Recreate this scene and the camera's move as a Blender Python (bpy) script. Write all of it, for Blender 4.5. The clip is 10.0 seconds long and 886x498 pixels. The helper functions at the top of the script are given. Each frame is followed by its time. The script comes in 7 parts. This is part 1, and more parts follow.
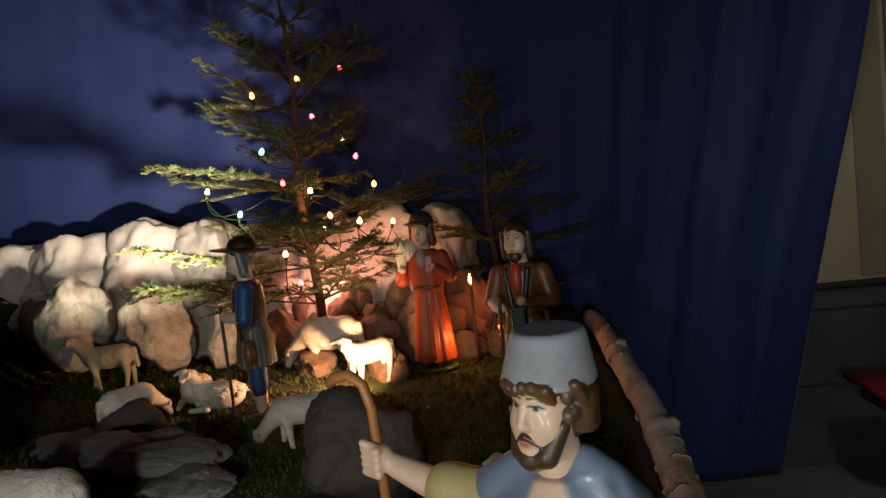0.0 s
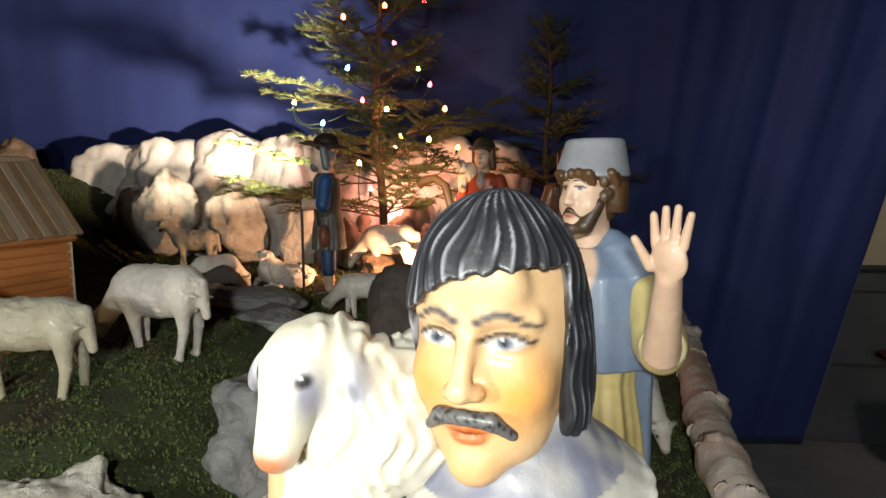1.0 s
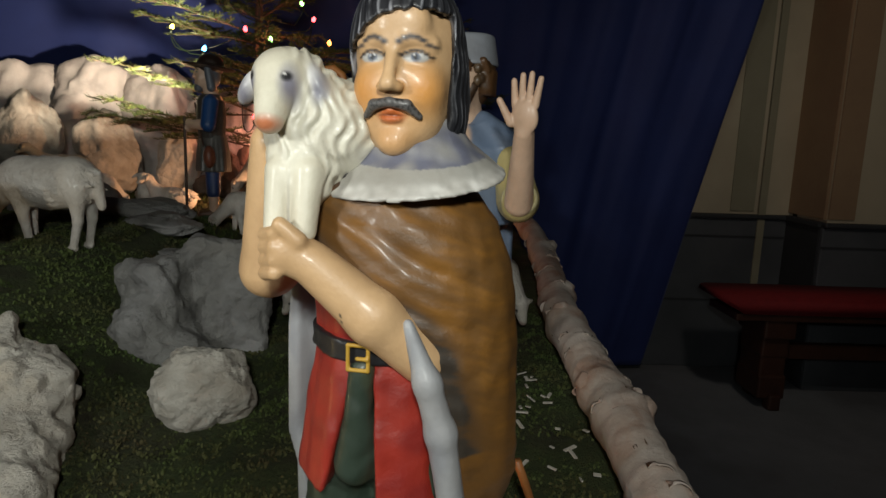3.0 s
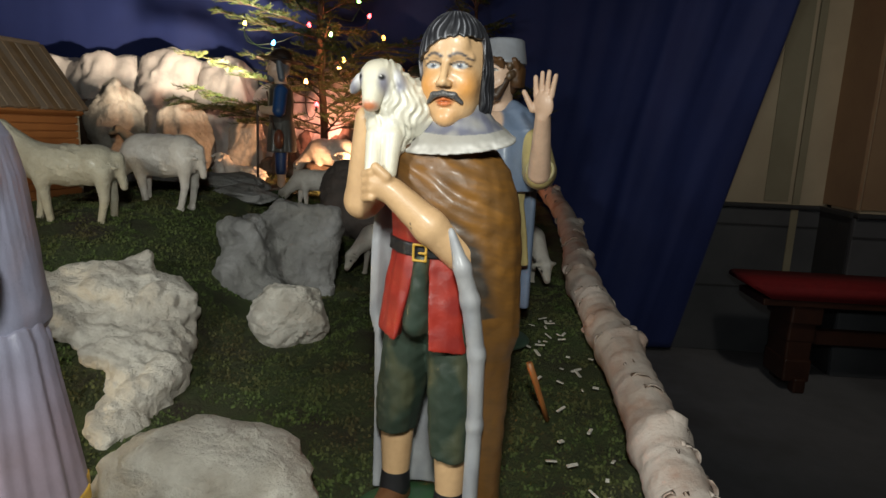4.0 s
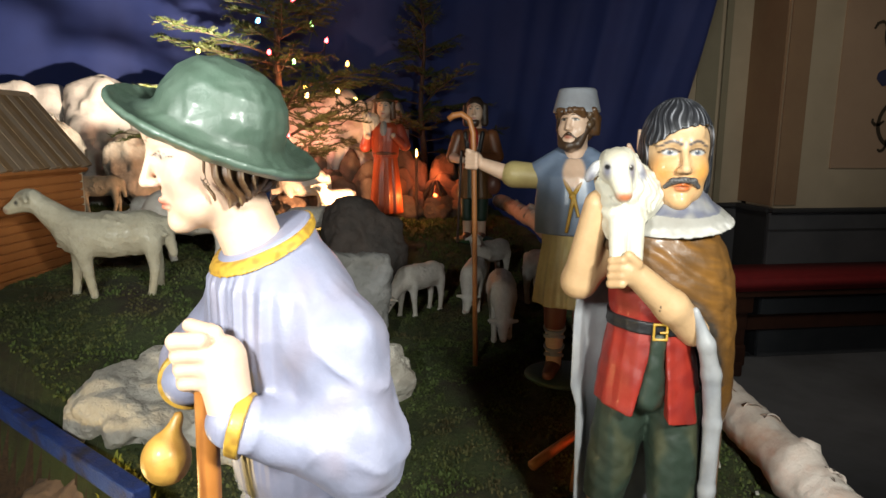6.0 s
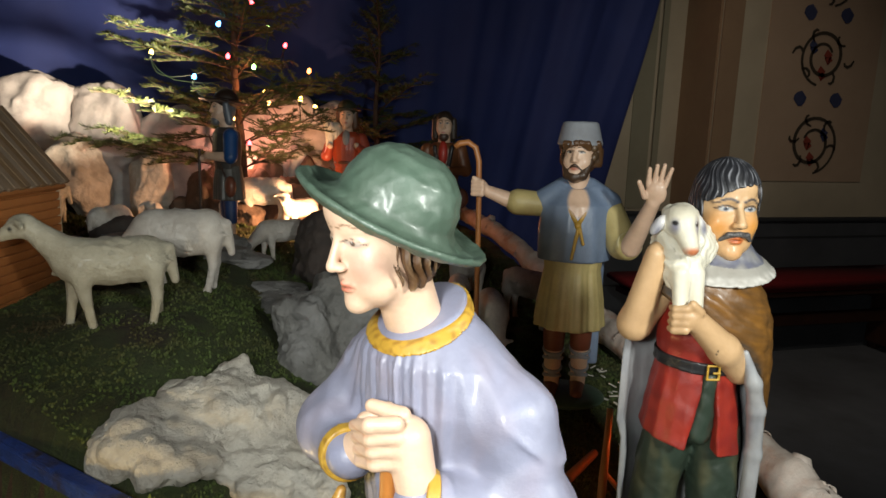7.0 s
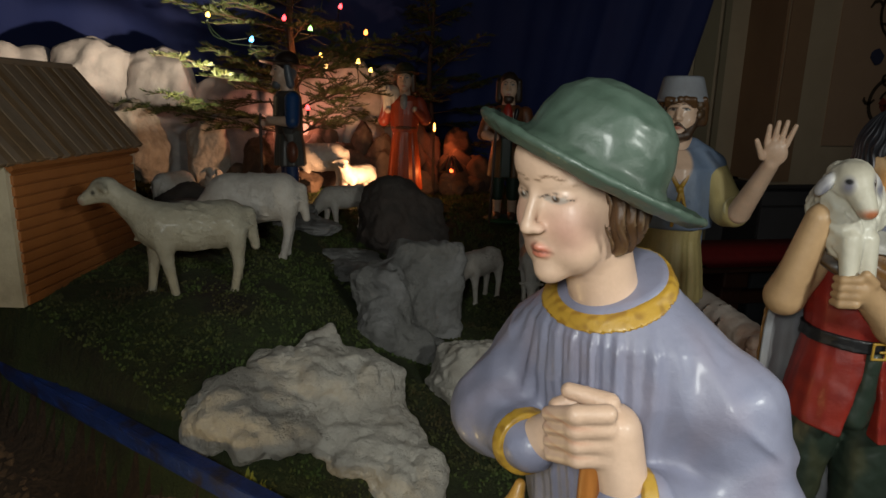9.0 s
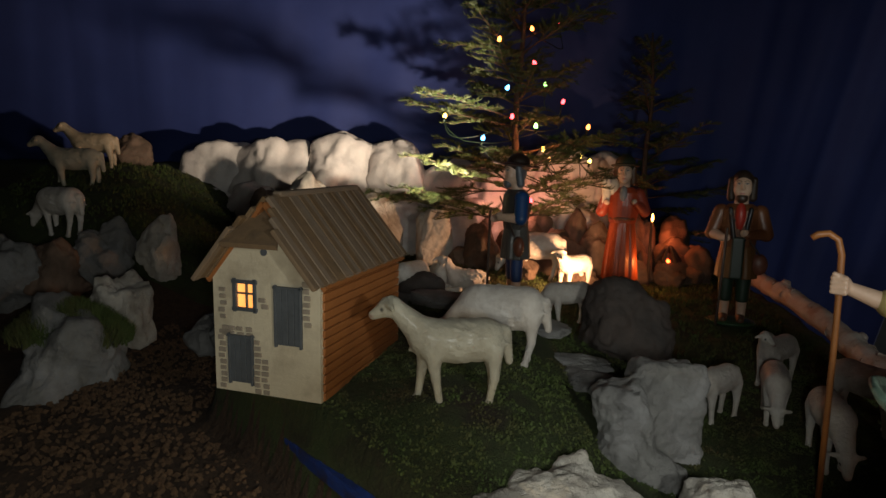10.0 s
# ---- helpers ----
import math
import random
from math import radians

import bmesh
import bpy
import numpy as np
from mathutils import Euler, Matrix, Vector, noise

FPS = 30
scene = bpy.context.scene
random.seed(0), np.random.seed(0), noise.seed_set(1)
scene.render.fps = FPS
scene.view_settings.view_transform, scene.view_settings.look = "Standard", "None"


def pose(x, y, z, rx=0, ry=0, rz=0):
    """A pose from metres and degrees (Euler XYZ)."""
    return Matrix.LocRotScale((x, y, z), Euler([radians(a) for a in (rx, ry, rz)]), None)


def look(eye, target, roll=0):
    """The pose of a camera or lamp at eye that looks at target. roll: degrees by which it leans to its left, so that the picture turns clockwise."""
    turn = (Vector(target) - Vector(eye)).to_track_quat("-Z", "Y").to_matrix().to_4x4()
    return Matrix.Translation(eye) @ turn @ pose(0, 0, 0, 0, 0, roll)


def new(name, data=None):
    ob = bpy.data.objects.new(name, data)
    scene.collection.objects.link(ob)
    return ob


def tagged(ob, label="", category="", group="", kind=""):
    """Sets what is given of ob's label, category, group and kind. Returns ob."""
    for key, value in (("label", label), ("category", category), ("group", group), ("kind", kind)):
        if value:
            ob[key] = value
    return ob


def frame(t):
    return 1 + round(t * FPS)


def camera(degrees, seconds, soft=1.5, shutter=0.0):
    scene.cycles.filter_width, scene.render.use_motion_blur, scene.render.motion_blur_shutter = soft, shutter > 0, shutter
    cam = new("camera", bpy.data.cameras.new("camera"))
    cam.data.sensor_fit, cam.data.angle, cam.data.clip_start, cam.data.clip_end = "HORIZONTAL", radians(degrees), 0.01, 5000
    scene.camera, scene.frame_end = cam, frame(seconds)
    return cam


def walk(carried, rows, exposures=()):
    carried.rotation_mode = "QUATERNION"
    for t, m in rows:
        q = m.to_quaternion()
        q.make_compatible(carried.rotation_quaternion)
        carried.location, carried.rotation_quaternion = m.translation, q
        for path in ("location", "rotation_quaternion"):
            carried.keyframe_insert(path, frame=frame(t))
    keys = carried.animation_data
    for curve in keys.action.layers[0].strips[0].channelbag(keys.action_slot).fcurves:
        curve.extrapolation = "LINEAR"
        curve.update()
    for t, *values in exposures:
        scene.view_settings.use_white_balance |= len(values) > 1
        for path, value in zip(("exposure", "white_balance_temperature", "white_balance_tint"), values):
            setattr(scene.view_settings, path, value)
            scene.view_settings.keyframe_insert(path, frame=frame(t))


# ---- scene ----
cam = camera(71.0, 10.0)
PATH = [
    (0, (0.046, -0.031, 1.119), (-0.164, 1.951, 0.96), -6.5),
    (0.5, (0.053, -0.128, 1.080), (-0.308, 1.832, 0.907), -3.5),
    (1, (0.035, -0.175, 1.002), (-0.328, 1.778, 0.769), -0.5),
    (1.5, (0.008, -0.211, 0.961), (0.048, 1.765, 0.654), 0.8),
    (2, (-0.009, -0.235, 0.947), (0.058, 1.736, 0.614), 0.7),
    (2.5, (0.007, -0.268, 0.924), (0.052, 1.702, 0.58), 1.4),
    (2.7, (0.021, -0.276, 0.926), (0.063, 1.696, 0.592), 1.7),
    (3.8, (0.037, -0.393, 0.923), (0.023, 1.573, 0.556), 2.6),
    (4, (0.037, -0.451, 0.917), (-0.058, 1.512, 0.543), 2.5),
    (4.5, (0.021, -0.521, 0.92), (-0.186, 1.427, 0.517), 2.5),
    (5, (-0.049, -0.537, 0.928), (-0.287, 1.412, 0.548), 2.9),
    (5.5, (-0.131, -0.474, 0.945), (-0.144, 1.491, 0.569), 2.0),
    (6.8, (-0.302, -0.421, 1.006), (0.163, 1.497, 0.685), 0.1),
    (7, (-0.319, -0.421, 1.009), (0.165, 1.485, 0.647), 1.7),
    (7.5, (-0.342, -0.382, 0.967), (0.144, 1.511, 0.539), 3.4),
    (8, (-0.346, -0.362, 0.942), (0.153, 1.503, 0.418), 3.8),
    (8.5, (-0.354, -0.359, 0.949), (0.136, 1.499, 0.393), 3.4),
    (9, (-0.373, -0.366, 0.995), (-0.004, 1.545, 0.533), 1.2),
    (9.5, (-0.41, -0.373, 1.04), (-0.29, 1.584, 0.646), 1.6),
    (10, (-0.462, -0.39, 1.082), (-0.675, 1.577, 0.79), 1.1),
]
EXPOSURES = [(0, 0.3), (0.5, 0.88), (1, 1.1), (1.5, 0.7), (2, 0.2), (2.5, -0.25), (4, 0.27), (4.5, 0.55), (5.5, 0.85), (7, 0.3), (7.5, -0.05), (9, -0.9), (9.5, -1.2), (10, -0.25)]
walk(cam, [(t, look(eye, target, roll)) for t, eye, target, roll in PATH], EXPOSURES)

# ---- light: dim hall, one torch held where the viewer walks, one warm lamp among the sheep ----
world = bpy.data.worlds.new("hall_dusk")
scene.world = world
world.use_nodes = True
world.node_tree.nodes["Background"].inputs["Color"].default_value = (0.25, 0.3, 0.5, 1)
world.node_tree.nodes["Background"].inputs["Strength"].default_value = 0.05


def lamp(name, kind, place, watts, colour, radius, target=None, cone=60, blend=0.5):
    data = bpy.data.lights.new(name, kind)
    data.energy, data.color, data.shadow_soft_size = watts, colour, radius
    ob = new(name, data)
    if target:
        ob.matrix_world = look(place, target)
        data.spot_size, data.spot_blend = radians(cone), blend
    else:
        ob.location = place
    return ob


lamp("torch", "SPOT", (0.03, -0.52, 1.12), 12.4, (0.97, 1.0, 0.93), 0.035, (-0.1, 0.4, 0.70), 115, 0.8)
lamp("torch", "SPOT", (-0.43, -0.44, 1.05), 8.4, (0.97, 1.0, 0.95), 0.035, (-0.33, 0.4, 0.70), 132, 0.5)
lamp("sheep_lamp", "SPOT", (-0.255, 1.17, 0.79), 7.5, (1.0, 0.50, 0.24), 0.012, (-0.85, 1.70, 1.02), 140, 0.5)
# no lamp stands here: unseen spot added to brighten the upper curtain
lamp("curtain_fill", "SPOT", (-0.50, 1.00, 0.99), 80.0, (1.0, 0.82, 0.62), 0.012, (-1.60, 2.1, 1.98), 86, 0.8)
lamp("window_lamp", "POINT", (-0.74, 0.5, 0.86), 0.2, (1.0, 0.6, 0.25), 0.01)
lamp("ember_lamp", "POINT", (0.0, 1.52, 0.87), 0.30, (1.0, 0.2, 0.06), 0.01)
lamp("flame_lamp", "POINT", (-0.075, 1.36, 0.80), 0.25, (1.0, 0.38, 0.10), 0.008)
# unseen spot added for the hall's soft light on wall, floor and bench
lamp("hall_fill", "SPOT", (0.62, 0.1, 2.5), 25.0, (1.0, 0.89, 0.74), 0.10, (1.56, 1.85, 0.85), 62, 0.9)
# unseen warm lamp, added where the yellow moss lies brightly lit
lamp("moss_lamp", "POINT", (-0.50, -0.04, 0.68), 0.75, (1.0, 0.70, 0.28), 0.01)
lamp("fire_lamp", "POINT", (0.035, 0.118, 0.700), 0.02, (1.0, 0.25, 0.08), 0.004)
# two unseen point lamps added to strengthen the glow of the small tree bulbs
lamp("fairy_glow", "POINT", (-0.40, 1.42, 1.12), 0.7, (1.0, 0.34, 0.12), 0.03)
lamp("rose_glow", "POINT", (-0.45, 1.58, 0.95), 1.3, (1.0, 0.36, 0.24), 0.02)

# ---- materials ----
def material(name, colour, rough=0.7, metal=0.0, colour2=None, scale=40.0, detail=6.0, bump=0.0, bump_scale=None,
             stain=None, stain_scale=6.0, attribute="", coat=0.0, emit=None, power=0.0, spread=0.25, per_object=0.0):
    mat = bpy.data.materials.new(name)
    mat.use_nodes = True
    nt = mat.node_tree
    bsdf = nt.nodes["Principled BSDF"]
    link = nt.links.new

    def node(kind, **values):
        n = nt.nodes.new(kind)
        for k, v in values.items():
            n.inputs[k].default_value = v
        return n

    coord = node("ShaderNodeTexCoord")
    fine = node("ShaderNodeTexNoise", Scale=scale, Detail=detail, Roughness=0.65)
    link(coord.outputs["Object"], fine.inputs["Vector"])

    def mix(a, b, factor, mode="MIX"):
        m = nt.nodes.new("ShaderNodeMix")
        m.data_type, m.blend_type = "RGBA", mode
        for socket, value in ((m.inputs[6], a), (m.inputs[7], b), (m.inputs[0], factor)):
            if isinstance(value, (tuple, float, int)):
                socket.default_value = (*value, 1) if isinstance(value, tuple) else value
            else:
                link(value, socket)
        return m.outputs[2]

    def ramp(value, a, b):
        r = nt.nodes.new("ShaderNodeMapRange")
        r.inputs[1].default_value, r.inputs[2].default_value = a, b
        link(value, r.inputs[0])
        return r.outputs[0]

    if attribute:
        at = nt.nodes.new("ShaderNodeAttribute")
        at.attribute_name = attribute
        base = at.outputs["Color"]
        shade = ramp(fine.outputs[0], 0.3, 0.7)
        dark = mix(base, (0.55, 0.5, 0.45), 0.35, "MULTIPLY")
        out = mix(base, dark, shade)
        broad = node("ShaderNodeTexNoise", Scale=scale * 0.35, Detail=5.0, Roughness=0.6)
        link(coord.outputs["Object"], broad.inputs["Vector"])
        out = mix(out, mix(out, (0.62, 0.56, 0.50), 0.5, "MULTIPLY"), ramp(broad.outputs[0], 0.42, 0.70))
    else:
        other = colour2 if colour2 else tuple(c * 0.6 for c in colour)
        out = mix(colour, other, ramp(fine.outputs[0], 0.5 - spread, 0.5 + spread))
    if stain:
        big = node("ShaderNodeTexNoise", Scale=stain_scale, Detail=4.0, Roughness=0.6)
        link(coord.outputs["Object"], big.inputs["Vector"])
        out = mix(out, stain, ramp(big.outputs[0], 0.48, 0.68))
    if per_object:
        info = nt.nodes.new("ShaderNodeObjectInfo")
        out = mix(out, (0.3, 0.25, 0.2), ramp(info.outputs["Random"], 0.0, 1.0 / per_object))
    link(out, bsdf.inputs["Base Color"])
    bsdf.inputs["Roughness"].default_value = rough
    bsdf.inputs["Metallic"].default_value = metal
    bsdf.inputs["Coat Weight"].default_value = coat
    bsdf.inputs["Coat Roughness"].default_value = 0.2
    if bump:
        rel = node("ShaderNodeTexNoise", Scale=bump_scale or scale, Detail=8.0, Roughness=0.7)
        link(coord.outputs["Object"], rel.inputs["Vector"])
        b = node("ShaderNodeBump", Strength=min(1.0, bump), Distance=0.004 if bump < 1 else 0.01)
        link(rel.outputs[0], b.inputs["Height"])
        link(b.outputs[0], bsdf.inputs["Normal"])
    if emit:
        bsdf.inputs["Emission Color"].default_value = (*emit, 1)
        bsdf.inputs["Emission Strength"].default_value = power
    return mat


PAINT = material("painted_plaster", (1, 1, 1), 0.46, attribute="paint", scale=46, detail=9.0, bump=0.20, bump_scale=150, coat=0.16)
WOOL = material("painted_wool", (1, 1, 1), 0.5, attribute="paint", scale=90, bump=0.95, bump_scale=210, coat=0.1)
MOSS = material("moss", (0.035, 0.058, 0.012), 0.95, colour2=(0.06, 0.07, 0.02), scale=60, bump=1.0, bump_scale=220, stain=(0.03, 0.02, 0.01), stain_scale=9)
MOSS_BLADE = material("moss_blades", (0.045, 0.078, 0.014), 0.85, colour2=(0.080, 0.095, 0.024), scale=14, stain=(0.06, 0.045, 0.015), stain_scale=7)
# yellow moss, its colour also raised to hold part of the warm light
MOSS_YELLOW_LIT = material("yellow_moss", (0.30, 0.29, 0.035), 0.85, colour2=(0.09, 0.12, 0.02), scale=30)
LIMESTONE = material("limestone", (0.72, 0.68, 0.60), 0.85, colour2=(0.46, 0.42, 0.36), scale=34, bump=1.0, bump_scale=75, stain=(0.46, 0.41, 0.34), stain_scale=30)
GREYSTONE = material("grey_stone", (0.31, 0.305, 0.285), 0.85, colour2=(0.15, 0.145, 0.14), scale=25, bump=1.0, bump_scale=60, stain=(0.34, 0.335, 0.33), stain_scale=12)
DARKSTONE = material("dark_stone", (0.105, 0.078, 0.065), 0.8, colour2=(0.05, 0.045, 0.042), scale=22, bump=0.9, bump_scale=90)
BROWNSTONE = material("brown_stone", (0.20, 0.13, 0.09), 0.85, colour2=(0.09, 0.06, 0.04), scale=26, bump=0.9, bump_scale=100)
CRAG = material("pale_crag", (0.66, 0.62, 0.58), 0.8, colour2=(0.48, 0.44, 0.42), scale=16, bump=0.6, bump_scale=60, stain=(0.36, 0.33, 0.32), stain_scale=9)
CURTAIN = material("blue_cloth", (0.023, 0.041, 0.182), 0.75, colour2=(0.016, 0.029, 0.138), scale=5, bump=0.1, bump_scale=700)
CURTAIN.node_tree.nodes["Principled BSDF"].inputs["Sheen Weight"].default_value = 0.2
CURTAIN.node_tree.nodes["Principled BSDF"].inputs["Sheen Roughness"].default_value = 0.4
CURTAIN.node_tree.nodes["Principled BSDF"].inputs["Sheen Tint"].default_value = (0.55, 0.6, 1.0, 1)
FLOOR = material("stone_floor", (0.20, 0.21, 0.23), 0.55, colour2=(0.15, 0.155, 0.17), scale=7, bump=0.1, stain=(0.12, 0.12, 0.13), stain_scale=2)
WALL = material("cream_wall", (0.52, 0.45, 0.33), 0.8, colour2=(0.46, 0.39, 0.28), scale=6, bump=0.15, stain=(0.40, 0.34, 0.25), stain_scale=1.6)
WALL_PINK = material("rose_wall", (0.46, 0.33, 0.23), 0.8, colour2=(0.41, 0.29, 0.20), scale=6, bump=0.15)
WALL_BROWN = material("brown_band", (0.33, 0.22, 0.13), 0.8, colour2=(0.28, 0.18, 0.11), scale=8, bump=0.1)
WALL_OLIVE = material("olive_band", (0.30, 0.28, 0.20), 0.8, colour2=(0.25, 0.23, 0.16), scale=8, bump=0.1)
WAINSCOT = material("grey_wainscot", (0.09, 0.097, 0.11), 0.7, colour2=(0.065, 0.07, 0.08), scale=5, bump=0.1, stain=(0.05, 0.055, 0.065), stain_scale=2)
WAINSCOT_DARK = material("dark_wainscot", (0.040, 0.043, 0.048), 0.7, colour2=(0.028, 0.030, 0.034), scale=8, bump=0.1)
SCROLL = material("scroll_paint", (0.06, 0.045, 0.03), 0.8)
SCROLL_RED = material("flower_paint", (0.30, 0.05, 0.03), 0.8)
SCROLL_BLUE = material("grape_paint", (0.05, 0.06, 0.14), 0.8)
BENCH_RED = material("red_cushion", (0.22, 0.008, 0.01), 0.85, colour2=(0.15, 0.005, 0.008), scale=40, bump=0.2, bump_scale=400)
BENCH_WOOD = material("dark_wood", (0.06, 0.022, 0.012), 0.5, colour2=(0.03, 0.012, 0.008), scale=20, bump=0.2)
BIRCH = material("birch_bark", (0.66, 0.59, 0.53), 0.65, colour2=(0.47, 0.37, 0.31), scale=26, bump=0.5, bump_scale=150, stain=(0.40, 0.24, 0.17), stain_scale=16)
BIRCH_SPOT = material("birch_spot", (0.20, 0.115, 0.045), 0.85, colour2=(0.11, 0.06, 0.03), scale=80, bump=0.4)
BIRCH_DARK = material("birch_scar", (0.05, 0.03, 0.022), 0.9, colour2=(0.10, 0.055, 0.035), scale=60, bump=0.6)
STICK = material("varnished_stick", (0.42, 0.17, 0.05), 0.4, colour2=(0.24, 0.09, 0.03), scale=45, bump=0.2)
TWIG = material("brown_twig", (0.22, 0.12, 0.06), 0.6, colour2=(0.12, 0.07, 0.04), scale=60, bump=0.3)
BARK = material("spruce_bark", (0.10, 0.06, 0.04), 0.9, colour2=(0.05, 0.03, 0.02), scale=60, bump=0.8)
NEEDLE = material("spruce_needles", (0.030, 0.060, 0.014), 0.6, colour2=(0.070, 0.074, 0.018), scale=9)
CABLE = material("green_cable", (0.008, 0.018, 0.008), 0.5)
PLASTER = material("house_plaster", (0.66, 0.58, 0.42), 0.85, colour2=(0.54, 0.46, 0.32), scale=20, bump=0.4, bump_scale=160, stain=(0.40, 0.33, 0.23), stain_scale=14)
HOUSE_STONE = material("house_stones", (0.36, 0.30, 0.22), 0.85, colour2=(0.20, 0.16, 0.12), scale=60, bump=0.5, per_object=0.4)
ROOF = material("thatched_roof", (0.22, 0.125, 0.05), 0.85, colour2=(0.11, 0.065, 0.028), scale=60, bump=0.5, per_object=0.5)
SIDE_WOOD = material("orange_wood", (0.40, 0.15, 0.04), 0.55, colour2=(0.28, 0.10, 0.03), scale=14, bump=0.4, bump_scale=60)
SHUTTER = material("grey_shutter", (0.10, 0.11, 0.12), 0.7, colour2=(0.06, 0.065, 0.07), scale=60, bump=0.3)
BLUE_BEAM = material("blue_painted_beam", (0.025, 0.065, 0.30), 0.45, colour2=(0.012, 0.028, 0.12), scale=40, bump=0.9, bump_scale=120, stain=(0.030, 0.022, 0.018), stain_scale=28)
GRAVEL = material("brown_gravel", (0.22, 0.125, 0.06), 0.9, colour2=(0.06, 0.035, 0.02), scale=60, bump=1.0, bump_scale=120)
EARTH = material("brown_earth", (0.085, 0.048, 0.024), 0.95, colour2=(0.03, 0.018, 0.01), scale=90, bump=1.0, bump_scale=150)
CHIP = material("white_chip", (0.70, 0.66, 0.58), 0.8)
WINDOW_GLOW = material("lit_window", (0.9, 0.6, 0.25), 0.6, emit=(1.0, 0.36, 0.07), power=1.6)
EMBER = material("ember", (0.5, 0.05, 0.02), 0.6, emit=(1.0, 0.10, 0.02), power=12)
DARK = material("dark_closing_wall", (0.05, 0.05, 0.055), 0.9, scale=3)

# ---- building tools ----
def mesh_object(name, verts, faces, mat, parent=None, smooth=True, label="", place=None):
    me = bpy.data.meshes.new(name)
    me.from_pydata([tuple(v) for v in verts], [], [tuple(f) for f in faces])
    for m in (mat if isinstance(mat, (list, tuple)) else [mat]):
        me.materials.append(m)
    if smooth:
        me.shade_smooth()
    ob = new(name, me)
    if parent:
        ob.parent = parent
    if place is not None:
        ob.matrix_basis = place
    if label:
        tagged(ob, label)
    return ob


def part(name, bm, mat, parent=None, label="", smooth=False):
    me = bpy.data.meshes.new(name)
    bm.normal_update()
    bm.to_mesh(me)
    bm.free()
    me.materials.append(mat)
    if smooth:
        me.shade_smooth()
    ob = new(name, me)
    if parent:
        ob.parent = parent
    if label:
        tagged(ob, label)
    return ob


def empty(name, place, label, category, group=""):
    ob = new(name)
    ob.empty_display_size = 0.02
    ob.matrix_basis = place
    return tagged(ob, label, category, group)


def add_box(bm, centre, size, turn=(0, 0, 0), bevel=0.0):
    m = Matrix.Translation(centre) @ pose(0, 0, 0, *turn) @ Matrix.Diagonal((*size, 1))
    made = bmesh.ops.create_cube(bm, size=1.0, matrix=m)["verts"]
    if bevel:
        edges = list({e for v in made for e in v.link_edges})
        bmesh.ops.bevel(bm, geom=edges, offset=bevel, segments=2, affect="EDGES", profile=0.5)
    return bm


def tube_mesh(points, radii, sides=10, wobble=0.0, seed=0):
    """Vertices and faces of a tapered tube along points, capped at both ends."""
    pts = [Vector(p) for p in points]
    verts, faces = [], []
    side = None
    for i, p in enumerate(pts):
        d = (pts[min(i + 1, len(pts) - 1)] - pts[max(i - 1, 0)]).normalized()
        if side is None:
            side = d.orthogonal().normalized()
        side = (side - d * side.dot(d)).normalized()
        up = d.cross(side)
        for k in range(sides):
            a = 2 * math.pi * k / sides
            r = radii[i]
            if wobble:
                q = Vector((math.cos(a) * 2, math.sin(a) * 2, i * 0.6 + seed * 7.7))
                r *= 1 + wobble * noise.noise(q)
            verts.append(p + (side * math.cos(a) + up * math.sin(a)) * r)
    for i in range(len(pts) - 1):
        for k in range(sides):
            a, b = i * sides + k, i * sides + (k + 1) % sides
            faces.append((a, b, b + sides, a + sides))
    faces.append(tuple(range(sides))[::-1])
    faces.append(tuple(range((len(pts) - 1) * sides, len(pts) * sides)))
    return verts, faces


def rock_mesh(name, size, seed, rough=0.3, levels=4, flat=0.0, angular=0.0, pits=0.0):
    """A boulder: a ball pushed about by noise at several scales, with an even bottom."""
    bm = bmesh.new()
    bmesh.ops.create_icosphere(bm, subdivisions=levels, radius=1.0)
    off = Vector((seed * 3.17, seed * 1.71, seed * 5.3))
    planes = []
    rnd = random.Random(seed)
    for _ in range(9):
        planes.append((Vector((rnd.gauss(0, 1), rnd.gauss(0, 1), rnd.gauss(0, 0.8))).normalized(), rnd.uniform(0.62, 0.9)))
    for v in bm.verts:
        p = v.co.copy()
        if angular:
            for n, d in planes:
                over = p.dot(n) - d
                if over > 0:
                    p -= n * over * angular
        q = p * 1.1 + off
        d = noise.noise(q) * 1.0 + noise.noise(q * 2.3) * 0.5 + noise.noise(q * 5.1) * 0.24 + noise.noise(q * 11) * 0.12 + noise.noise(q * 24) * 0.05
        if pits:
            d -= pits * max(0.0, noise.noise(q * 7.0) - 0.12) * 1.4
        p *= 1 + rough * d
        if flat and p.z < -flat:
            p.z = -flat + (p.z + flat) * 0.15
        v.co = Vector((p.x * size[0], p.y * size[1], p.z * size[2]))
    me = bpy.data.meshes.new(name)
    bm.to_mesh(me)
    bm.free()
    me.shade_smooth()
    return me


def rock(place, size, seed, mat, label, turn=(0, 0, 0), category="stone", **shape):
    me = rock_mesh("stone", size, seed, **shape)
    me.materials.append(mat)
    ob = new("stone", me)
    ob.matrix_basis = pose(*place, *turn)
    return tagged(ob, label, category, "stones of the landscape")


# ---- carved shapes: distance fields turned into meshes ----
def V3(p):
    return np.array(p, float)


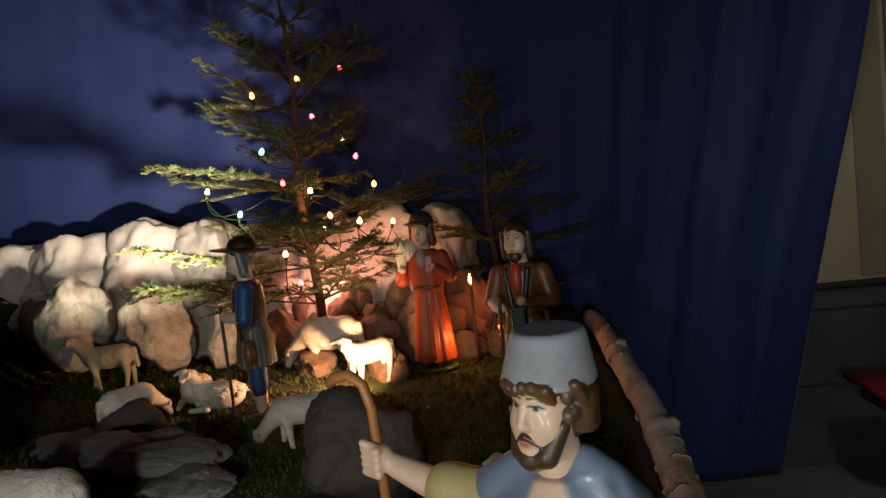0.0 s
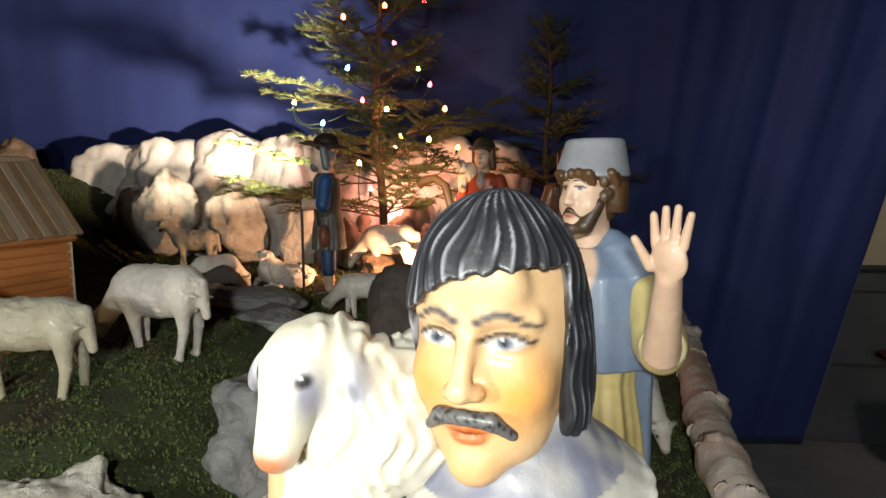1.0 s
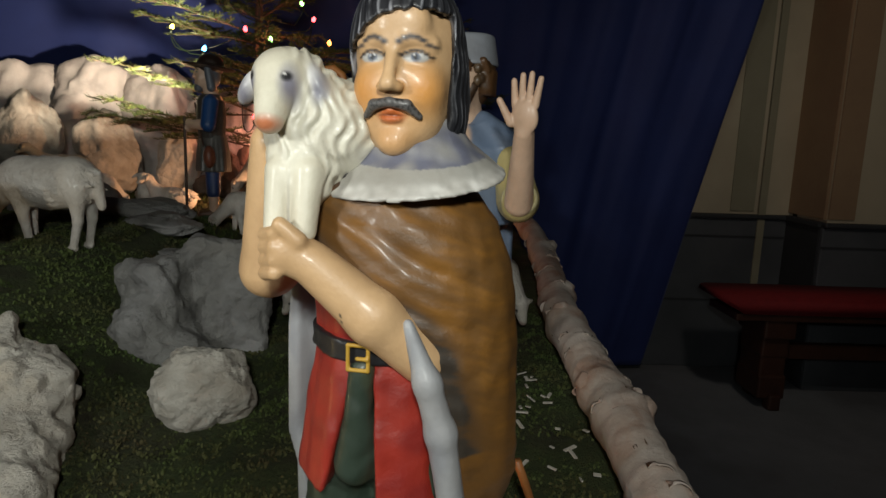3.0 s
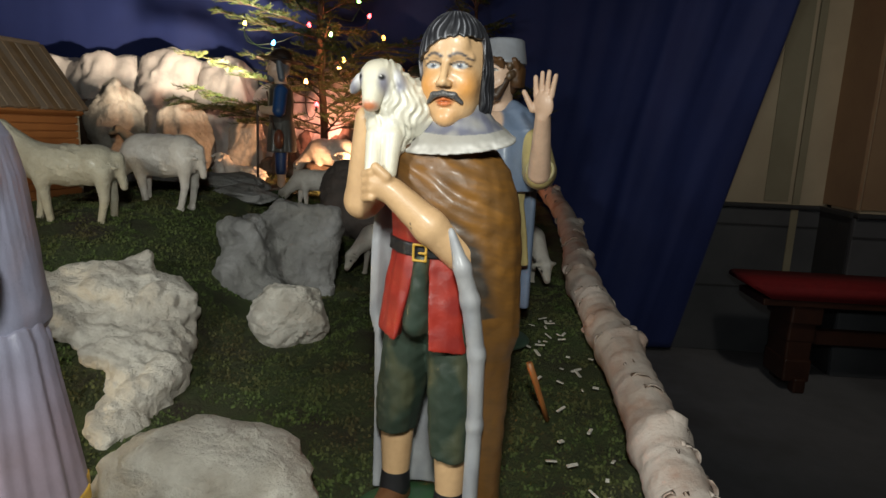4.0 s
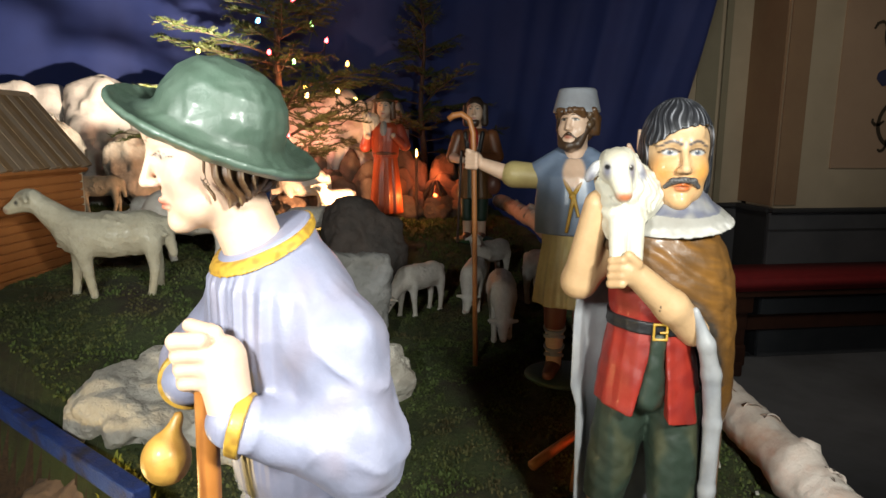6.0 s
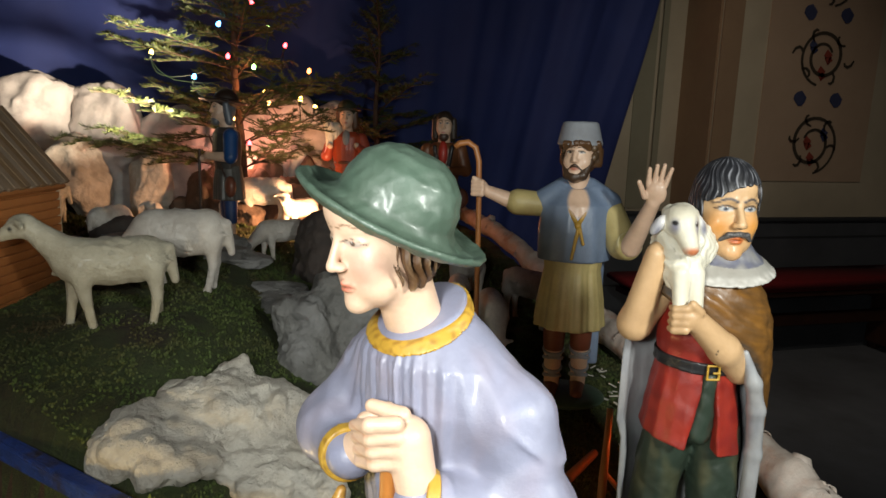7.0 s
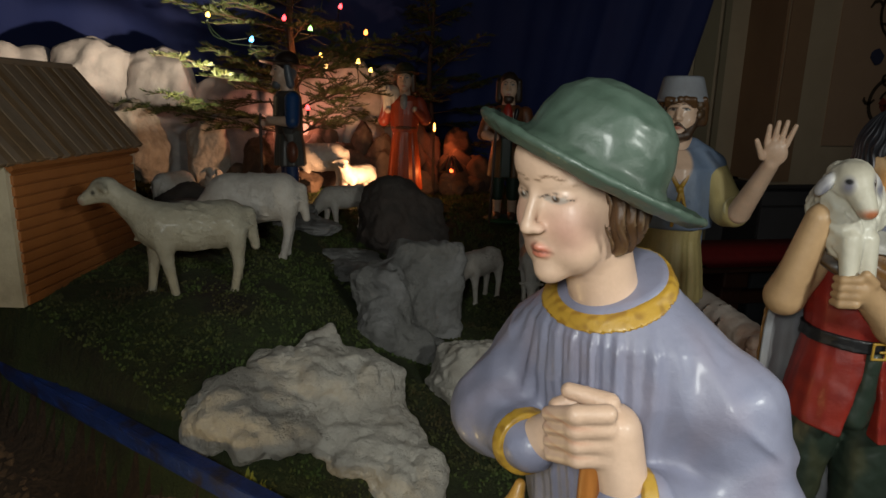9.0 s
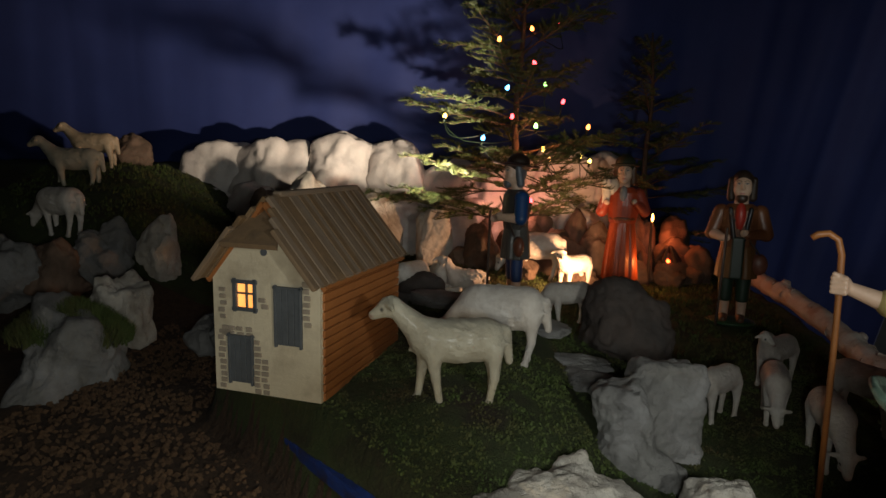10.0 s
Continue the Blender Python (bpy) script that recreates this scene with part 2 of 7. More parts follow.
def cap(a, b, ra, rb, col, k=0.004):
    a, b = V3(a), V3(b)
    ab = b - a
    n = max(ab @ ab, 1e-12)

    def f(x, y, z):
        t = np.clip(((x - a[0]) * ab[0] + (y - a[1]) * ab[1] + (z - a[2]) * ab[2]) / n, 0, 1)
        return np.sqrt((x - a[0] - t * ab[0]) ** 2 + (y - a[1] - t * ab[1]) ** 2 + (z - a[2] - t * ab[2]) ** 2) - (ra + (rb - ra) * t)
    r = max(ra, rb)
    return f, np.minimum(a, b) - r, np.maximum(a, b) + r, col, k


def ell(c, r, col, k=0.004, turn=(0, 0, 0)):
    c, r = V3(c), V3(r)
    m = np.array(Euler([radians(q) for q in turn]).to_matrix())

    def f(x, y, z):
        x, y, z = x - c[0], y - c[1], z - c[2]
        u = m[0, 0] * x + m[1, 0] * y + m[2, 0] * z
        v = m[0, 1] * x + m[1, 1] * y + m[2, 1] * z
        w = m[0, 2] * x + m[1, 2] * y + m[2, 2] * z
        k0 = np.sqrt((u / r[0]) ** 2 + (v / r[1]) ** 2 + (w / r[2]) ** 2)
        k1 = np.sqrt((u / r[0] ** 2) ** 2 + (v / r[1] ** 2) ** 2 + (w / r[2] ** 2) ** 2)
        return k0 * (k0 - 1) / np.maximum(k1, 1e-9)
    e = np.sqrt((m ** 2) @ (r ** 2))
    return f, c - e, c + e, col, k


def slab(c, half, rad, col, k=0.003, turn=(0, 0, 0)):
    c, half = V3(c), V3(half)
    m = np.array(Euler([radians(q) for q in turn]).to_matrix())

    def f(x, y, z):
        x, y, z = x - c[0], y - c[1], z - c[2]
        q = [np.abs(m[0, i] * x + m[1, i] * y + m[2, i] * z) - half[i] + rad for i in range(3)]
        out = np.sqrt(sum(np.maximum(s, 0) ** 2 for s in q))
        return out + np.minimum(np.maximum(np.maximum(q[0], q[1]), q[2]), 0) - rad
    e = np.abs(m) @ half
    return f, c - e, c + e, col, k


def robe(centre, profile, col, folds=0, amp=0.0, phase=0.0, k=0.003, lean=(0, 0), hollow=0.0):
    """A turned body with rows (z, half width, half depth), its folds deepest at the bottom. lean: shift per metre of height."""
    zs = np.array([p[0] for p in profile])
    xs = np.array([p[1] for p in profile])
    ys = np.array([p[2] for p in profile])
    cx, cy = centre

    def f(x, y, z):
        rx, ry = np.interp(z, zs, xs), np.interp(z, zs, ys)
        px, py = x - cx - lean[0] * (z - zs[0]), y - cy - lean[1] * (z - zs[0])
        u = np.sqrt((px / rx) ** 2 + (py / ry) ** 2)
        d = (u - 1) * np.minimum(rx, ry)
        if folds:
            th = np.arctan2(py, px)
            fade = np.clip((zs[-1] - z) / (zs[-1] - zs[0]), 0, 1) ** 0.6
            d = d - amp * fade * (np.cos(folds * th + phase + 1.1 * np.sin(2 * th + phase)) + 0.4 * np.cos(2.7 * folds * th + 2 * phase))
        if hollow:
            d = np.maximum(d, -(d + hollow))
        return np.maximum(d, np.maximum(zs[0] - z, z - zs[-1]))
    r = max(xs.max(), ys.max()) + amp * 1.5 + abs(lean[0]) * (zs[-1] - zs[0]) + abs(lean[1]) * (zs[-1] - zs[0])
    return f, V3((cx - r, cy - r, zs[0])), V3((cx + r, cy + r, zs[-1])), col, k


def ring(c, r, thick, col, turn=(0, 0, 0), k=0.001, squash=1.0):
    c = V3(c)
    m = np.array(Euler([radians(q) for q in turn]).to_matrix())

    def f(x, y, z):
        x, y, z = x - c[0], y - c[1], z - c[2]
        u, v, w = (m[0, i] * x + m[1, i] * y + m[2, i] * z for i in range(3))
        return np.sqrt((np.sqrt(u ** 2 + (v / squash) ** 2) - r) ** 2 + (w * 0.55) ** 2) - thick
    e = r * max(1, squash) + 2 * thick
    return f, c - e, c + e, col, k


def lathe(c, profile, thick, col, turn=(0, 0, 0), k=0.002, squash=1.0):
    """A turned shell: profile rows (radius, height) about c, spun round its axis."""
    c = V3(c)
    m = np.array(Euler([radians(q) for q in turn]).to_matrix())

    def f(x, y, z):
        x, y, z = x - c[0], y - c[1], z - c[2]
        u, v, w = (m[0, i] * x + m[1, i] * y + m[2, i] * z for i in range(3))
        r = np.sqrt(u ** 2 + (v / squash) ** 2)
        best = None
        for (r0, z0), (r1, z1) in zip(profile[:-1], profile[1:]):
            t = np.clip(((r - r0) * (r1 - r0) + (w - z0) * (z1 - z0)) / ((r1 - r0) ** 2 + (z1 - z0) ** 2), 0, 1)
            d = np.sqrt((r - r0 - t * (r1 - r0)) ** 2 + (w - z0 - t * (z1 - z0)) ** 2)
            best = d if best is None else np.minimum(best, d)
        return best - thick
    e = max(q[0] for q in profile) * max(1, squash) + max(abs(q[1]) for q in profile) + 2 * thick
    return f, c - e, c + e, col, k


def band(base, c, n, half, col, lift=0.0011, k=0.0006):
    """A flat strip laid round the shape base where the plane through c with normal n cuts it."""
    c, n = V3(c), V3(n) / np.linalg.norm(n)

    def f(x, y, z):
        return np.maximum(base[0](x, y, z) - lift, np.abs((x - c[0]) * n[0] + (y - c[1]) * n[1] + (z - c[2]) * n[2]) - half)
    return f, base[1], base[2], col, k


def carve(prims, h, touches=(), tint=None):
    """Vertices, faces and paint of the smooth union of prims, on a grid of step h."""
    lo = np.min([p[1] for p in prims], axis=0) - 3 * h
    hi = np.max([p[2] for p in prims], axis=0) + 3 * h
    n = np.ceil((hi - lo) / h).astype(int) + 1
    ax = [lo[i] + h * np.arange(n[i]) for i in range(3)]
    field = np.full(n, 0.03, np.float64)
    for f, a, b, _, k in prims:
        i0 = np.maximum(((a - k - 2.5 * h - lo) / h).astype(int), 0)
        i1 = np.minimum(((b + k + 2.5 * h - lo) / h).astype(int) + 2, n)
        s = tuple(slice(i0[i], i1[i]) for i in range(3))
        d = f(ax[0][s[0]][:, None, None], ax[1][s[1]][None, :, None], ax[2][s[2]][None, None, :])
        old = field[s]
        w = np.clip(0.5 + 0.5 * (old - d) / k, 0, 1)
        field[s] = old * (1 - w) + d * w - k * w * (1 - w)
    inside = field < 0
    c = inside[:-1, :-1, :-1].astype(np.int8)
    total = sum(inside[i:n[0] - 1 + i, j:n[1] - 1 + j, l:n[2] - 1 + l].astype(np.int8) for i in (0, 1) for j in (0, 1) for l in (0, 1))
    cells = np.argwhere((total > 0) & (total < 8))
    index = np.full(total.shape, -1, np.int64)
    index[tuple(cells.T)] = np.arange(len(cells))
    acc, cnt = np.zeros((len(cells), 3)), np.zeros(len(cells))
    corner = [(i, j, l) for i in (0, 1) for j in (0, 1) for l in (0, 1)]
    for a in corner:
        for axis in range(3):
            if a[axis]:
                continue
            b = list(a)
            b[axis] = 1
            fa = field[tuple((cells + a).T)]
            fb = field[tuple((cells + b).T)]
            x = (fa < 0) != (fb < 0)
            t = np.where(x, fa / np.where(x, fa - fb, 1), 0)
            p = np.array(a)[None, :] + t[:, None] * (np.array(b) - np.array(a))[None, :]
            acc += np.where(x[:, None], p, 0)
            cnt += x
    verts = lo + h * (cells + acc / cnt[:, None])
    faces = []
    for axis in range(3):
        u, v = (axis + 1) % 3, (axis + 2) % 3
        sl0 = [slice(None)] * 3
        sl1 = [slice(None)] * 3
        sl0[axis], sl1[axis] = slice(0, -1), slice(1, None)
        e = np.argwhere(inside[tuple(sl0)] != inside[tuple(sl1)])
        e = e[(e[:, u] > 0) & (e[:, v] > 0) & (e[:, u] < n[u] - 1) & (e[:, v] < n[v] - 1)]
        du, dv = np.eye(3, dtype=int)[u], np.eye(3, dtype=int)[v]
        q = np.stack([index[tuple((e - s).T)] for s in (du * 0, du, du + dv, dv)], 1)
        flip = ~inside[tuple(e.T)]
        q[flip] = q[flip][:, ::-1]
        faces.append(q)
    faces = np.concatenate(faces)
    faces = faces[(faces >= 0).all(1)]
    # one gentle smoothing pass takes the grid out of the surface
    for _ in range(1 if h < 0.0012 else 2):
        acc, cnt = np.zeros_like(verts), np.zeros(len(verts))
        for i in range(4):
            for j in (1, 3):
                np.add.at(acc, faces[:, i], verts[faces[:, (i + j) % 4]])
                np.add.at(cnt, faces[:, i], 1)
        verts = 0.65 * verts + 0.35 * acc / np.maximum(cnt, 1)[:, None]
    x, y, z = verts.T
    dist = np.stack([p[0](x, y, z) for p in prims])
    w = np.exp(-(dist - dist.min(0)) / 0.0007)
    paint = (w.T @ np.array([p[3] for p in prims])) / w.sum(0)[:, None]
    if tint:
        paint = tint(verts, paint)
    for cc, r, col, soft in touches:
        u = np.sqrt((((verts - V3(cc)) / V3(r)) ** 2).sum(1))
        m = np.clip((1 + soft - u) / (2 * soft), 0, 1)[:, None]
        paint = paint * (1 - m) + V3(col) * m
    return verts, faces, paint


def carve_apart(prims, h, touches=(), together=(), fine=(), tints=None, only=None):
    """Pieces carved colour by colour, so that their edges stay crisp; together: sets of colours in one piece; fine: (colour, step); tints: brushwork by colour; only: colours that take the touches."""
    lead = {c: group[0] for group in together for c in group}
    steps = dict(fine)
    heaps = {}
    for p in prims:
        heaps.setdefault(lead.get(p[3], p[3]), []).append(p)
    return [carve(heap, steps.get(c, h), touches if only is None or c in only else (), (tints or {}).get(c)) for c, heap in heaps.items()]


def figure_mesh(name, pieces, mat):
    """One mesh of several carved pieces."""
    verts, faces, paint, base = [], [], [], 0
    for v, f, c in pieces:
        verts.append(v)
        faces.append(f + base)
        paint.append(c)
        base += len(v)
    verts, faces, paint = np.concatenate(verts), np.concatenate(faces), np.concatenate(paint)
    me = bpy.data.meshes.new(name)
    me.vertices.add(len(verts))
    me.vertices.foreach_set("co", verts.ravel())
    me.loops.add(faces.size)
    me.loops.foreach_set("vertex_index", faces.ravel())
    me.polygons.add(len(faces))
    me.polygons.foreach_set("loop_start", np.arange(0, faces.size, 4))
    me.update(calc_edges=True)
    col = me.color_attributes.new("paint", "FLOAT_COLOR", "POINT")
    col.data.foreach_set("color", np.concatenate([np.clip(paint, 0, 1), np.ones((len(paint), 1))], 1).ravel())
    me.materials.append(mat)
    me.shade_smooth()
    me.validate()
    return me


def carved_stone(prims, h, seed, mat, label, rough=0.008, pits=0.01):
    """One stone of several lumps grown together, pitted and rough, built in place."""
    verts, faces, _ = carve(prims, h)
    me = bpy.data.meshes.new("stone")
    me.from_pydata(verts.tolist(), [], faces.tolist())
    me.update()
    off = Vector((seed * 3.1, seed * 1.7, seed * 0.9))
    moved = []
    for v in me.vertices:
        q = v.co + off
        d = noise.noise(q * 16) * 1.3 + noise.noise(q * 38) * 0.8 + noise.noise(q * 80) * 0.45 + noise.noise(q * 170) * 0.25
        ridge = abs(noise.noise(q * 27)) - 0.25
        pit = max(0.0, noise.noise(q * 60 + off) - 0.1)
        moved.append(v.co + v.normal * (rough * (d + ridge) - pits * pit))
    for v, co in zip(me.vertices, moved):
        v.co = co
    me.materials.append(mat)
    me.shade_smooth()
    ob = new("stone", me)
    return tagged(ob, label, "stone", "stones of the landscape")


def smooth_step(a, b, v):
    t = np.clip((v - a) / (b - a), 0, 1)
    return t * t * (3 - 2 * t)


def ground_height(x, y):
    """The moss landscape: it climbs to the back, with a knoll under the house and a dip at the gravel path."""
    base = 0.595 + 0.065 * smooth_step(-0.1, 0.6, y) + 0.06 * smooth_step(0.6, 1.3, y)
    knoll = 0.125 * smooth_step(0.2, 0.48, -x) * smooth_step(-0.08, 0.36, y) * (1 - 0.7 * smooth_step(0.7, 1.1, y))
    s = np.maximum((x + 0.80) * -0.629 + (y - 0.43) * -0.778, -(x + 0.90))
    dip = 0.12 * smooth_step(0.0, 0.03, s) * (1 - smooth_step(0.8, 1.25, y)) * smooth_step(0.3, 0.5, -x)
    hill = 0.21 * smooth_step(0.75, 1.25, y) * smooth_step(1.1, 1.6, -x) + 0.07 * smooth_step(1.2, 1.45, y) * smooth_step(1.45, 1.75, -x)
    mound = 0.085 * np.exp(-(((x + 0.50) / 0.12) ** 2 + ((y - 0.02) / 0.11) ** 2))
    return base + knoll - dip + hill + mound * smooth_step(0.0, 0.06, s) * smooth_step(0.3, 0.4, -x)


def ground_at(x, y):
    return float(ground_height(np.float64(x), np.float64(y)))

# ---- the hall ----
def plain_box(name, centre, size, mat, label="", kind="structure", bevel=0.0):
    ob = part(name, add_box(bmesh.new(), centre, size, bevel=bevel), mat)
    return tagged(ob, label, kind=kind)


plain_box("floor", (-0.4, 0.0, -0.05), (6.8, 7.0, 0.1), FLOOR, "worn grey stone floor of the hall")
plain_box("wall_back", (-0.4, 3.1, 1.5), (6.8, 0.2, 3.0), DARK, "plain unlit wall behind the curtain")
plain_box("wall_front", (-0.4, -3.4, 1.5), (6.8, 0.2, 3.0), DARK, "plain unlit closing wall")
plain_box("wall_left", (-3.7, 0.0, 1.5), (0.2, 7.0, 3.0), DARK, "plain unlit closing wall")
plain_box("ceiling", (-0.4, 0.0, 3.05), (6.8, 7.0, 0.1), DARK, "plain dark ceiling")

# wall beside the curtain: a recessed part, a brown return and a forward part, over a grey wainscot with a ledge
plain_box("wall_right", (2.98, 0.0, 1.5), (0.2, 7.0, 3.0), DARK, "plain unlit closing wall")
WY = 2.05
plain_box("wall_recess", (0.65, 2.40, 1.5), (1.80, 0.2, 3.0), WALL, "cream plastered wall beside the curtain")
plain_box("wall_forward", (2.21, 2.15, 1.5), (1.34, 0.2, 3.0), WALL, "cream plastered wall with painted panel")
plain_box("return_brown", (1.534, 2.178, 1.86), (0.012, 0.240, 2.36), WALL_BROWN, "brown return face of the wall")
for x0, x1, y in ((0.2, 1.535, 2.30), (1.515, 2.88, WY)):
    plain_box("wainscot", ((x0 + x1) / 2, y - 0.010, 0.325), (x1 - x0, 0.020, 0.65), WAINSCOT, "grey painted wainscot along the wall", bevel=0.004)
    plain_box("wainscot_ledge", ((x0 + x1) / 2, y - 0.018, 0.660), (x1 - x0, 0.036, 0.018), WAINSCOT_DARK, "dark grey ledge on the wainscot", bevel=0.005)
    plain_box("wainscot_line", ((x0 + x1) / 2, y - 0.021, 0.575), (x1 - x0, 0.006, 0.008), WAINSCOT_DARK, "thin dark painted line on the wainscot")
    plain_box("wainscot_line", ((x0 + x1) / 2, y - 0.021, 0.300), (x1 - x0, 0.006, 0.008), WAINSCOT_DARK, "thin dark painted line on the wainscot")
# on the return face the wainscot takes the darker grey
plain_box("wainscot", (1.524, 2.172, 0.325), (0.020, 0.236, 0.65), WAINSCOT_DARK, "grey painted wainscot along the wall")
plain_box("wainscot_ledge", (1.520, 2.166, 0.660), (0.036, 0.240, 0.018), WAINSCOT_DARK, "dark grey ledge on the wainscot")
for name, x, w, low, y, mat, text in (("band_dark", 1.405, 0.030, 0.0, 2.30, WALL_OLIVE, "narrow dark painted groove on the wall"), ("band_olive", 1.33, 0.10, 0.67, 2.30, WALL_OLIVE, "narrow olive painted band on the wall"),
                                      ("band_brown", 1.59, 0.10, 0.67, WY, WALL_BROWN, "brown painted vertical band on the wall")):
    top = 3.0
    plain_box(name, (x, y - 0.003 - (0.021 if low == 0 else 0), (low + top) / 2 + 0.002), (w, 0.006, top - low - 0.02), mat, text)
plain_box("panel_rose", (2.09, WY - 0.003, 1.92), (0.62, 0.006, 2.16), WALL_PINK, "faded rose painted wall panel")

# scrollwork painted on the panel
def scrollwork():
    root = empty("wall_scroll", pose(2.085, WY - 0.010, 1.37, 0, 0, -90), "dark painted vine scroll with red and blue flowers on the wall", "mural")

    def stroke(name, pts, width, mat):
        verts, faces = [], []
        for i, p in enumerate(pts):
            a, b = Vector((*pts[max(i - 1, 0)], 0)), Vector((*pts[min(i + 1, len(pts) - 1)], 0))
            d = (b - a).normalized()
            nrm = Vector((-d.y, d.x, 0)) * width * (0.6 + 0.4 * math.sin(math.pi * i / (len(pts) - 1)))
            for s in (1, -1):
                verts.append((0, p[0] + nrm.x * s, p[1] + nrm.y * s))
        for i in range(len(pts) - 1):
            faces.append((2 * i, 2 * i + 1, 2 * i + 3, 2 * i + 2))
        base = len(verts)
        verts += [(-0.002, v[1], v[2]) for v in verts]
        faces += [tuple(q + base for q in f[::-1]) for f in faces]
        return mesh_object(name, verts, faces, mat, root)

    for cz, r, s in ((-0.26, 0.105, 1), (0.03, 0.095, -1), (0.30, 0.105, 1), (0.56, 0.1, -1)):
        pts = []
        for i in range(46):
            a = i / 45 * 4.4 * math.pi / 2 * 1.5
            q = r * (1 - 0.62 * i / 45)
            pts.append((s * q * math.cos(a - 1.4), cz + q * math.sin(a - 1.4)))
        stroke("vine", pts, 0.006, SCROLL)
        for a in range(6):
            an = a * 1.05 + cz * 5
            p = (s * r * 0.95 * math.cos(an), cz + r * 0.95 * math.sin(an))
            stroke("tendril", [(p[0] + 0.02 * t * math.cos(an + 1.2 + t), p[1] + 0.02 * t * math.sin(an + 1.2 + t)) for t in (0, 0.5, 1, 1.5, 2)], 0.005, SCROLL)
        for dx, dz, m in ((-0.02, 0.0, SCROLL_RED), (0.045, 0.03, SCROLL_BLUE), (0.0, -0.055, SCROLL_RED)):
            stroke("flower", [(dx * s + 0.022 * (t - 0.5), cz + dz + 0.012 * math.sin(t * 6)) for t in (0, 0.25, 0.5, 0.75, 1)], 0.016, m)
    for z in (-0.11, 0.17, 0.43):
        for sx in (-0.075, 0.075):
            stroke("grape_leaf", [(sx + 0.03 * (t - 0.5), z + 0.03 * (t - 0.5)) for t in (0, 0.3, 0.6, 1)], 0.026, SCROLL_BLUE)
    root.scale = (1, 1.35, 1.35)


scrollwork()


# blue curtain hung behind the landscape, gathered into slanting folds at its free side
def curtain():
    nx, nz = 420, 90
    verts, faces = [], []
    for i in range(nx + 1):
        u = i / nx
        for j in range(nz + 1):
            v = j / nz
            z = 0.02 + 2.6 * v
            edge = 0.925 + 0.165 * (z / 0.75) ** 0.9
            x = -3.2 + (edge + 3.2) * u
            right = float(smooth_step(0.62, 1.0, u))
            s = x + 0.24 * right * (1.5 - z)
            n1 = noise.noise(Vector((s * 3.0, z * 0.35, 5.0)))
            n2 = noise.noise(Vector((s * 9.0, z * 0.5, 9.0)))
            fold = 0.034 * math.sin(s * 11 + 4.5 * n1) * (0.6 + n2) + 0.016 * abs(noise.noise(Vector((s * 8, z * 0.4, 1.0)))) + 0.003 * noise.noise(Vector((s * 26, z * 0.8, 2.0)))
            calm = 0.12 + 0.88 * right
            y = 2.12 + fold * calm + 0.05 * noise.noise(Vector((x * 1.6, z * 0.9, 3.1))) + 0.012 * noise.noise(Vector((x * 7, z * 2.2, 8.1)))
            y += 0.12 * (1 - right) * smooth_step(-1.0, -2.6, x) * -1 + 0.10 * right * (1 - z / 1.3)
            verts.append((x, y, z))
    for i in range(nx):
        for j in range(nz):
            a = i * (nz + 1) + j
            faces.append((a, a + nz + 1, a + nz + 2, a + 1))
    ob = mesh_object("curtain", verts, faces, CURTAIN)
    m = ob.modifiers.new("cloth", "SOLIDIFY")
    m.thickness = 0.003
    return tagged(ob, "dark blue cloth curtain hanging in folds behind the landscape", "curtain", kind="structure")


curtain()


# mossy ground of the landscape on its platform
def landscape():
    x0, x1, y0, y1, step = -2.4, 0.235, -0.75, 2.05, 0.0125
    nx, ny = int((x1 - x0) / step), int((y1 - y0) / step)
    xs = x0 + (x1 - x0) * np.arange(nx + 1) / nx
    ys = y0 + (y1 - y0) * np.arange(ny + 1) / ny
    zz = ground_height(xs[:, None], ys[None, :])
    verts, faces = [], []
    for i, x in enumerate(xs):
        for j, y in enumerate(ys):
            q = Vector((x, y, 0))
            z = zz[i, j] + 0.008 * noise.noise(q * 14) + 0.004 * noise.noise(q * 37) + 0.003 * noise.noise(q * 80)
            verts.append((x, y, z))
    for i in range(nx):
        for j in range(ny):
            a = i * (ny + 1) + j
            faces.append((a, a + ny + 1, a + ny + 2, a + 1))
    rim = [i * (ny + 1) for i in range(nx + 1)] + [nx * (ny + 1) + j for j in range(1, ny + 1)] + \
          [i * (ny + 1) + ny for i in range(nx - 1, -1, -1)] + [j for j in range(ny - 1, 0, -1)]
    base = len(verts)
    verts += [(verts[r][0], verts[r][1], 0.0) for r in rim]
    for k in range(len(rim)):
        a, b = k, (k + 1) % len(rim)
        faces.append((rim[b], rim[a], base + a, base + b))
    ground = mesh_object("ground", verts, faces, [MOSS, EARTH])
    for f in ground.data.polygons:
        x, y = f.center.x, f.center.y
        s = max((x + 0.80) * -0.629 + (y - 0.43) * -0.778, -(x + 0.90))
        if s > 0.02 and y < 1.05 and not (x > -0.80 and y < 0.13):
            f.material_index = 1
    return tagged(ground, "moss covered ground of the landscape, sloping up to the back", "moss", kind="structure")


landscape()


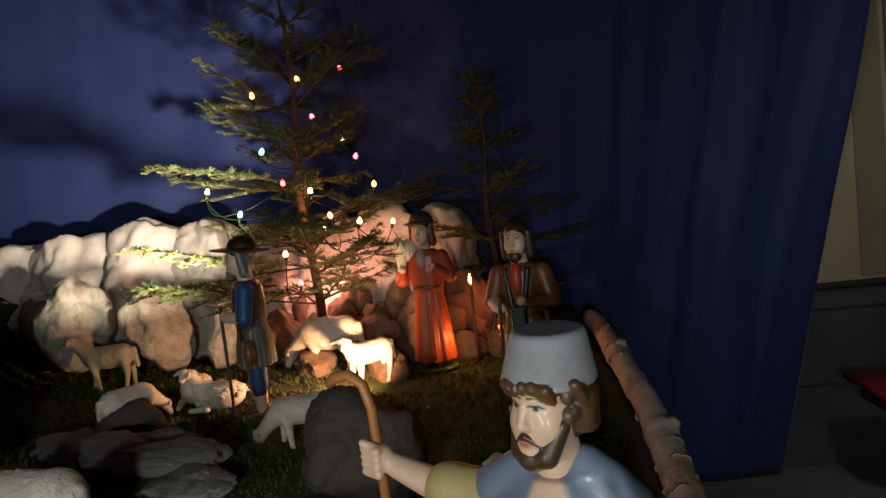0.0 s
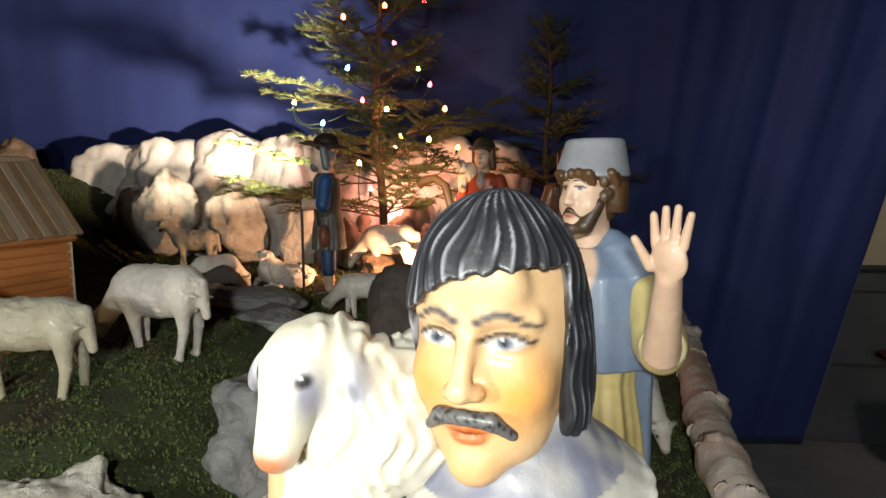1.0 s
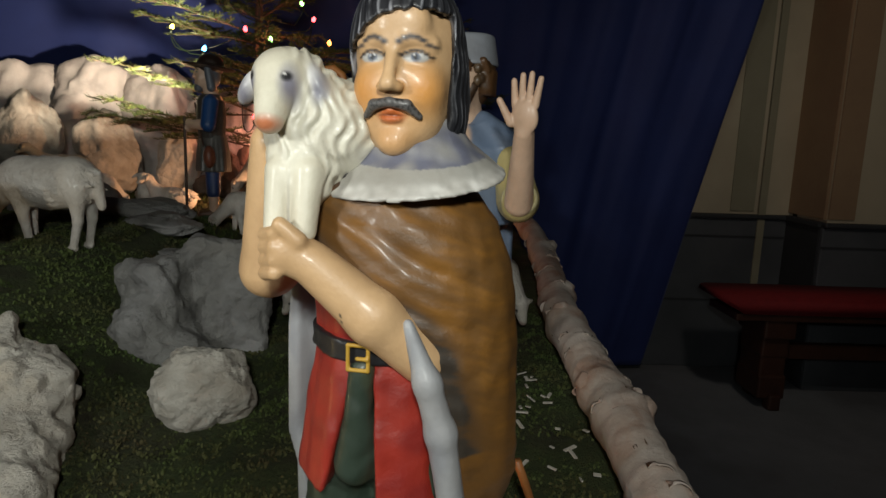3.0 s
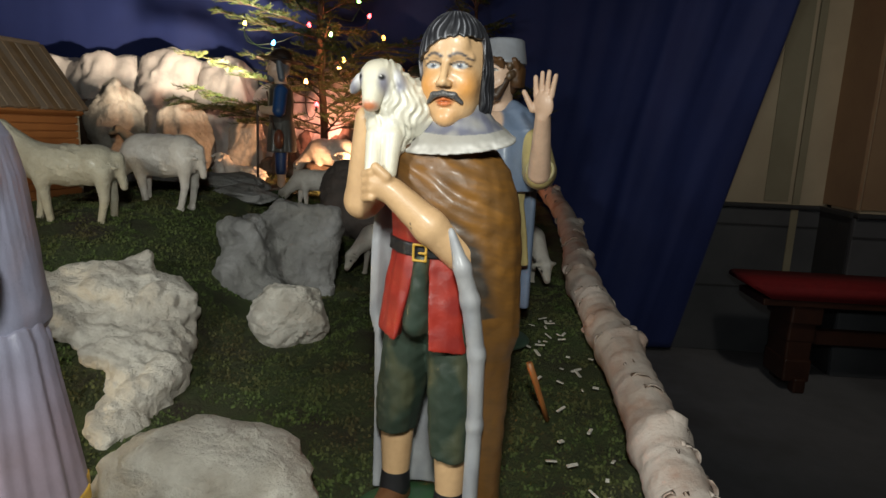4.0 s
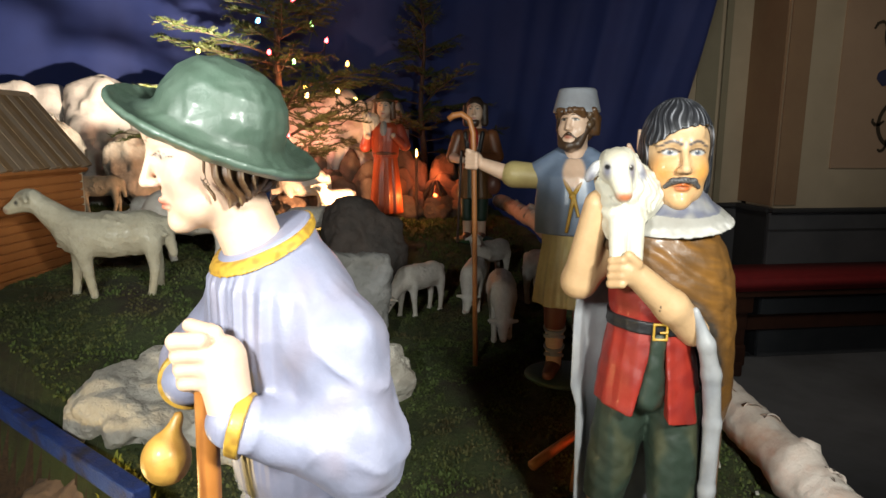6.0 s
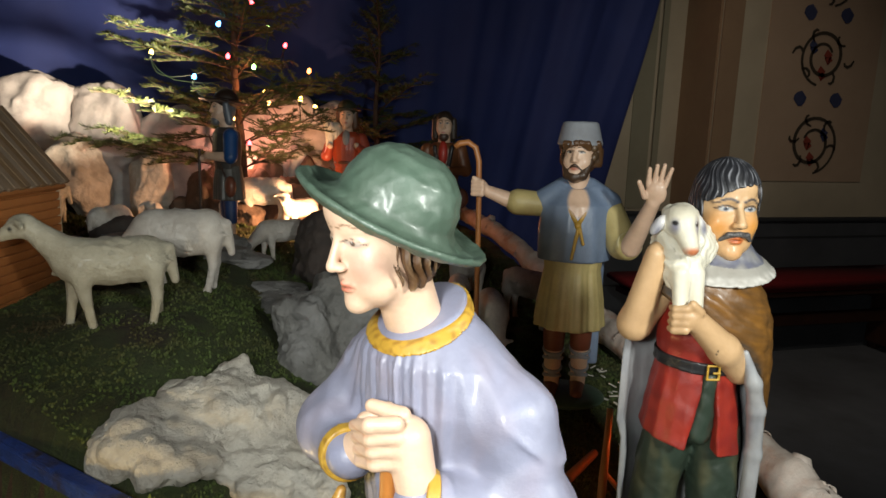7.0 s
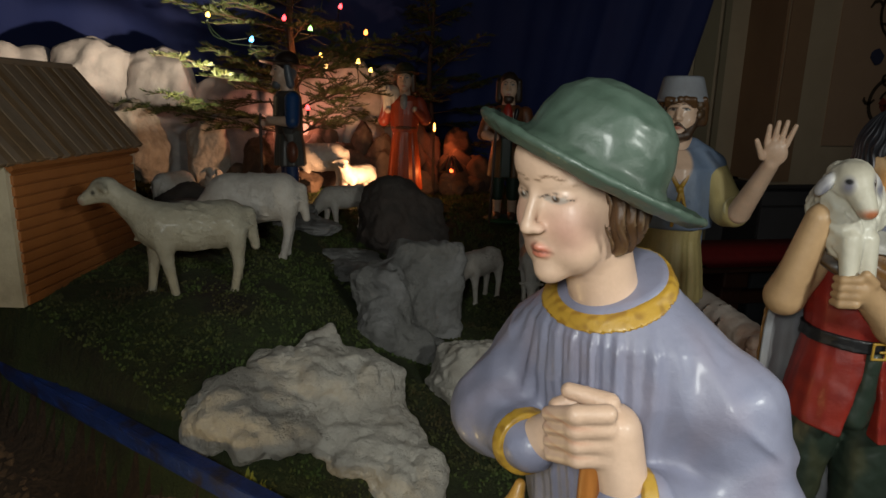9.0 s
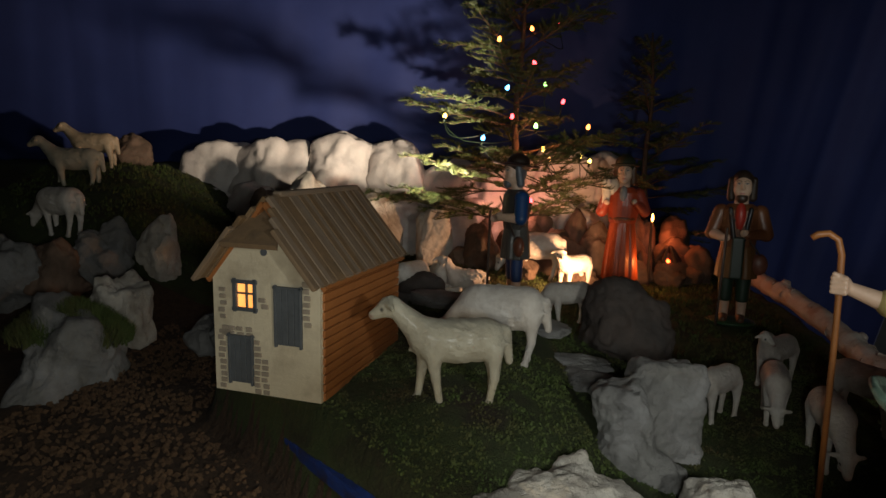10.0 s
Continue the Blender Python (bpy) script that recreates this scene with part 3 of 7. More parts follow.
def peak_mesh(half, low, top, seed):
    """A blocky crumpled peak: a ball squared off, then creased and dented."""
    bm = bmesh.new()
    bmesh.ops.create_icosphere(bm, subdivisions=5, radius=1.0)
    off = Vector((seed * 2.3, seed * 1.1, seed * 4.7))
    rnd = random.Random(seed)
    cuts = [(Vector((rnd.gauss(0, 1), rnd.uniform(-1, 0.2), rnd.uniform(0.0, 0.7))).normalized(), rnd.uniform(0.80, 1.0)) for _ in range(6)]
    tall = (top - low) / 2
    for v in bm.verts:
        p = v.co.copy()
        m = max(abs(p.x), abs(p.y), abs(p.z))
        p = p * (0.40 + 0.60 / m)
        p.x *= 1.0 - 0.30 * max(0.0, p.z) ** 2
        for n, d in cuts:
            over = p.dot(n) - d
            if over > 0:
                p -= n * over * 0.85
        w = Vector((p.x * half, p.y * 0.13, p.z * tall))
        q = w * 9 + off
        d1 = noise.voronoi(w * 8 + off)[0]
        d = 0.020 * noise.noise(q * 0.7) + 0.013 * abs(noise.noise(q * 1.6)) + 0.006 * noise.noise(q * 3.4) + 0.003 * noise.noise(q * 8) + 0.040 * min(0.35, d1[1] - d1[0]) - 0.012
        out = Vector((p.x, p.y, p.z * 0.8)).normalized()
        v.co = w + out * d + Vector((0, 0, tall + low))
    me = bpy.data.meshes.new("peak")
    bm.to_mesh(me)
    bm.free()
    me.materials.append(CRAG)
    me.shade_smooth()
    return me


def crag():
    """Pale crumpled mountains along the curtain, lump by lump."""
    root = empty("mountain_range", pose(0, 0, 0), "pale crumpled paper mountains along the curtain", "mountains")
    rows = ((-1.78, 1.84, 0.19, 1.03), (-1.53, 1.83, 0.19, 1.12), (-1.31, 1.80, 0.17, 1.15), (-1.06, 1.79, 0.165, 1.155), (-0.86, 1.79, 0.14, 1.146), (-0.68, 1.82, 0.17, 1.07), (-0.48, 1.82, 0.16, 1.12), (-0.29, 1.80, 0.15, 1.135), (-0.15, 1.79, 0.10, 1.11),
            (-1.60, 1.71, 0.15, 0.98), (-1.34, 1.70, 0.14, 0.99), (-1.10, 1.70, 0.14, 0.97), (-0.86, 1.71, 0.13, 0.975), (-0.63, 1.71, 0.13, 0.96), (-0.42, 1.70, 0.13, 0.95), (-0.24, 1.70, 0.11, 0.97))
    for k, (x, y, half, top) in enumerate(rows):
        ob = new("peak", peak_mesh(half, 0.62, top, 20 + k))
        ob.location = (x, y, 0)
        ob.rotation_euler = (0, 0, 0.25 * math.sin(k * 2.3))
        ob.parent = root


crag()

# ---- stones ----
WHITE, GREY, DARKR, BROWN = "rough pitted cream limestone lying on the moss", "grey weathered stone slab standing on the moss", "dark rounded stone on the moss", "brown rough stone by the mountains"


def set_rock(x, y, size, seed, mat, label, sink=0.35, turn=(0, 0, 0), **shape):
    return rock((x, y, ground_at(x, y) + size[2] * (1 - sink) * 0.8), size, seed, mat, label, turn, **shape)


carved_stone([ell((-0.462, 0.205, 0.700), (0.050, 0.044, 0.034), (1, 1, 1), 0.02), ell((-0.405, 0.252, 0.712), (0.060, 0.046, 0.036), (1, 1, 1), 0.02), ell((-0.382, 0.288, 0.722), (0.026, 0.024, 0.028), (1, 1, 1), 0.012),
              ell((-0.345, 0.262, 0.690), (0.042, 0.056, 0.042), (1, 1, 1), 0.02), cap((-0.328, 0.25, 0.668), (-0.306, 0.16, 0.640), 0.038, 0.034, (1, 1, 1), 0.02), cap((-0.306, 0.16, 0.640), (-0.300, 0.085, 0.612), 0.034, 0.022, (1, 1, 1), 0.02),
              ell((-0.420, 0.185, 0.690), (0.045, 0.040, 0.020), (1, 1, 1), 0.02), ell((-0.352, 0.195, 0.668), (0.042, 0.052, 0.026), (1, 1, 1), 0.02)], 0.0032, 3, LIMESTONE, WHITE)
set_rock(-0.168, -0.006, (0.086, 0.062, 0.060), 8, LIMESTONE, WHITE, 0.55, (0, 0, 10), levels=5, rough=0.24, pits=0.3)
set_rock(-0.202, 0.328, (0.050, 0.042, 0.050), 5, LIMESTONE, WHITE, 0.3, levels=5, rough=0.25, pits=0.35)
carved_stone([slab((-0.232, 0.505, 0.712), (0.050, 0.034, 0.082), 0.014, (1, 1, 1), 0.015, (-8, 4, 16)), slab((-0.290, 0.455, 0.700), (0.036, 0.036, 0.080), 0.014, (1, 1, 1), 0.018, (4, -12, -14)), ell((-0.306, 0.415, 0.690), (0.036, 0.036, 0.046), (1, 1, 1), 0.02),
              ell((-0.262, 0.420, 0.655), (0.050, 0.036, 0.040), (1, 1, 1), 0.02)], 0.0034, 12, GREYSTONE, GREY, 0.007, 0.006)
carved_stone([slab((-0.222, 0.90, 0.745), (0.070, 0.055, 0.070), 0.018, (1, 1, 1), 0.03, (-14, 24, 18)), ell((-0.235, 0.90, 0.775), (0.060, 0.050, 0.068), (1, 1, 1), 0.03), ell((-0.180, 0.89, 0.71), (0.062, 0.055, 0.055), (1, 1, 1), 0.03)], 0.0042, 17, DARKSTONE, DARKR, 0.006, 0.004)
set_rock(0.145, -0.03, (0.038, 0.030, 0.034), 41, LIMESTONE, WHITE, 0.4, levels=4, rough=0.35, pits=0.4)
# ledge of flat grey stones running towards the house
for x, y, sx, sy, sz, seed in ((-0.72, 0.93, 0.11, 0.06, 0.018, 51), (-0.60, 0.86, 0.10, 0.06, 0.018, 52), (-0.49, 0.79, 0.09, 0.055, 0.020, 53), (-0.41, 0.73, 0.07, 0.05, 0.018, 54), (-0.34, 0.66, 0.065, 0.045, 0.018, 55), (-0.55, 0.90, 0.08, 0.04, 0.022, 57), (-0.43, 0.80, 0.06, 0.04, 0.020, 58), (-0.335, 0.59, 0.05, 0.05, 0.016, 59)):
    set_rock(x, y, (sx, sy, sz), seed, GREYSTONE, "flat pale grey stone set in the moss", 0.2, (0, 0, 140 + (seed * 13) % 30), rough=0.30, angular=0.95, levels=5)
set_rock(-0.66, 1.00, (0.06, 0.05, 0.045), 56, DARKSTONE, DARKR, 0.3, rough=0.35)
# boulders in front of the mountains
for x, y, sx, sy, sz, seed, mat in ((-1.23, 1.52, 0.07, 0.07, 0.12, 62, BROWNSTONE), (-0.95, 1.58, 0.05, 0.05, 0.10, 63, BROWNSTONE), 
                                    (-0.70, 1.50, 0.075, 0.06, 0.12, 65, LIMESTONE), (-0.55, 1.47, 0.09, 0.06, 0.08, 66, BROWNSTONE), (-0.33, 1.50, 0.10, 0.06, 0.08, 67, BROWNSTONE), (-0.20, 1.52, 0.08, 0.06, 0.11, 68, BROWNSTONE),
                                    (-0.08, 1.62, 0.10, 0.06, 0.10, 69, BROWNSTONE), (0.03, 1.52, 0.075, 0.05, 0.06, 70, BROWNSTONE), (-0.42, 1.34, 0.06, 0.045, 0.04, 71, BROWNSTONE), (-1.76, 1.64, 0.09, 0.07, 0.07, 72, BROWNSTONE), (-0.26, 1.36, 0.06, 0.045, 0.045, 73, BROWNSTONE)):
    text = "warm lit cream boulder before the mountains" if mat == LIMESTONE else BROWN
    set_rock(x, y, (sx, sy, sz), seed, mat, text, 0.35, (0, 0, seed * 29), rough=0.24, angular=0.7, levels=5)
for place, size, seed in (((-1.10, 1.47, 0.905), (0.112, 0.08, 0.125), 61), ((-0.865, 1.46, 0.865), (0.088, 0.06, 0.115), 64)):
    rock(place, size, seed, LIMESTONE, "warm lit cream boulder before the mountains", (0, 0, seed * 29), rough=0.22, angular=0.9, levels=5)
# boulders beside the gravel path
for x, y, z, sx, sy, sz, seed, mat, text in ((-1.27, 0.66, 0.68, 0.155, 0.10, 0.115, 81, GREYSTONE, "large grey boulder topped with moss beside the path"), (-1.26, 0.80, 0.75, 0.062, 0.06, 0.095, 82, LIMESTONE, WHITE),
                                             (-1.63, 0.93, 0.775, 0.085, 0.07, 0.10, 83, GREYSTONE, GREY), (-1.345, 1.08, 0.835, 0.058, 0.045, 0.088, 84, LIMESTONE, WHITE), (-1.54, 0.97, 0.785, 0.085, 0.07, 0.09, 85, BROWNSTONE, BROWN),
                                             (-1.46, 1.04, 0.83, 0.07, 0.06, 0.09, 86, GREYSTONE, GREY), (-1.66, 0.76, 0.72, 0.10, 0.08, 0.13, 87, GREYSTONE, GREY), (-1.06, 0.80, 0.70, 0.05, 0.05, 0.06, 88, GREYSTONE, GREY),
                                             (-0.95, 0.66, 0.74, 0.05, 0.05, 0.075, 89, GREYSTONE, GREY), (-0.508, 0.190, 0.598, 0.060, 0.050, 0.052, 90, BROWNSTONE, "brown crusty stone lying below the blue beam"), (-0.66, 0.16, 0.555, 0.06, 0.05, 0.035, 91, BROWNSTONE, "brown crusty stone lying below the blue beam")):
    rock((x, y, z), (sx, sy, sz), seed, mat, text, (0, 0, seed * 17), rough=0.38, angular=0.9, levels=5)


# brown rubble at the foot of the crag, round the tree
rnd = random.Random(31)
for k in range(26):
    tier = k % 3
    x, y = -0.60 + 0.73 * (k + 0.5) / 26 + rnd.uniform(-0.02, 0.02), 1.50 + 0.055 * tier + rnd.uniform(-0.02, 0.02)
    w = rnd.uniform(0.034, 0.062)
    set_rock(x, y, (w, w * 0.8, w * (0.75 + 0.55 * tier)), 300 + k, BROWNSTONE, "brown stone in the rubble below the pale crag", 0.25 - 0.22 * tier * (x < 0.05), (0, 0, k * 41), rough=0.30, angular=0.5)


# ---- birch log along the side of the landscape ----
def birch_log():
    root = empty("birch_log", pose(0, 0, 0), "pale birch log with peeling rings and dark scars edging the moss", "log")
    n, start, length = 420, -0.34, 2.02
    rnd = random.Random(5)
    # edges where one ring of bark ends and laps over the next
    laps, y = [], start
    while y < start + length:
        y += rnd.uniform(0.012, 0.034)
        laps.append((y, rnd.uniform(0.0006, 0.0020), rnd.uniform(0, 6.28), rnd.uniform(0.002, 0.006)))
    knots = ((0.10, 1.1), (0.285, 0.55), (0.330, 2.6), (0.52, 1.9), (0.66, 0.9), (0.95, 0.7), (1.30, 1.2))
    sides = 40
    axis = []
    for i in range(n + 1):
        y = start + length * i / n
        x = float(np.interp(y, [-0.34, 0.10, 0.50, 0.80, 1.05, 1.25, 1.68], [0.221, 0.218, 0.220, 0.240, 0.256, 0.257, 0.247])) + 0.005 * math.sin(y * 9)
        axis.append(Vector((x, y, ground_at(0.2, y) + 0.026 + 0.004 * math.sin(y * 5) + 0.006 * noise.noise(Vector((y * 7, 0, 1))))))

    def surface(i, a):
        p = axis[i]
        r = 0.0266 - 0.004 * (p.y + 0.34) / 2.02 + 0.0020 * noise.noise(Vector((0, p.y * 14, 4))) + 0.0018 * noise.noise(Vector((math.cos(a) * 1.5, p.y * 26, math.sin(a) * 1.5))) + 0.0007 * noise.noise(Vector((math.cos(a) * 4, p.y * 120, math.sin(a) * 4)))
        for y, high, phase, skew in laps:
            d = p.y - y - skew * math.sin(a + phase)
            if -0.010 < d < 0.010:
                r += high * (math.exp(d / 0.004) if d < 0 else -0.6 * math.exp(-d / 0.003))
        for y, ka in knots:
            r += 0.0075 * math.exp(-((p.y - y) / 0.016) ** 2) * (0.45 + 0.55 * max(0.0, math.cos(a - ka)) ** 2)
        return Vector((p.x + math.cos(a) * r, p.y, p.z + math.sin(a) * r))
    verts = [tuple(surface(i, 2 * math.pi * k / sides)) for i in range(n + 1) for k in range(sides)]
    faces = [(i * sides + k, i * sides + (k + 1) % sides, (i + 1) * sides + (k + 1) % sides, (i + 1) * sides + k) for i in range(n) for k in range(sides)]
    faces += [tuple(range(sides)), tuple(n * sides + k for k in reversed(range(sides)))]
    mesh_object("bark", verts, faces, BIRCH, root)

    def at(y, a, lift):
        i = min(n, max(0, int((y - start) / length * n)))
        p, q = surface(i, a), axis[i]
        return p + (p - q).normalized() * lift
    # dark slits and brown spots
    for k in range(64):
        y, a = rnd.uniform(start + 0.05, start + length - 0.05), rnd.uniform(-0.2, math.pi)
        wide, tall = (rnd.uniform(0.10, 0.34), rnd.uniform(0.0005, 0.0013)) if k % 3 else (rnd.uniform(0.06, 0.12), rnd.uniform(0.0018, 0.0034))
        vv, ff = [], []
        for c in range(7):
            bow = math.sin(math.pi * c / 6) ** 0.6
            for d in (-1, 0, 1):
                vv.append(tuple(at(y + d * tall * bow + 0.0012 * math.sin(c * 1.7 + k), a + (c / 6 - 0.5) * wide, 0.0005 + 0.0005 * bow * (d == 0))))
        for c in range(6):
            for d in range(2):
                q = c * 3 + d
                ff.append((q, q + 1, q + 4, q + 3))
        mesh_object("scar", vv, ff, BIRCH_DARK if k % 3 else BIRCH_SPOT, root)
    # thin curls of bark lifting at the laps
    for k in range(46):
        y, high, phase, skew = laps[rnd.randrange(2, len(laps) - 2)]
        a0, wide, curl = rnd.uniform(-0.1, math.pi), rnd.uniform(0.25, 0.8), rnd.uniform(0.002, 0.0055)
        vv, ff = [], []
        for c in range(9):
            a = a0 + (c / 8 - 0.5) * wide
            edge = y + skew * math.sin(a + phase)
            up = curl * math.sin(math.pi * c / 8) ** 0.7
            for d, lift in ((0.007, 0.0), (0.003, 0.35), (0.0, 0.75), (-0.001, 1.0)):
                vv.append(tuple(at(edge + d - 0.004, a, 0.0003 + up * lift)))
        for c in range(8):
            for d in range(3):
                q = c * 4 + d
                ff.append((q, q + 1, q + 5, q + 4))
        ob = mesh_object("bark_curl", vv, ff, BIRCH, root)
        thick = ob.modifiers.new("bark", "SOLIDIFY")
        thick.thickness = 0.0005
    # cut branch stubs
    for y, a in knots:
        i = int((y - start) / length * n)
        p = axis[i]
        d = Vector((math.cos(a), 0.2, math.sin(a))).normalized()
        v, f = tube_mesh([p + d * 0.018, p + d * 0.028, p + d * 0.036, p + d * 0.0365], [0.017, 0.012, 0.0085, 0.004], 14, 0.25, i)
        mesh_object("knot", v, f, BIRCH, root)


birch_log()


# ---- red bench against the wall side ----
def bench():
    root = empty("bench", pose(1.28, 1.92, 0.0), "long dark wooden bench with a red padded seat", "bench")
    bm = bmesh.new()
    add_box(bm, (0.66, 0, 0.352), (1.66, 0.22, 0.026), bevel=0.004)
    part("seat_board", bm, BENCH_WOOD, root)
    bm = bmesh.new()
    vs = []
    for y in (-0.125, 0.125):
        vs.append([bm.verts.new((x, y, z)) for x, z in ((-0.145, 0.366), (-0.215, 0.405), (-0.212, 0.420), (-0.195, 0.426), (1.50, 0.426), (1.50, 0.366))])
    n = len(vs[0])
    for i in range(n):
        bm.faces.new((vs[0][i], vs[0][(i + 1) % n], vs[1][(i + 1) % n], vs[1][i]))
    bm.faces.new(vs[0][::-1])
    bm.faces.new(vs[1])
    bmesh.ops.recalc_face_normals(bm, faces=bm.faces[:])
    bmesh.ops.bevel(bm, geom=[e for e in bm.edges if abs(e.verts[0].co.y - e.verts[1].co.y) < 0.01], offset=0.008, segments=2, affect="EDGES")
    part("cushion", bm, BENCH_RED, root, "dark red padded cushion", True)
    for x in (0.0, 1.30):
        bm = bmesh.new()
        for zz, w, d in ((0.315, 0.20, 0.115), (0.24, 0.16, 0.10), (0.16, 0.15, 0.095), (0.085, 0.17, 0.10)):
            add_box(bm, (x, 0, zz), (d, w, 0.09), bevel=0.008)
        add_box(bm, (x + 0.01, -0.075, 0.03), (0.045, 0.05, 0.06), bevel=0.008)
        add_box(bm, (x + 0.01, 0.075, 0.03), (0.045, 0.05, 0.06), bevel=0.008)
        part("leg", bm, BENCH_WOOD, root)
    bm = bmesh.new()
    add_box(bm, (0.65, 0, 0.2), (1.22, 0.03, 0.06), bevel=0.005)
    part("stretcher", bm, BENCH_WOOD, root)


bench()


# ---- model house ----
def model_house():
    root = empty("model_house", pose(-0.7675, 0.350, 0.772, 0, 0, -11.5), "small plastered model house with a thatched roof and a lit window", "model house")
    W, D, H, P = 0.156, 0.250, 0.153, 0.100
    hw = W / 2

    # front wall with an opening for the window, its gable cut by the half hip
    win = (-0.045, -0.015, 0.112, 0.148)
    bm = bmesh.new()
    gx = [-hw, win[0], win[1], hw]
    gz = [0.0, win[2], win[3], H]
    grid = {(i, j, y): bm.verts.new((gx[i], y, gz[j])) for i in range(4) for j in range(4) for y in (0.0, 0.008)}
    tops = {(x, y): bm.verts.new((x, y, H + 0.066)) for x in (-0.024, 0.024) for y in (0.0, 0.008)}

    def quad(*ring_verts):
        bm.faces.new(ring_verts)
    for i in range(3):
        for j in range(3):
            if (i, j) == (1, 1):
                continue
            quad(*(grid[q[0], q[1], 0.0] for q in ((i, j), (i + 1, j), (i + 1, j + 1), (i, j + 1))))
            quad(*(grid[q[0], q[1], 0.008] for q in ((i, j + 1), (i + 1, j + 1), (i + 1, j), (i, j))))
    for p, q in (((1, 1), (2, 1)), ((2, 1), (2, 2)), ((2, 2), (1, 2)), ((1, 2), (1, 1))):
        quad(grid[p[0], p[1], 0.0], grid[p[0], p[1], 0.008], grid[q[0], q[1], 0.008], grid[q[0], q[1], 0.0])
    for y in (0.0, 0.008):
        quad(*[grid[i, 3, y] for i in range(4)], tops[0.024, y], tops[-0.024, y])
    outline = [(i, 0) for i in range(4)] + [(3, 1), (3, 2), (3, 3)]
    rim = [(grid[i, j, 0.0], grid[i, j, 0.008]) for i, j in outline] + [(tops[0.024, 0.0], tops[0.024, 0.008]), (tops[-0.024, 0.0], tops[-0.024, 0.008])] + [(grid[0, j, 0.0], grid[0, j, 0.008]) for j in (3, 2, 1)]
    for k in range(len(rim)):
        p, q = rim[k], rim[(k + 1) % len(rim)]
        quad(p[1], q[1], q[0], p[0])
    bmesh.ops.recalc_face_normals(bm, faces=bm.faces[:])
    part("front_wall", bm, PLASTER, root)
    bm = bmesh.new()
    add_box(bm, (hw - 0.004, D / 2 + 0.004, H / 2), (0.008, D - 0.008, H))
    part("side_wall", bm, SIDE_WOOD, root, "orange brown wooden side wall")
    bm = bmesh.new()
    add_box(bm, (-hw + 0.004, D / 2 + 0.004, H / 2), (0.008, D - 0.008, H))
    part("side_wall", bm, SIDE_WOOD, root)
    bm = bmesh.new()
    add_box(bm, (0, D + 0.004, H / 2), (W, 0.008, H))
    vs = [bm.verts.new((x, y, z)) for y in (D, D + 0.008) for x, z in ((-hw, H), (hw, H), (0, H + P))]
    for f in ((2, 1, 0), (3, 4, 5), (0, 1, 4, 3), (1, 2, 5, 4), (2, 0, 3, 5)):
        bm.faces.new([vs[i] for i in f])
    part("back_wall", bm, PLASTER, root)
    for k in range(13):
        bm = bmesh.new()
        z = (k + 0.5) * H / 13
        add_box(bm, (hw + 0.0012, D / 2 + 0.004, z), (0.0036, D - 0.004, H / 13 * 0.86), (0, 5, 0), 0.001)
        part("side_board", bm, SIDE_WOOD, root)
    # roof of overlapping strips
    ridge = H + P
    slope = math.hypot(hw + 0.008, P + 0.006)
    ang = math.degrees(math.atan2(P, hw + 0.004))
    for side in (1, -1):
        n = 26
        for k in range(n):
            y = -0.030 + (D + 0.05) * (k + 0.5) / n
            cut = max(0.0, 0.055 - (y + 0.03) * 1.3) if y < 0.02 else 0.0
            length = slope - cut
            bm = bmesh.new()
            mid = cut + length / 2
            add_box(bm, (side * mid * math.cos(radians(ang)), y, ridge + 0.004 - mid * math.sin(radians(ang)) + 0.0012 * (k % 2)), (length, (D + 0.05) / n * 1.02, 0.006), (0, side * ang, 0), 0.0012)
            part("roof_strip", bm, ROOF, root)
        bm = bmesh.new()
        add_box(bm, (side * slope / 2 * math.cos(radians(ang)), D / 2 + 0.004, ridge - 0.003 - slope / 2 * math.sin(radians(ang))), (slope * 0.98, D + 0.01, 0.006), (0, side * ang, 0))
        part("roof_board", bm, SIDE_WOOD, root)
    bm = bmesh.new()
    vs = [bm.verts.new(c) for c in ((-0.040, -0.034, H + 0.050), (0.040, -0.034, H + 0.050), (0.004, 0.034, ridge + 0.008), (-0.004, 0.034, ridge + 0.008),
                                    (-0.040, -0.032, H + 0.044), (0.040, -0.032, H + 0.044), (0.004, 0.036, ridge), (-0.004, 0.036, ridge))]
    for f in ((0, 1, 2, 3), (7, 6, 5, 4), (4, 5, 1, 0), (5, 6, 2, 1), (6, 7, 3, 2), (7, 4, 0, 3)):
        bm.faces.new([vs[i] for i in f])
    part("half_hip", bm, ROOF, root)
    bm = bmesh.new()
    add_box(bm, (0, D / 2 + 0.02, ridge + 0.006), (0.014, D - 0.02, 0.008), bevel=0.003)
    part("ridge_cap", bm, ROOF, root)
    # lit window with its frame and bars
    w = new("window")
    w.parent = root
    cx, cz, ww, wh = (win[0] + win[1]) / 2, (win[2] + win[3]) / 2, win[1] - win[0], win[3] - win[2]
    bm = bmesh.new()
    add_box(bm, (cx, 0.0075, cz), (ww, 0.0015, wh))
    part("pane", bm, WINDOW_GLOW, w, "warmly lit pane")
    for dx, dz, sx, sz in ((-ww / 2, 0, 0.005, wh + 0.008), (ww / 2, 0, 0.005, wh + 0.008), (0, wh / 2, ww + 0.008, 0.005), (0, -wh / 2, ww + 0.008, 0.005), (0, 0, 0.0022, wh), (0, 0.002, ww, 0.0022)):
        bm = bmesh.new()
        add_box(bm, (cx + dx, 0.0 if abs(dx) + abs(dz) > 0.01 else 0.004, cz + dz), (sx, 0.004, sz), bevel=0.0006)
        part("frame_bar", bm, SHUTTER, w)
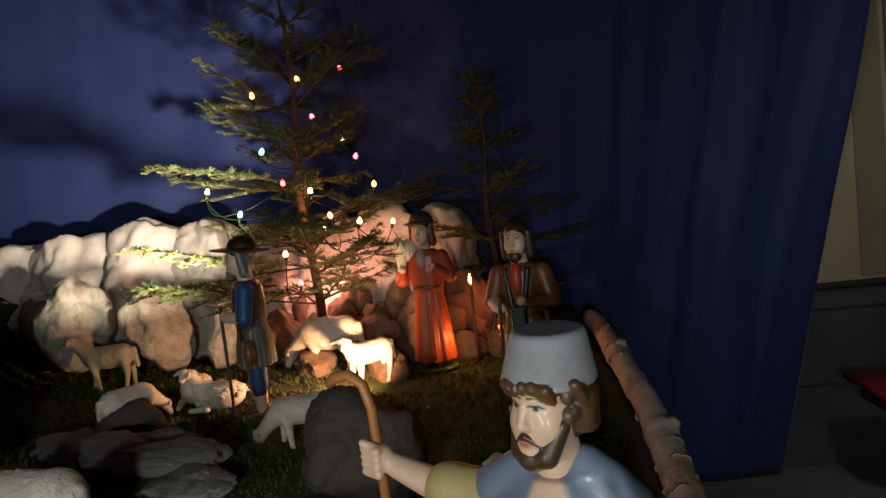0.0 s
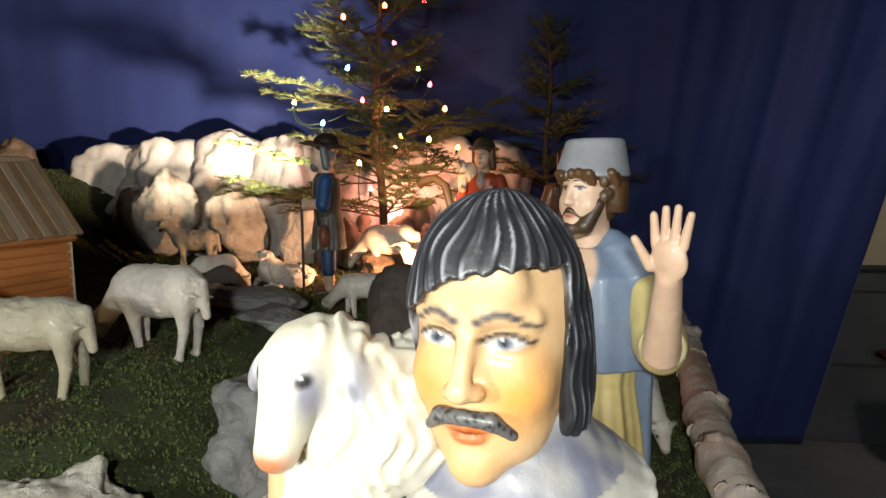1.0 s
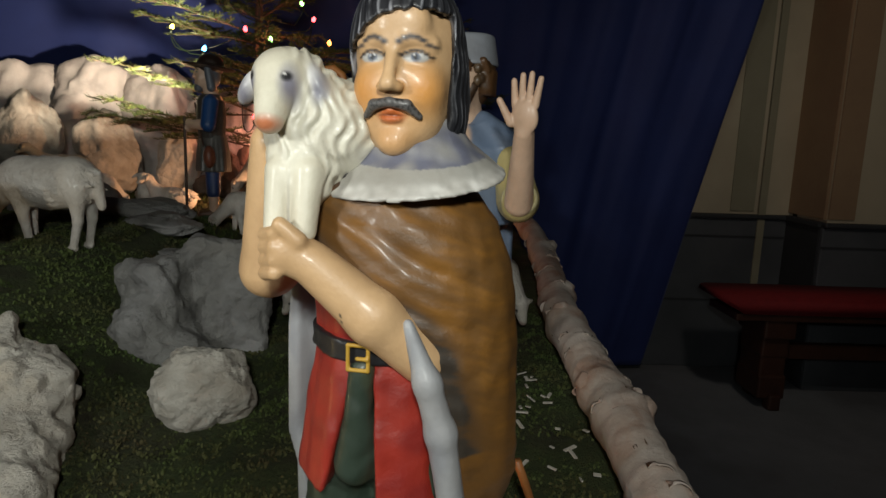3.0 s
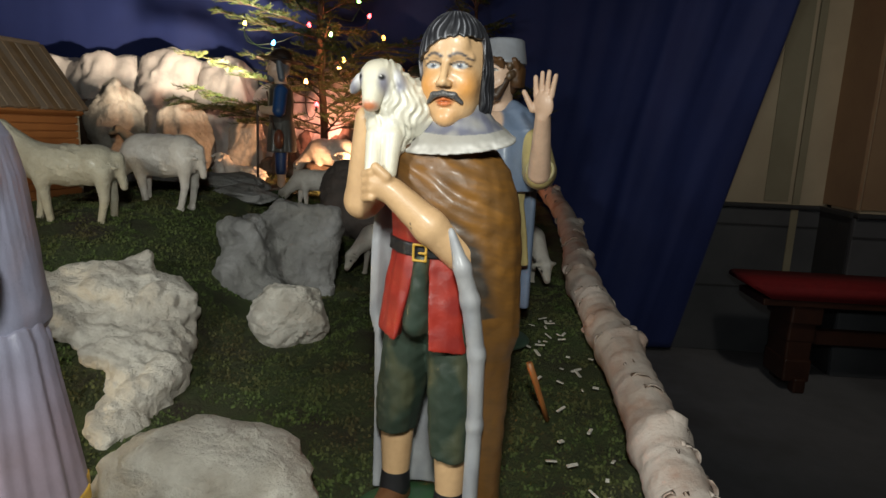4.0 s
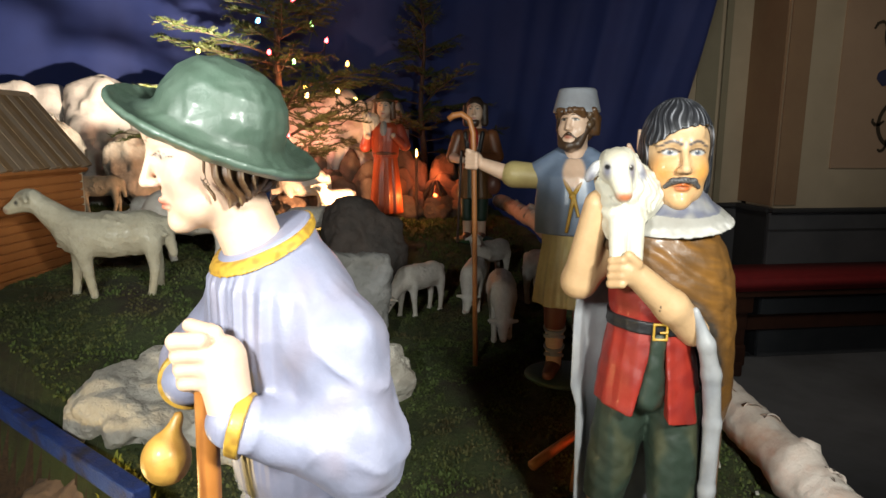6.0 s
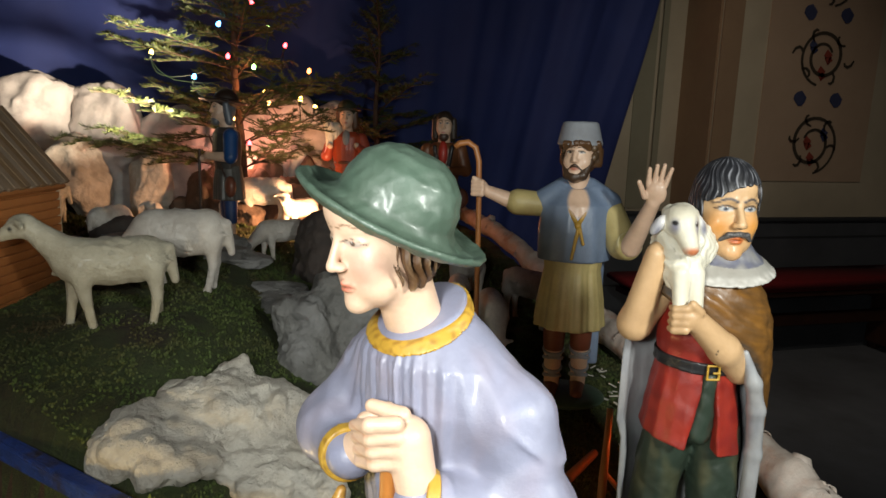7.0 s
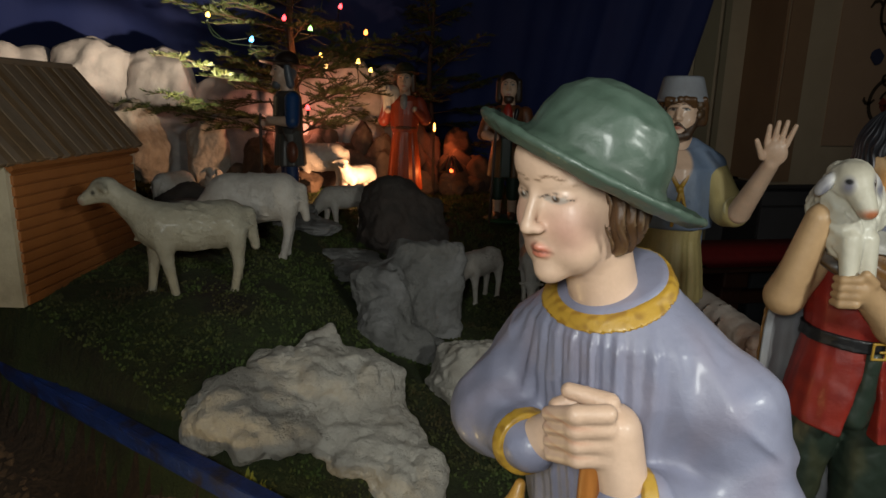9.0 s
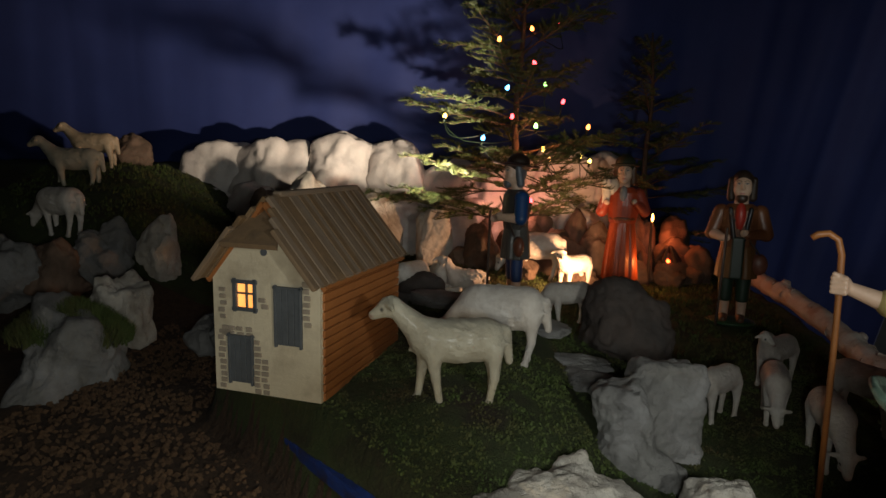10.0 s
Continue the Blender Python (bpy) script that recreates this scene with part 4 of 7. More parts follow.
    # shuttered window and cellar door
    for name, x, z, sx, sz in (("shutter", 0.034, 0.108, 0.036, 0.074), ("cellar_door", -0.037, 0.045, 0.034, 0.062)):
        for k in range(4):
            bm = bmesh.new()
            add_box(bm, (x - sx / 2 + sx * (k + 0.5) / 4, -0.0015, z), (sx / 4 * 0.94, 0.003, sz), bevel=0.0005)
            part(name + "_board", bm, SHUTTER, root)
        for dx, dz, bx, bz in ((-sx / 2, 0, 0.003, sz + 0.006), (sx / 2, 0, 0.003, sz + 0.006), (0, sz / 2, sx + 0.006, 0.003)):
            bm = bmesh.new()
            add_box(bm, (x + dx, -0.002, z + dz), (bx, 0.005, bz), bevel=0.0005)
            part(name + "_frame", bm, SHUTTER, root)
    # round vent
    v, f = tube_mesh([(0.0, -0.002, 0.188), (0.0, 0.004, 0.188)], [0.0045, 0.0045], 16)
    mesh_object("vent", v, f, SHUTTER, root, False)
    # bare stones where the plaster has come off
    rnd = random.Random(9)
    spots = [(-0.066 + 0.012 * c, 0.006 + 0.0082 * r) for r in range(10) for c in range(2)] + [(-0.014 + 0.012 * c, 0.004 + 0.0082 * r) for r in range(9) for c in range(1 + (r < 6))] + \
            [(-0.062 + 0.012 * c, 0.078 + 0.0075 * r) for r in range(2) for c in range(4)] + [(0.060, 0.10 + 0.0085 * r) for r in range(7)] + [(-0.064, 0.10 + 0.009 * r) for r in range(5)] + [(0.0, 0.118), (-0.004, 0.126)]
    for x, z in spots:
        if abs(x + 0.037) < 0.021 and z < 0.078:
            continue
        bm = bmesh.new()
        add_box(bm, (x + rnd.uniform(-0.002, 0.002), -0.0006, z), (0.0105 * rnd.uniform(0.8, 1), 0.0024, 0.0066 * rnd.uniform(0.8, 1)), bevel=0.0007)
        part("wall_stone", bm, HOUSE_STONE, root)


model_house()

# blue painted beam holding the edge of the moss
bm = bmesh.new()
a, b = Vector((-0.86, 0.480, 0.700)), Vector((-0.392, 0.052, 0.680))
m = look(a, b)
add_box(bm, (0, 0, -(b - a).length / 2), (0.016, 0.018, (b - a).length), bevel=0.002)
bmesh.ops.subdivide_edges(bm, edges=bm.edges[:], cuts=5)
for v in bm.verts:
    v.co += 0.002 * noise.noise_vector(v.co * 30)
beam = part("edge_beam", bm, BLUE_BEAM)
beam.matrix_basis = m
tagged(beam, "blue painted worn wooden beam edging the moss", "beam")


# ---- spruce trees ----
def spruce(place, height, spread, seed, label, whorls=13, dense=1.0, first=0.05, long_limbs=()):
    rnd = random.Random(seed)
    root = empty("spruce_tree", pose(*place), label, "tree")
    pts = [(0.008 * math.sin(i * 0.9), 0.008 * math.cos(i * 0.7) - 0.008, height * i / 12) for i in range(13)]
    v, f = tube_mesh(pts, [0.013 * (1 - 0.88 * i / 12) + 0.001 for i in range(13)], 8, 0.1, seed)
    mesh_object("trunk", v, f, BARK, root)
    limbs = [(height * q, a, ln, rise) for q, a, ln, rise in long_limbs]
    for w in range(whorls):
        t = first + (1 - first) * (w + rnd.uniform(-0.15, 0.15)) / whorls
        reach = spread * max(0.03, 1 - t) ** 0.8 + 0.035
        turn = rnd.uniform(0, 6.28)
        n = rnd.choice((3, 4, 4, 5))
        for k in range(n):
            limbs.append((height * max(0.02, t + rnd.uniform(-0.02, 0.02)), turn + 2 * math.pi * k / n + rnd.uniform(-0.45, 0.45), reach * rnd.uniform(0.5, 1.2), rnd.uniform(0.08, 0.48) + 0.5 * t ** 2))
    nv, nf = [], []
    for z, a, length, rise in limbs:
        p, line = Vector((0, 0, z)), []
        d = Vector((math.cos(a), math.sin(a), rise))
        sag = rnd.uniform(0.02, 0.07)
        for s in range(9):
            line.append(p.copy())
            p = p + d.normalized() * length / 8
            d.z += 0.03 - sag * (s < 4)
            d += Vector((rnd.uniform(-1, 1), rnd.uniform(-1, 1), rnd.uniform(-0.5, 0.5))) * 0.07
        twigs = [(line, 0.0034, length)]
        for s in range(2, 9):
            for side in (1, -1):
                if rnd.random() < 0.15:
                    continue
                along = (line[min(s + 1, 8)] - line[s - 1]).normalized()
                out = (along + Vector((-along.y, along.x, rnd.uniform(-0.25, 0.1))) * side * rnd.uniform(0.6, 1.0)).normalized()
                ln = length * (0.40 * (1 - s / 9.5) + 0.10) * rnd.uniform(0.55, 1.2)
                sub = [line[s] + out * ln * q / 4 + Vector((0, 0, -0.016 * (q / 4) ** 2)) for q in range(5)]
                twigs.append((sub, 0.0014, ln))
                if ln > 0.045:
                    for q in (1, 2, 3):
                        o2 = (out + Vector((-out.y, out.x, rnd.uniform(-0.3, 0.1))) * rnd.choice((-0.9, 0.9))).normalized()
                        twigs.append(([sub[q] + o2 * ln * 0.4 * r / 3 for r in range(4)], 0.001, ln * 0.4))
        bv, bf = [], []
        for row, r, ln in twigs:
            v, f = tube_mesh(row, [r * (1 - 0.8 * i / (len(row) - 1)) for i in range(len(row))], 4)
            o = len(bv)
            bv += v
            bf += [tuple(q + o for q in g) for g in f]
            count = max(6, int(ln / 0.0021 * dense))
            for k in range(count):
                t = (k + rnd.random()) / count * (len(row) - 1)
                i = min(int(t), len(row) - 2)
                if r > 0.003 and t < 1.5:
                    continue
                p = row[i].lerp(row[i + 1], t - i)
                d = (row[i + 1] - row[i]).normalized()
                s = d.orthogonal()
                s.rotate(Matrix.Rotation(rnd.uniform(0, 6.28), 3, d))
                s.z = abs(s.z) * 0.7 + 0.05
                tip = p + (d * 0.75 + s * rnd.uniform(0.6, 1.0)).normalized() * rnd.uniform(0.008, 0.015)
                wv = d.cross(s).normalized() * 0.0010
                o = len(nv)
                nv += [p - wv, p + wv, tip + wv * 0.4, tip - wv * 0.4]
                nf.append((o, o + 1, o + 2, o + 3))
        mesh_object("branch", bv, bf, BARK, root)
    mesh_object("crown", nv, nf, NEEDLE, root, False)
    return root


spruce((-0.45, 1.50, 0.735), 1.04, 0.42, 4, "small green spruce tree hung with coloured fairy lights", 13, 1.3, 0.16, ((0.42, 3.3, 0.32, 0.25), (0.24, 3.05, 0.36, 0.0), (0.35, 0.3, 0.30, 0.15), (0.62, 3.0, 0.24, 0.3), (0.75, 3.4, 0.18, 0.4)))
spruce((0.0, 1.86, 0.73), 0.78, 0.32, 7, "small dark unlit spruce tree before the curtain", 12, 1.0, 0.15)


# ---- fairy lights on the tree ----
def fairy_lights():
    root = empty("fairy_lights", pose(0, 0, 0), "string of small coloured lights wound round the spruce", "fairy lights")
    colours = {"red": (1.0, 0.06, 0.07), "orange": (1.0, 0.28, 0.05), "yellow": (1.0, 0.62, 0.12), "green": (0.45, 1.0, 0.25), "blue": (0.1, 0.45, 1.0), "warm": (1.0, 0.5, 0.16)}
    mats = {k: material("bulb_" + k, c, 0.3, emit=c, power=11) for k, c in colours.items()}
    spots = [(-0.34, 1.587, 1.486, "red"), (-0.42, 1.466, 1.448, "orange"), (-0.51, 1.394, 1.407, "orange"), (-0.408, 1.512, 1.361, "red"), (-0.368, 1.63, 1.312, "green"), (-0.483, 1.337, 1.27, "blue"),
             (-0.318, 1.546, 1.253, "red"), (-0.468, 1.406, 1.199, "red"), (-0.659, 1.411, 1.199, "yellow"), (-0.401, 1.396, 1.173, "green"), (-0.254, 1.424, 1.173, "orange"), (-0.544, 1.317, 1.135, "blue"),
             (-0.375, 1.447, 1.11, "yellow"), (-0.364, 1.344, 1.079, "warm"), (-0.28, 1.342, 1.091, "yellow"), (-0.235, 1.509, 1.078, "yellow"), (-0.454, 1.324, 1.035, "warm"), (-0.411, 1.276, 0.972, "red")]
    rnd = random.Random(3)
    path = []
    for x, y, z, c in spots:
        lean = Vector((rnd.uniform(-0.5, 0.5), rnd.uniform(-0.5, 0.5), 1)).normalized()
        p = Vector((x, y, z))
        v, f = tube_mesh([p + lean * q for q in (-0.006, -0.004, 0.0, 0.005, 0.009)], [0.0026, 0.0048, 0.0056, 0.0044, 0.0010], 10)
        bulb = mesh_object("bulb", v, f, mats[c], root, True, c + " lit bulb")
        v, f = tube_mesh([p + lean * q for q in (-0.018, -0.006)], [0.0034, 0.0040], 8)
        mesh_object("socket", v, f, CABLE, bulb)
        path.append(p - lean * 0.018)
    cable = []
    for i in range(len(path) - 1):
        a, b = path[i], path[i + 1]
        for s in range(8):
            t = s / 8
            q = a.lerp(b, t)
            out = Vector((q.x + 0.45, q.y - 1.5, 0)).normalized()
            q = q + out * 0.05 * math.sin(math.pi * t) + Vector((0, 0, -0.045 * math.sin(math.pi * t) + 0.008 * noise.noise(q * 30)))
            cable.append(q)
    cable.append(path[-1])
    v, f = tube_mesh(cable, [0.0014] * len(cable), 5)
    mesh_object("cable", v, f, CABLE, root)


fairy_lights()

# ---- carved and painted figures, each one solid piece ----
SKIN, PALE = (0.63, 0.41, 0.22), (0.74, 0.52, 0.38)
INK, IRON = (0.012, 0.012, 0.014), (0.022, 0.023, 0.028)
RED, PINE = (0.34, 0.028, 0.016), (0.028, 0.045, 0.032)
LILAC, SAGE, HAIR = (0.25, 0.26, 0.36), (0.064, 0.102, 0.076), (0.10, 0.048, 0.018)
GILT, SLATE, MOSSY = (0.52, 0.31, 0.04), (0.17, 0.23, 0.34), (0.03, 0.09, 0.035)


def face(c, s, skin, hair, beard=None, brow=INK, lips=(0.50, 0.09, 0.03), turn=0.0, eye=(0.10, 0.14, 0.22), cheek=None, wide=1.0, nose=0.0, low=0.0, ridge=1.0, lid=1.0, calm=0.0):
    """A head of half height 0.038 * s about c, looking along -y, as shapes and touches of paint."""
    cx, cy, cz = c

    def P(x, y, z):
        a = radians(turn)
        return (cx + s * (x * math.cos(a) - y * math.sin(a)), cy + s * (x * math.sin(a) + y * math.cos(a)), cz + s * z)

    def R(x, y, z):
        return (x * s, y * s, z * s)
    t = (0, 0, turn)
    shapes = [ell(P(0, 0, 0.004), R(0.0235, 0.0275, 0.034), skin, 0.004, t), ell(P(0, -0.011, -0.018), R(0.0185, 0.019, 0.0175), skin, 0.006, t),
              ell(P(0, -0.0225, -0.0285), R(0.0085, 0.0075, 0.007), skin, 0.005, t),
              cap(P(0, -0.0262, 0.013), P(0, -0.0325, -0.004 + nose), 0.0028 * s, 0.0036 * s, skin, 0.0045),
              ell(P(-0.0035, -0.0295, -0.0048 + nose), R(0.0026, 0.003, 0.0022), skin, 0.002, t), ell(P(0.0035, -0.0295, -0.0048 + nose), R(0.003, 0.003, 0.0026), skin, 0.002, t),
              ell(P(-0.0125, -0.0152, -0.007), R(0.0095, 0.0090, 0.0110), skin, 0.007, t), ell(P(0.0125, -0.0152, -0.007), R(0.0095, 0.0090, 0.0110), skin, 0.007, t),
              cap(P(-0.017, -0.0170, 0.0145 - low), P(-0.006, -0.0245, 0.0160 - low), 0.0020 * s * ridge, 0.0022 * s * ridge, skin, 0.005), cap(P(0.017, -0.0170, 0.0145 - low), P(0.006, -0.0245, 0.0160 - low), 0.0020 * s * ridge, 0.0022 * s * ridge, skin, 0.005),
              ell(P(0, -0.0282, -0.0158), R(0.0068, 0.0028, 0.0019), skin, 0.0012, t), ell(P(0, -0.0275, -0.0195), R(0.0056, 0.0028, 0.0019), skin, 0.0012, t)]
    touches = []
    if cheek:
        for sx in (-1, 1):
            touches.append((P(0.014 * sx, -0.023, -0.006), R(0.0085, 0.012, 0.009), cheek, 0.55))
    for sx in (-1, 1):
        touches += [(P(0.0098 * wide * sx, -0.0235, 0.0085 - low), R(0.0056, 0.009, 0.0023 * lid), (0.60, 0.57, 0.52), 0.15), (P(0.0094 * wide * sx, -0.0245, 0.0087 - low), R(0.0024, 0.010, 0.0023 * lid), eye, 0.18),
                    (P(0.0094 * wide * sx, -0.0245, 0.0088 - low), R(0.0013, 0.010, 0.0013), INK, 0.25)]
        for q in range(7):
            u = q / 6
            touches.append((P((0.0042 + 0.0118 * u) * wide * sx, -0.0245, 0.0112 - low + 0.0012 * math.sin(math.pi * u) - 0.0022 * u), R(0.0016, 0.008, 0.0008), INK, 0.4))
            touches.append((P((0.0040 + 0.0138 * u) * wide * sx, -0.0245, 0.0150 - 0.8 * low + 0.0024 * math.sin(math.pi * u) - 0.0015 * u + calm * (0.0022 - 0.0040 * u)), R(0.0020, 0.009, 0.0010 * (1.1 - 0.5 * u) * (0.4 + 0.6 * lid)), brow, 0.4))
    touches += [(P(0, -0.029, -0.0178), R(0.0066, 0.006, 0.0026), lips, 0.45)]
    return shapes, touches, P, R, t


def strands(points, rad, col, k=0.0015, col2=None, n=1):
    out = []
    for i in range(len(points) - 1):
        out.append(cap(points[i], points[i + 1], rad[i], rad[i + 1], col2 if (col2 and i % 2) else col, k))
    return out


def place_figure(name, pieces, x, y, turn, label, z=None, mat=PAINT, category="statue", tilt=(0, 0), scale=1.0, group="nativity figures"):
    me = figure_mesh(name, pieces, mat)
    ob = new(name, me)
    ob.matrix_basis = pose(x, y, (ground_at(x, y) if z is None else z), tilt[0], tilt[1], turn) @ Matrix.Diagonal((scale, scale, scale, 1))
    return tagged(ob, label, category, group)


def lamb_shapes(at, s=1.0, turn=0.0):
    """A lamb sitting up, looking along -y; at: the middle of its chest."""
    x, y, z = at
    W, F, S = (0.74, 0.72, 0.60), (0.74, 0.71, 0.58), (0.42, 0.42, 0.46)

    ca, sa = math.cos(radians(turn)), math.sin(radians(turn))

    def P(a, b, c):
        return (x + (a * ca - b * sa) * s, y + (a * sa + b * ca) * s, z + c * s)
    sh = [ell(P(0.014, 0.012, 0.006), (0.025 * s, 0.027 * s, 0.030 * s), W, 0.006), cap(P(0.002, -0.002, 0.010), P(0.002, -0.006, -0.016), 0.0190 * s, 0.0135 * s, W, 0.006),
          cap(P(-0.004, -0.012, -0.010), P(-0.005, -0.013, -0.048), 0.0074 * s, 0.0056 * s, F, 0.002), cap(P(0.008, -0.012, -0.010), P(0.006, -0.014, -0.048), 0.0074 * s, 0.0056 * s, F, 0.002),
          ell(P(-0.005, -0.011, 0.026), (0.0138 * s, 0.0138 * s, 0.0135 * s), W, 0.005), cap(P(-0.006, -0.019, 0.026), P(-0.009, -0.0295, 0.010), 0.0100 * s, 0.0056 * s, F, 0.004),
          cap(P(-0.017, -0.012, 0.030), P(-0.0225, -0.015, 0.018), 0.0046 * s, 0.0030 * s, S, 0.001), cap(P(0.008, -0.013, 0.031), P(0.0140, -0.018, 0.018), 0.0046 * s, 0.0030 * s, S, 0.001),
          ell(P(-0.004, -0.009, 0.036), (0.011 * s, 0.011 * s, 0.0065 * s), W, 0.003)]
    rnd = random.Random(11)
    for _ in range(34):
        q = P(rnd.uniform(-0.013, 0.013), -0.0145 + rnd.uniform(-0.002, 0.003), rnd.uniform(-0.014, 0.012))
        sh.append(cap(q, (q[0] + rnd.uniform(-0.002, 0.002), q[1] + 0.0005, q[2] - 0.005), 0.0017 * s, 0.0009 * s, W, 0.0016))
    for _ in range(110):
        a, b = rnd.uniform(-3.1, 3.1), rnd.uniform(-0.9, 1.2)
        q = P(0.014 + 0.0245 * math.cos(a) * math.cos(b), 0.012 + 0.0265 * math.sin(a) * math.cos(b), 0.006 + 0.0295 * math.sin(b))
        sh.append(cap(q, (q[0] + rnd.uniform(-0.001, 0.001), q[1] - 0.001, q[2] - 0.009), 0.0019 * s, 0.0011 * s, W, 0.0014))
    to = [(P(-0.0135, -0.023, 0.0265), (0.0024 * s, 0.005 * s, 0.0042 * s), (0.20, 0.20, 0.27), 0.5), (P(0.0015, -0.024, 0.0250), (0.0026 * s, 0.005 * s, 0.0055 * s), (0.20, 0.20, 0.27), 0.5),
          (P(-0.0138, -0.024, 0.0275), (0.0016 * s, 0.005 * s, 0.0017 * s), INK, 0.3), (P(0.0020, -0.025, 0.0275), (0.0017 * s, 0.005 * s, 0.0018 * s), INK, 0.3),
          (P(-0.0095, -0.034, 0.0060), (0.0046 * s, 0.006 * s, 0.0022 * s), (0.62, 0.24, 0.13), 0.5)]
    return sh, to


# ---- finer sculpting tools ----
def worn(prim, push):
    """The shape prim with its surface pushed out by push(x, y, z)."""
    f, lo, hi, col, k = prim
    return (lambda x, y, z: f(x, y, z) - push(x, y, z)), lo - 0.004, hi + 0.004, col, k


def cut(prim, away, k=0.002):
    """The shape prim without the region where away(x, y, z) < 0."""
    f, lo, hi, col, kk = prim

    def g(x, y, z):
        a, b = f(x, y, z), -away(x, y, z)
        w = np.clip(0.5 + 0.5 * (a - b) / k, 0, 1)
        return b * (1 - w) + a * w + k * w * (1 - w)
    return g, lo, hi, col, kk


def grown(prims, col, k=0.003):
    """Several shapes grown together into one."""
    def f(x, y, z):
        d = prims[0][0](x, y, z)
        for p in prims[1:]:
            b = p[0](x, y, z)
            w = np.clip(0.5 + 0.5 * (d - b) / p[4], 0, 1)
            d = d * (1 - w) + b * w - p[4] * w * (1 - w)
        return d
    return f, np.min([p[1] for p in prims], axis=0) - 0.004, np.max([p[2] for p in prims], axis=0) + 0.004, col, k


def wave(x, y, z, f, seed=0.0):
    """A cheap smooth wobble between -1 and 1, about f waves a metre."""
    q = f * 2 * math.pi
    return (np.sin(q * x + 2.1 * np.sin(0.7 * q * z + seed) + seed) + np.sin(q * y * 1.1 + 1.7 * np.sin(0.8 * q * x + seed * 2)) + np.sin(q * z * 0.9 + 1.9 * np.sin(0.6 * q * y + 3 * seed))) / 3


def streaks(verts, paint, where, col, amount):
    """Paint col over the places where the field where(x, y, z) is near 1."""
    x, y, z = verts.T
    m = np.clip(where(x, y, z), 0, 1)[:, None] * amount
    return paint * (1 - m) + V3(col) * m


def head_shape(c, s, skin, turn=0.0, pitch=0.0, lips=(0.55, 0.13, 0.05), eye=(0.10, 0.14, 0.22), brow=INK, cheek=None, lid=1.0, brow_lift=0.0, full=1.0, socket=1.0, white=(0.66, 0.64, 0.60), brow_thick=1.0, broad=1.0, lash=1.0, iris=1.0, ridge=1.0):
    """A carved head about c: shapes, touches of paint, and the turn from head space into figure space."""
    m = Euler((radians(pitch), 0, radians(turn))).to_matrix()
    c = Vector(c)

    def P(x, y, z):
        return tuple(c + m @ (Vector((x, y, z)) * s))

    def R(x, y, z):
        return (x * s, y * s, z * s)
    t = (pitch, 0, turn)
    mass = [ell(P(0, 0.002, 0.012), R(0.0222 * broad, 0.0270, 0.0285), skin, 0.004, t), ell(P(0, -0.0045, -0.006), R(0.0192 * broad, 0.0225, 0.0300), skin, 0.006 * s, t),
            ell(P(0, -0.013, -0.021), R(0.0145 * full * broad, 0.0120, 0.0125), skin, 0.007 * s, t), ell(P(0, -0.0218, -0.0292), R(0.0078, 0.0070, 0.0068), skin, 0.005 * s, t),
            ell(P(-0.0120, -0.0160, -0.0055), R(0.0085, 0.0080, 0.0095), skin, 0.006 * s, t), ell(P(0.0120, -0.0160, -0.0055), R(0.0085, 0.0080, 0.0095), skin, 0.006 * s, t),
            ell(P(0, -0.0205, 0.0235), R(0.0150, 0.0070, 0.0120), skin, 0.006 * s, t)]
    for q in (-1, 1):
        mass.append(cap(P(0.0165 * q, -0.0180, 0.0140), P(0.0045 * q, -0.0250 + 0.0022 * (1 - ridge), 0.0148), 0.0022 * s * ridge, 0.0024 * s * ridge, skin, 0.004 * s))
    face_mass = grown(mass, skin)
    for q in (-1, 1):
        pit = ell(P(0.0105 * q, -0.0292, 0.0078), R(0.0082, 0.0066, 0.0048), skin, 0.004, t)
        face_mass = cut(face_mass, lambda x, y, z, g=pit[0]: g(x, y, z) + 0.0006 * s * (1 - socket), 0.003 * s)
    shapes = [face_mass, cap(P(0, -0.0248, 0.0120), P(0, -0.0322, -0.0020), 0.0023 * s, 0.0030 * s, skin, 0.0034 * s), ell(P(0, -0.0328, -0.0042), R(0.0037, 0.0036, 0.0030), skin, 0.002 * s, t)]
    touches = []
    for q in (-1, 1):
        shapes += [ell(P(0.0036 * q, -0.0295, -0.0052), R(0.0026, 0.0034, 0.0024), skin, 0.0016 * s, t), ell(P(0.0102 * q, -0.0186, 0.0078), R(0.0066, 0.0052, 0.0044), skin, 0.0008 * s, t)]
        arc, low = [], []
        for i in range(7):
            u = i / 6
            bow = math.sin(math.pi * u)
            arc.append(P((0.0040 + 0.0128 * u) * q, -0.0238 - 0.0014 * bow + 0.0046 * u, 0.0082 + 0.0040 * lid * bow - 0.0006 * u))
            low.append(P((0.0044 + 0.0118 * u) * q, -0.0236 - 0.0010 * bow + 0.0044 * u, 0.0070 - 0.0024 * lid * bow + 0.0004 * u))
        for i in range(6):
            shapes += [cap(arc[i], arc[i + 1], 0.0009 * s, 0.0009 * s, skin, 0.0008 * s), cap(low[i], low[i + 1], 0.0006 * s, 0.0006 * s, skin, 0.0008 * s)]
        touches.append((P(0.0102 * q, -0.0240, 0.0076), R(0.0058, 0.008, 0.0030 * lid), white, 0.14))
        touches.append((P(0.0100 * q, -0.0245, 0.0080), R(0.0025 * iris, 0.010, 0.0028 * lid), eye, 0.16))
        touches.append((P(0.0100 * q, -0.0245, 0.0080), R(0.0012 * iris, 0.010, 0.0013 * iris), INK, 0.25))
        # small white dot paints a glint into each eye
        touches.append((P(0.0093 * q, -0.0250, 0.0090), R(0.0005, 0.010, 0.0006), (0.8, 0.8, 0.8), 0.3))
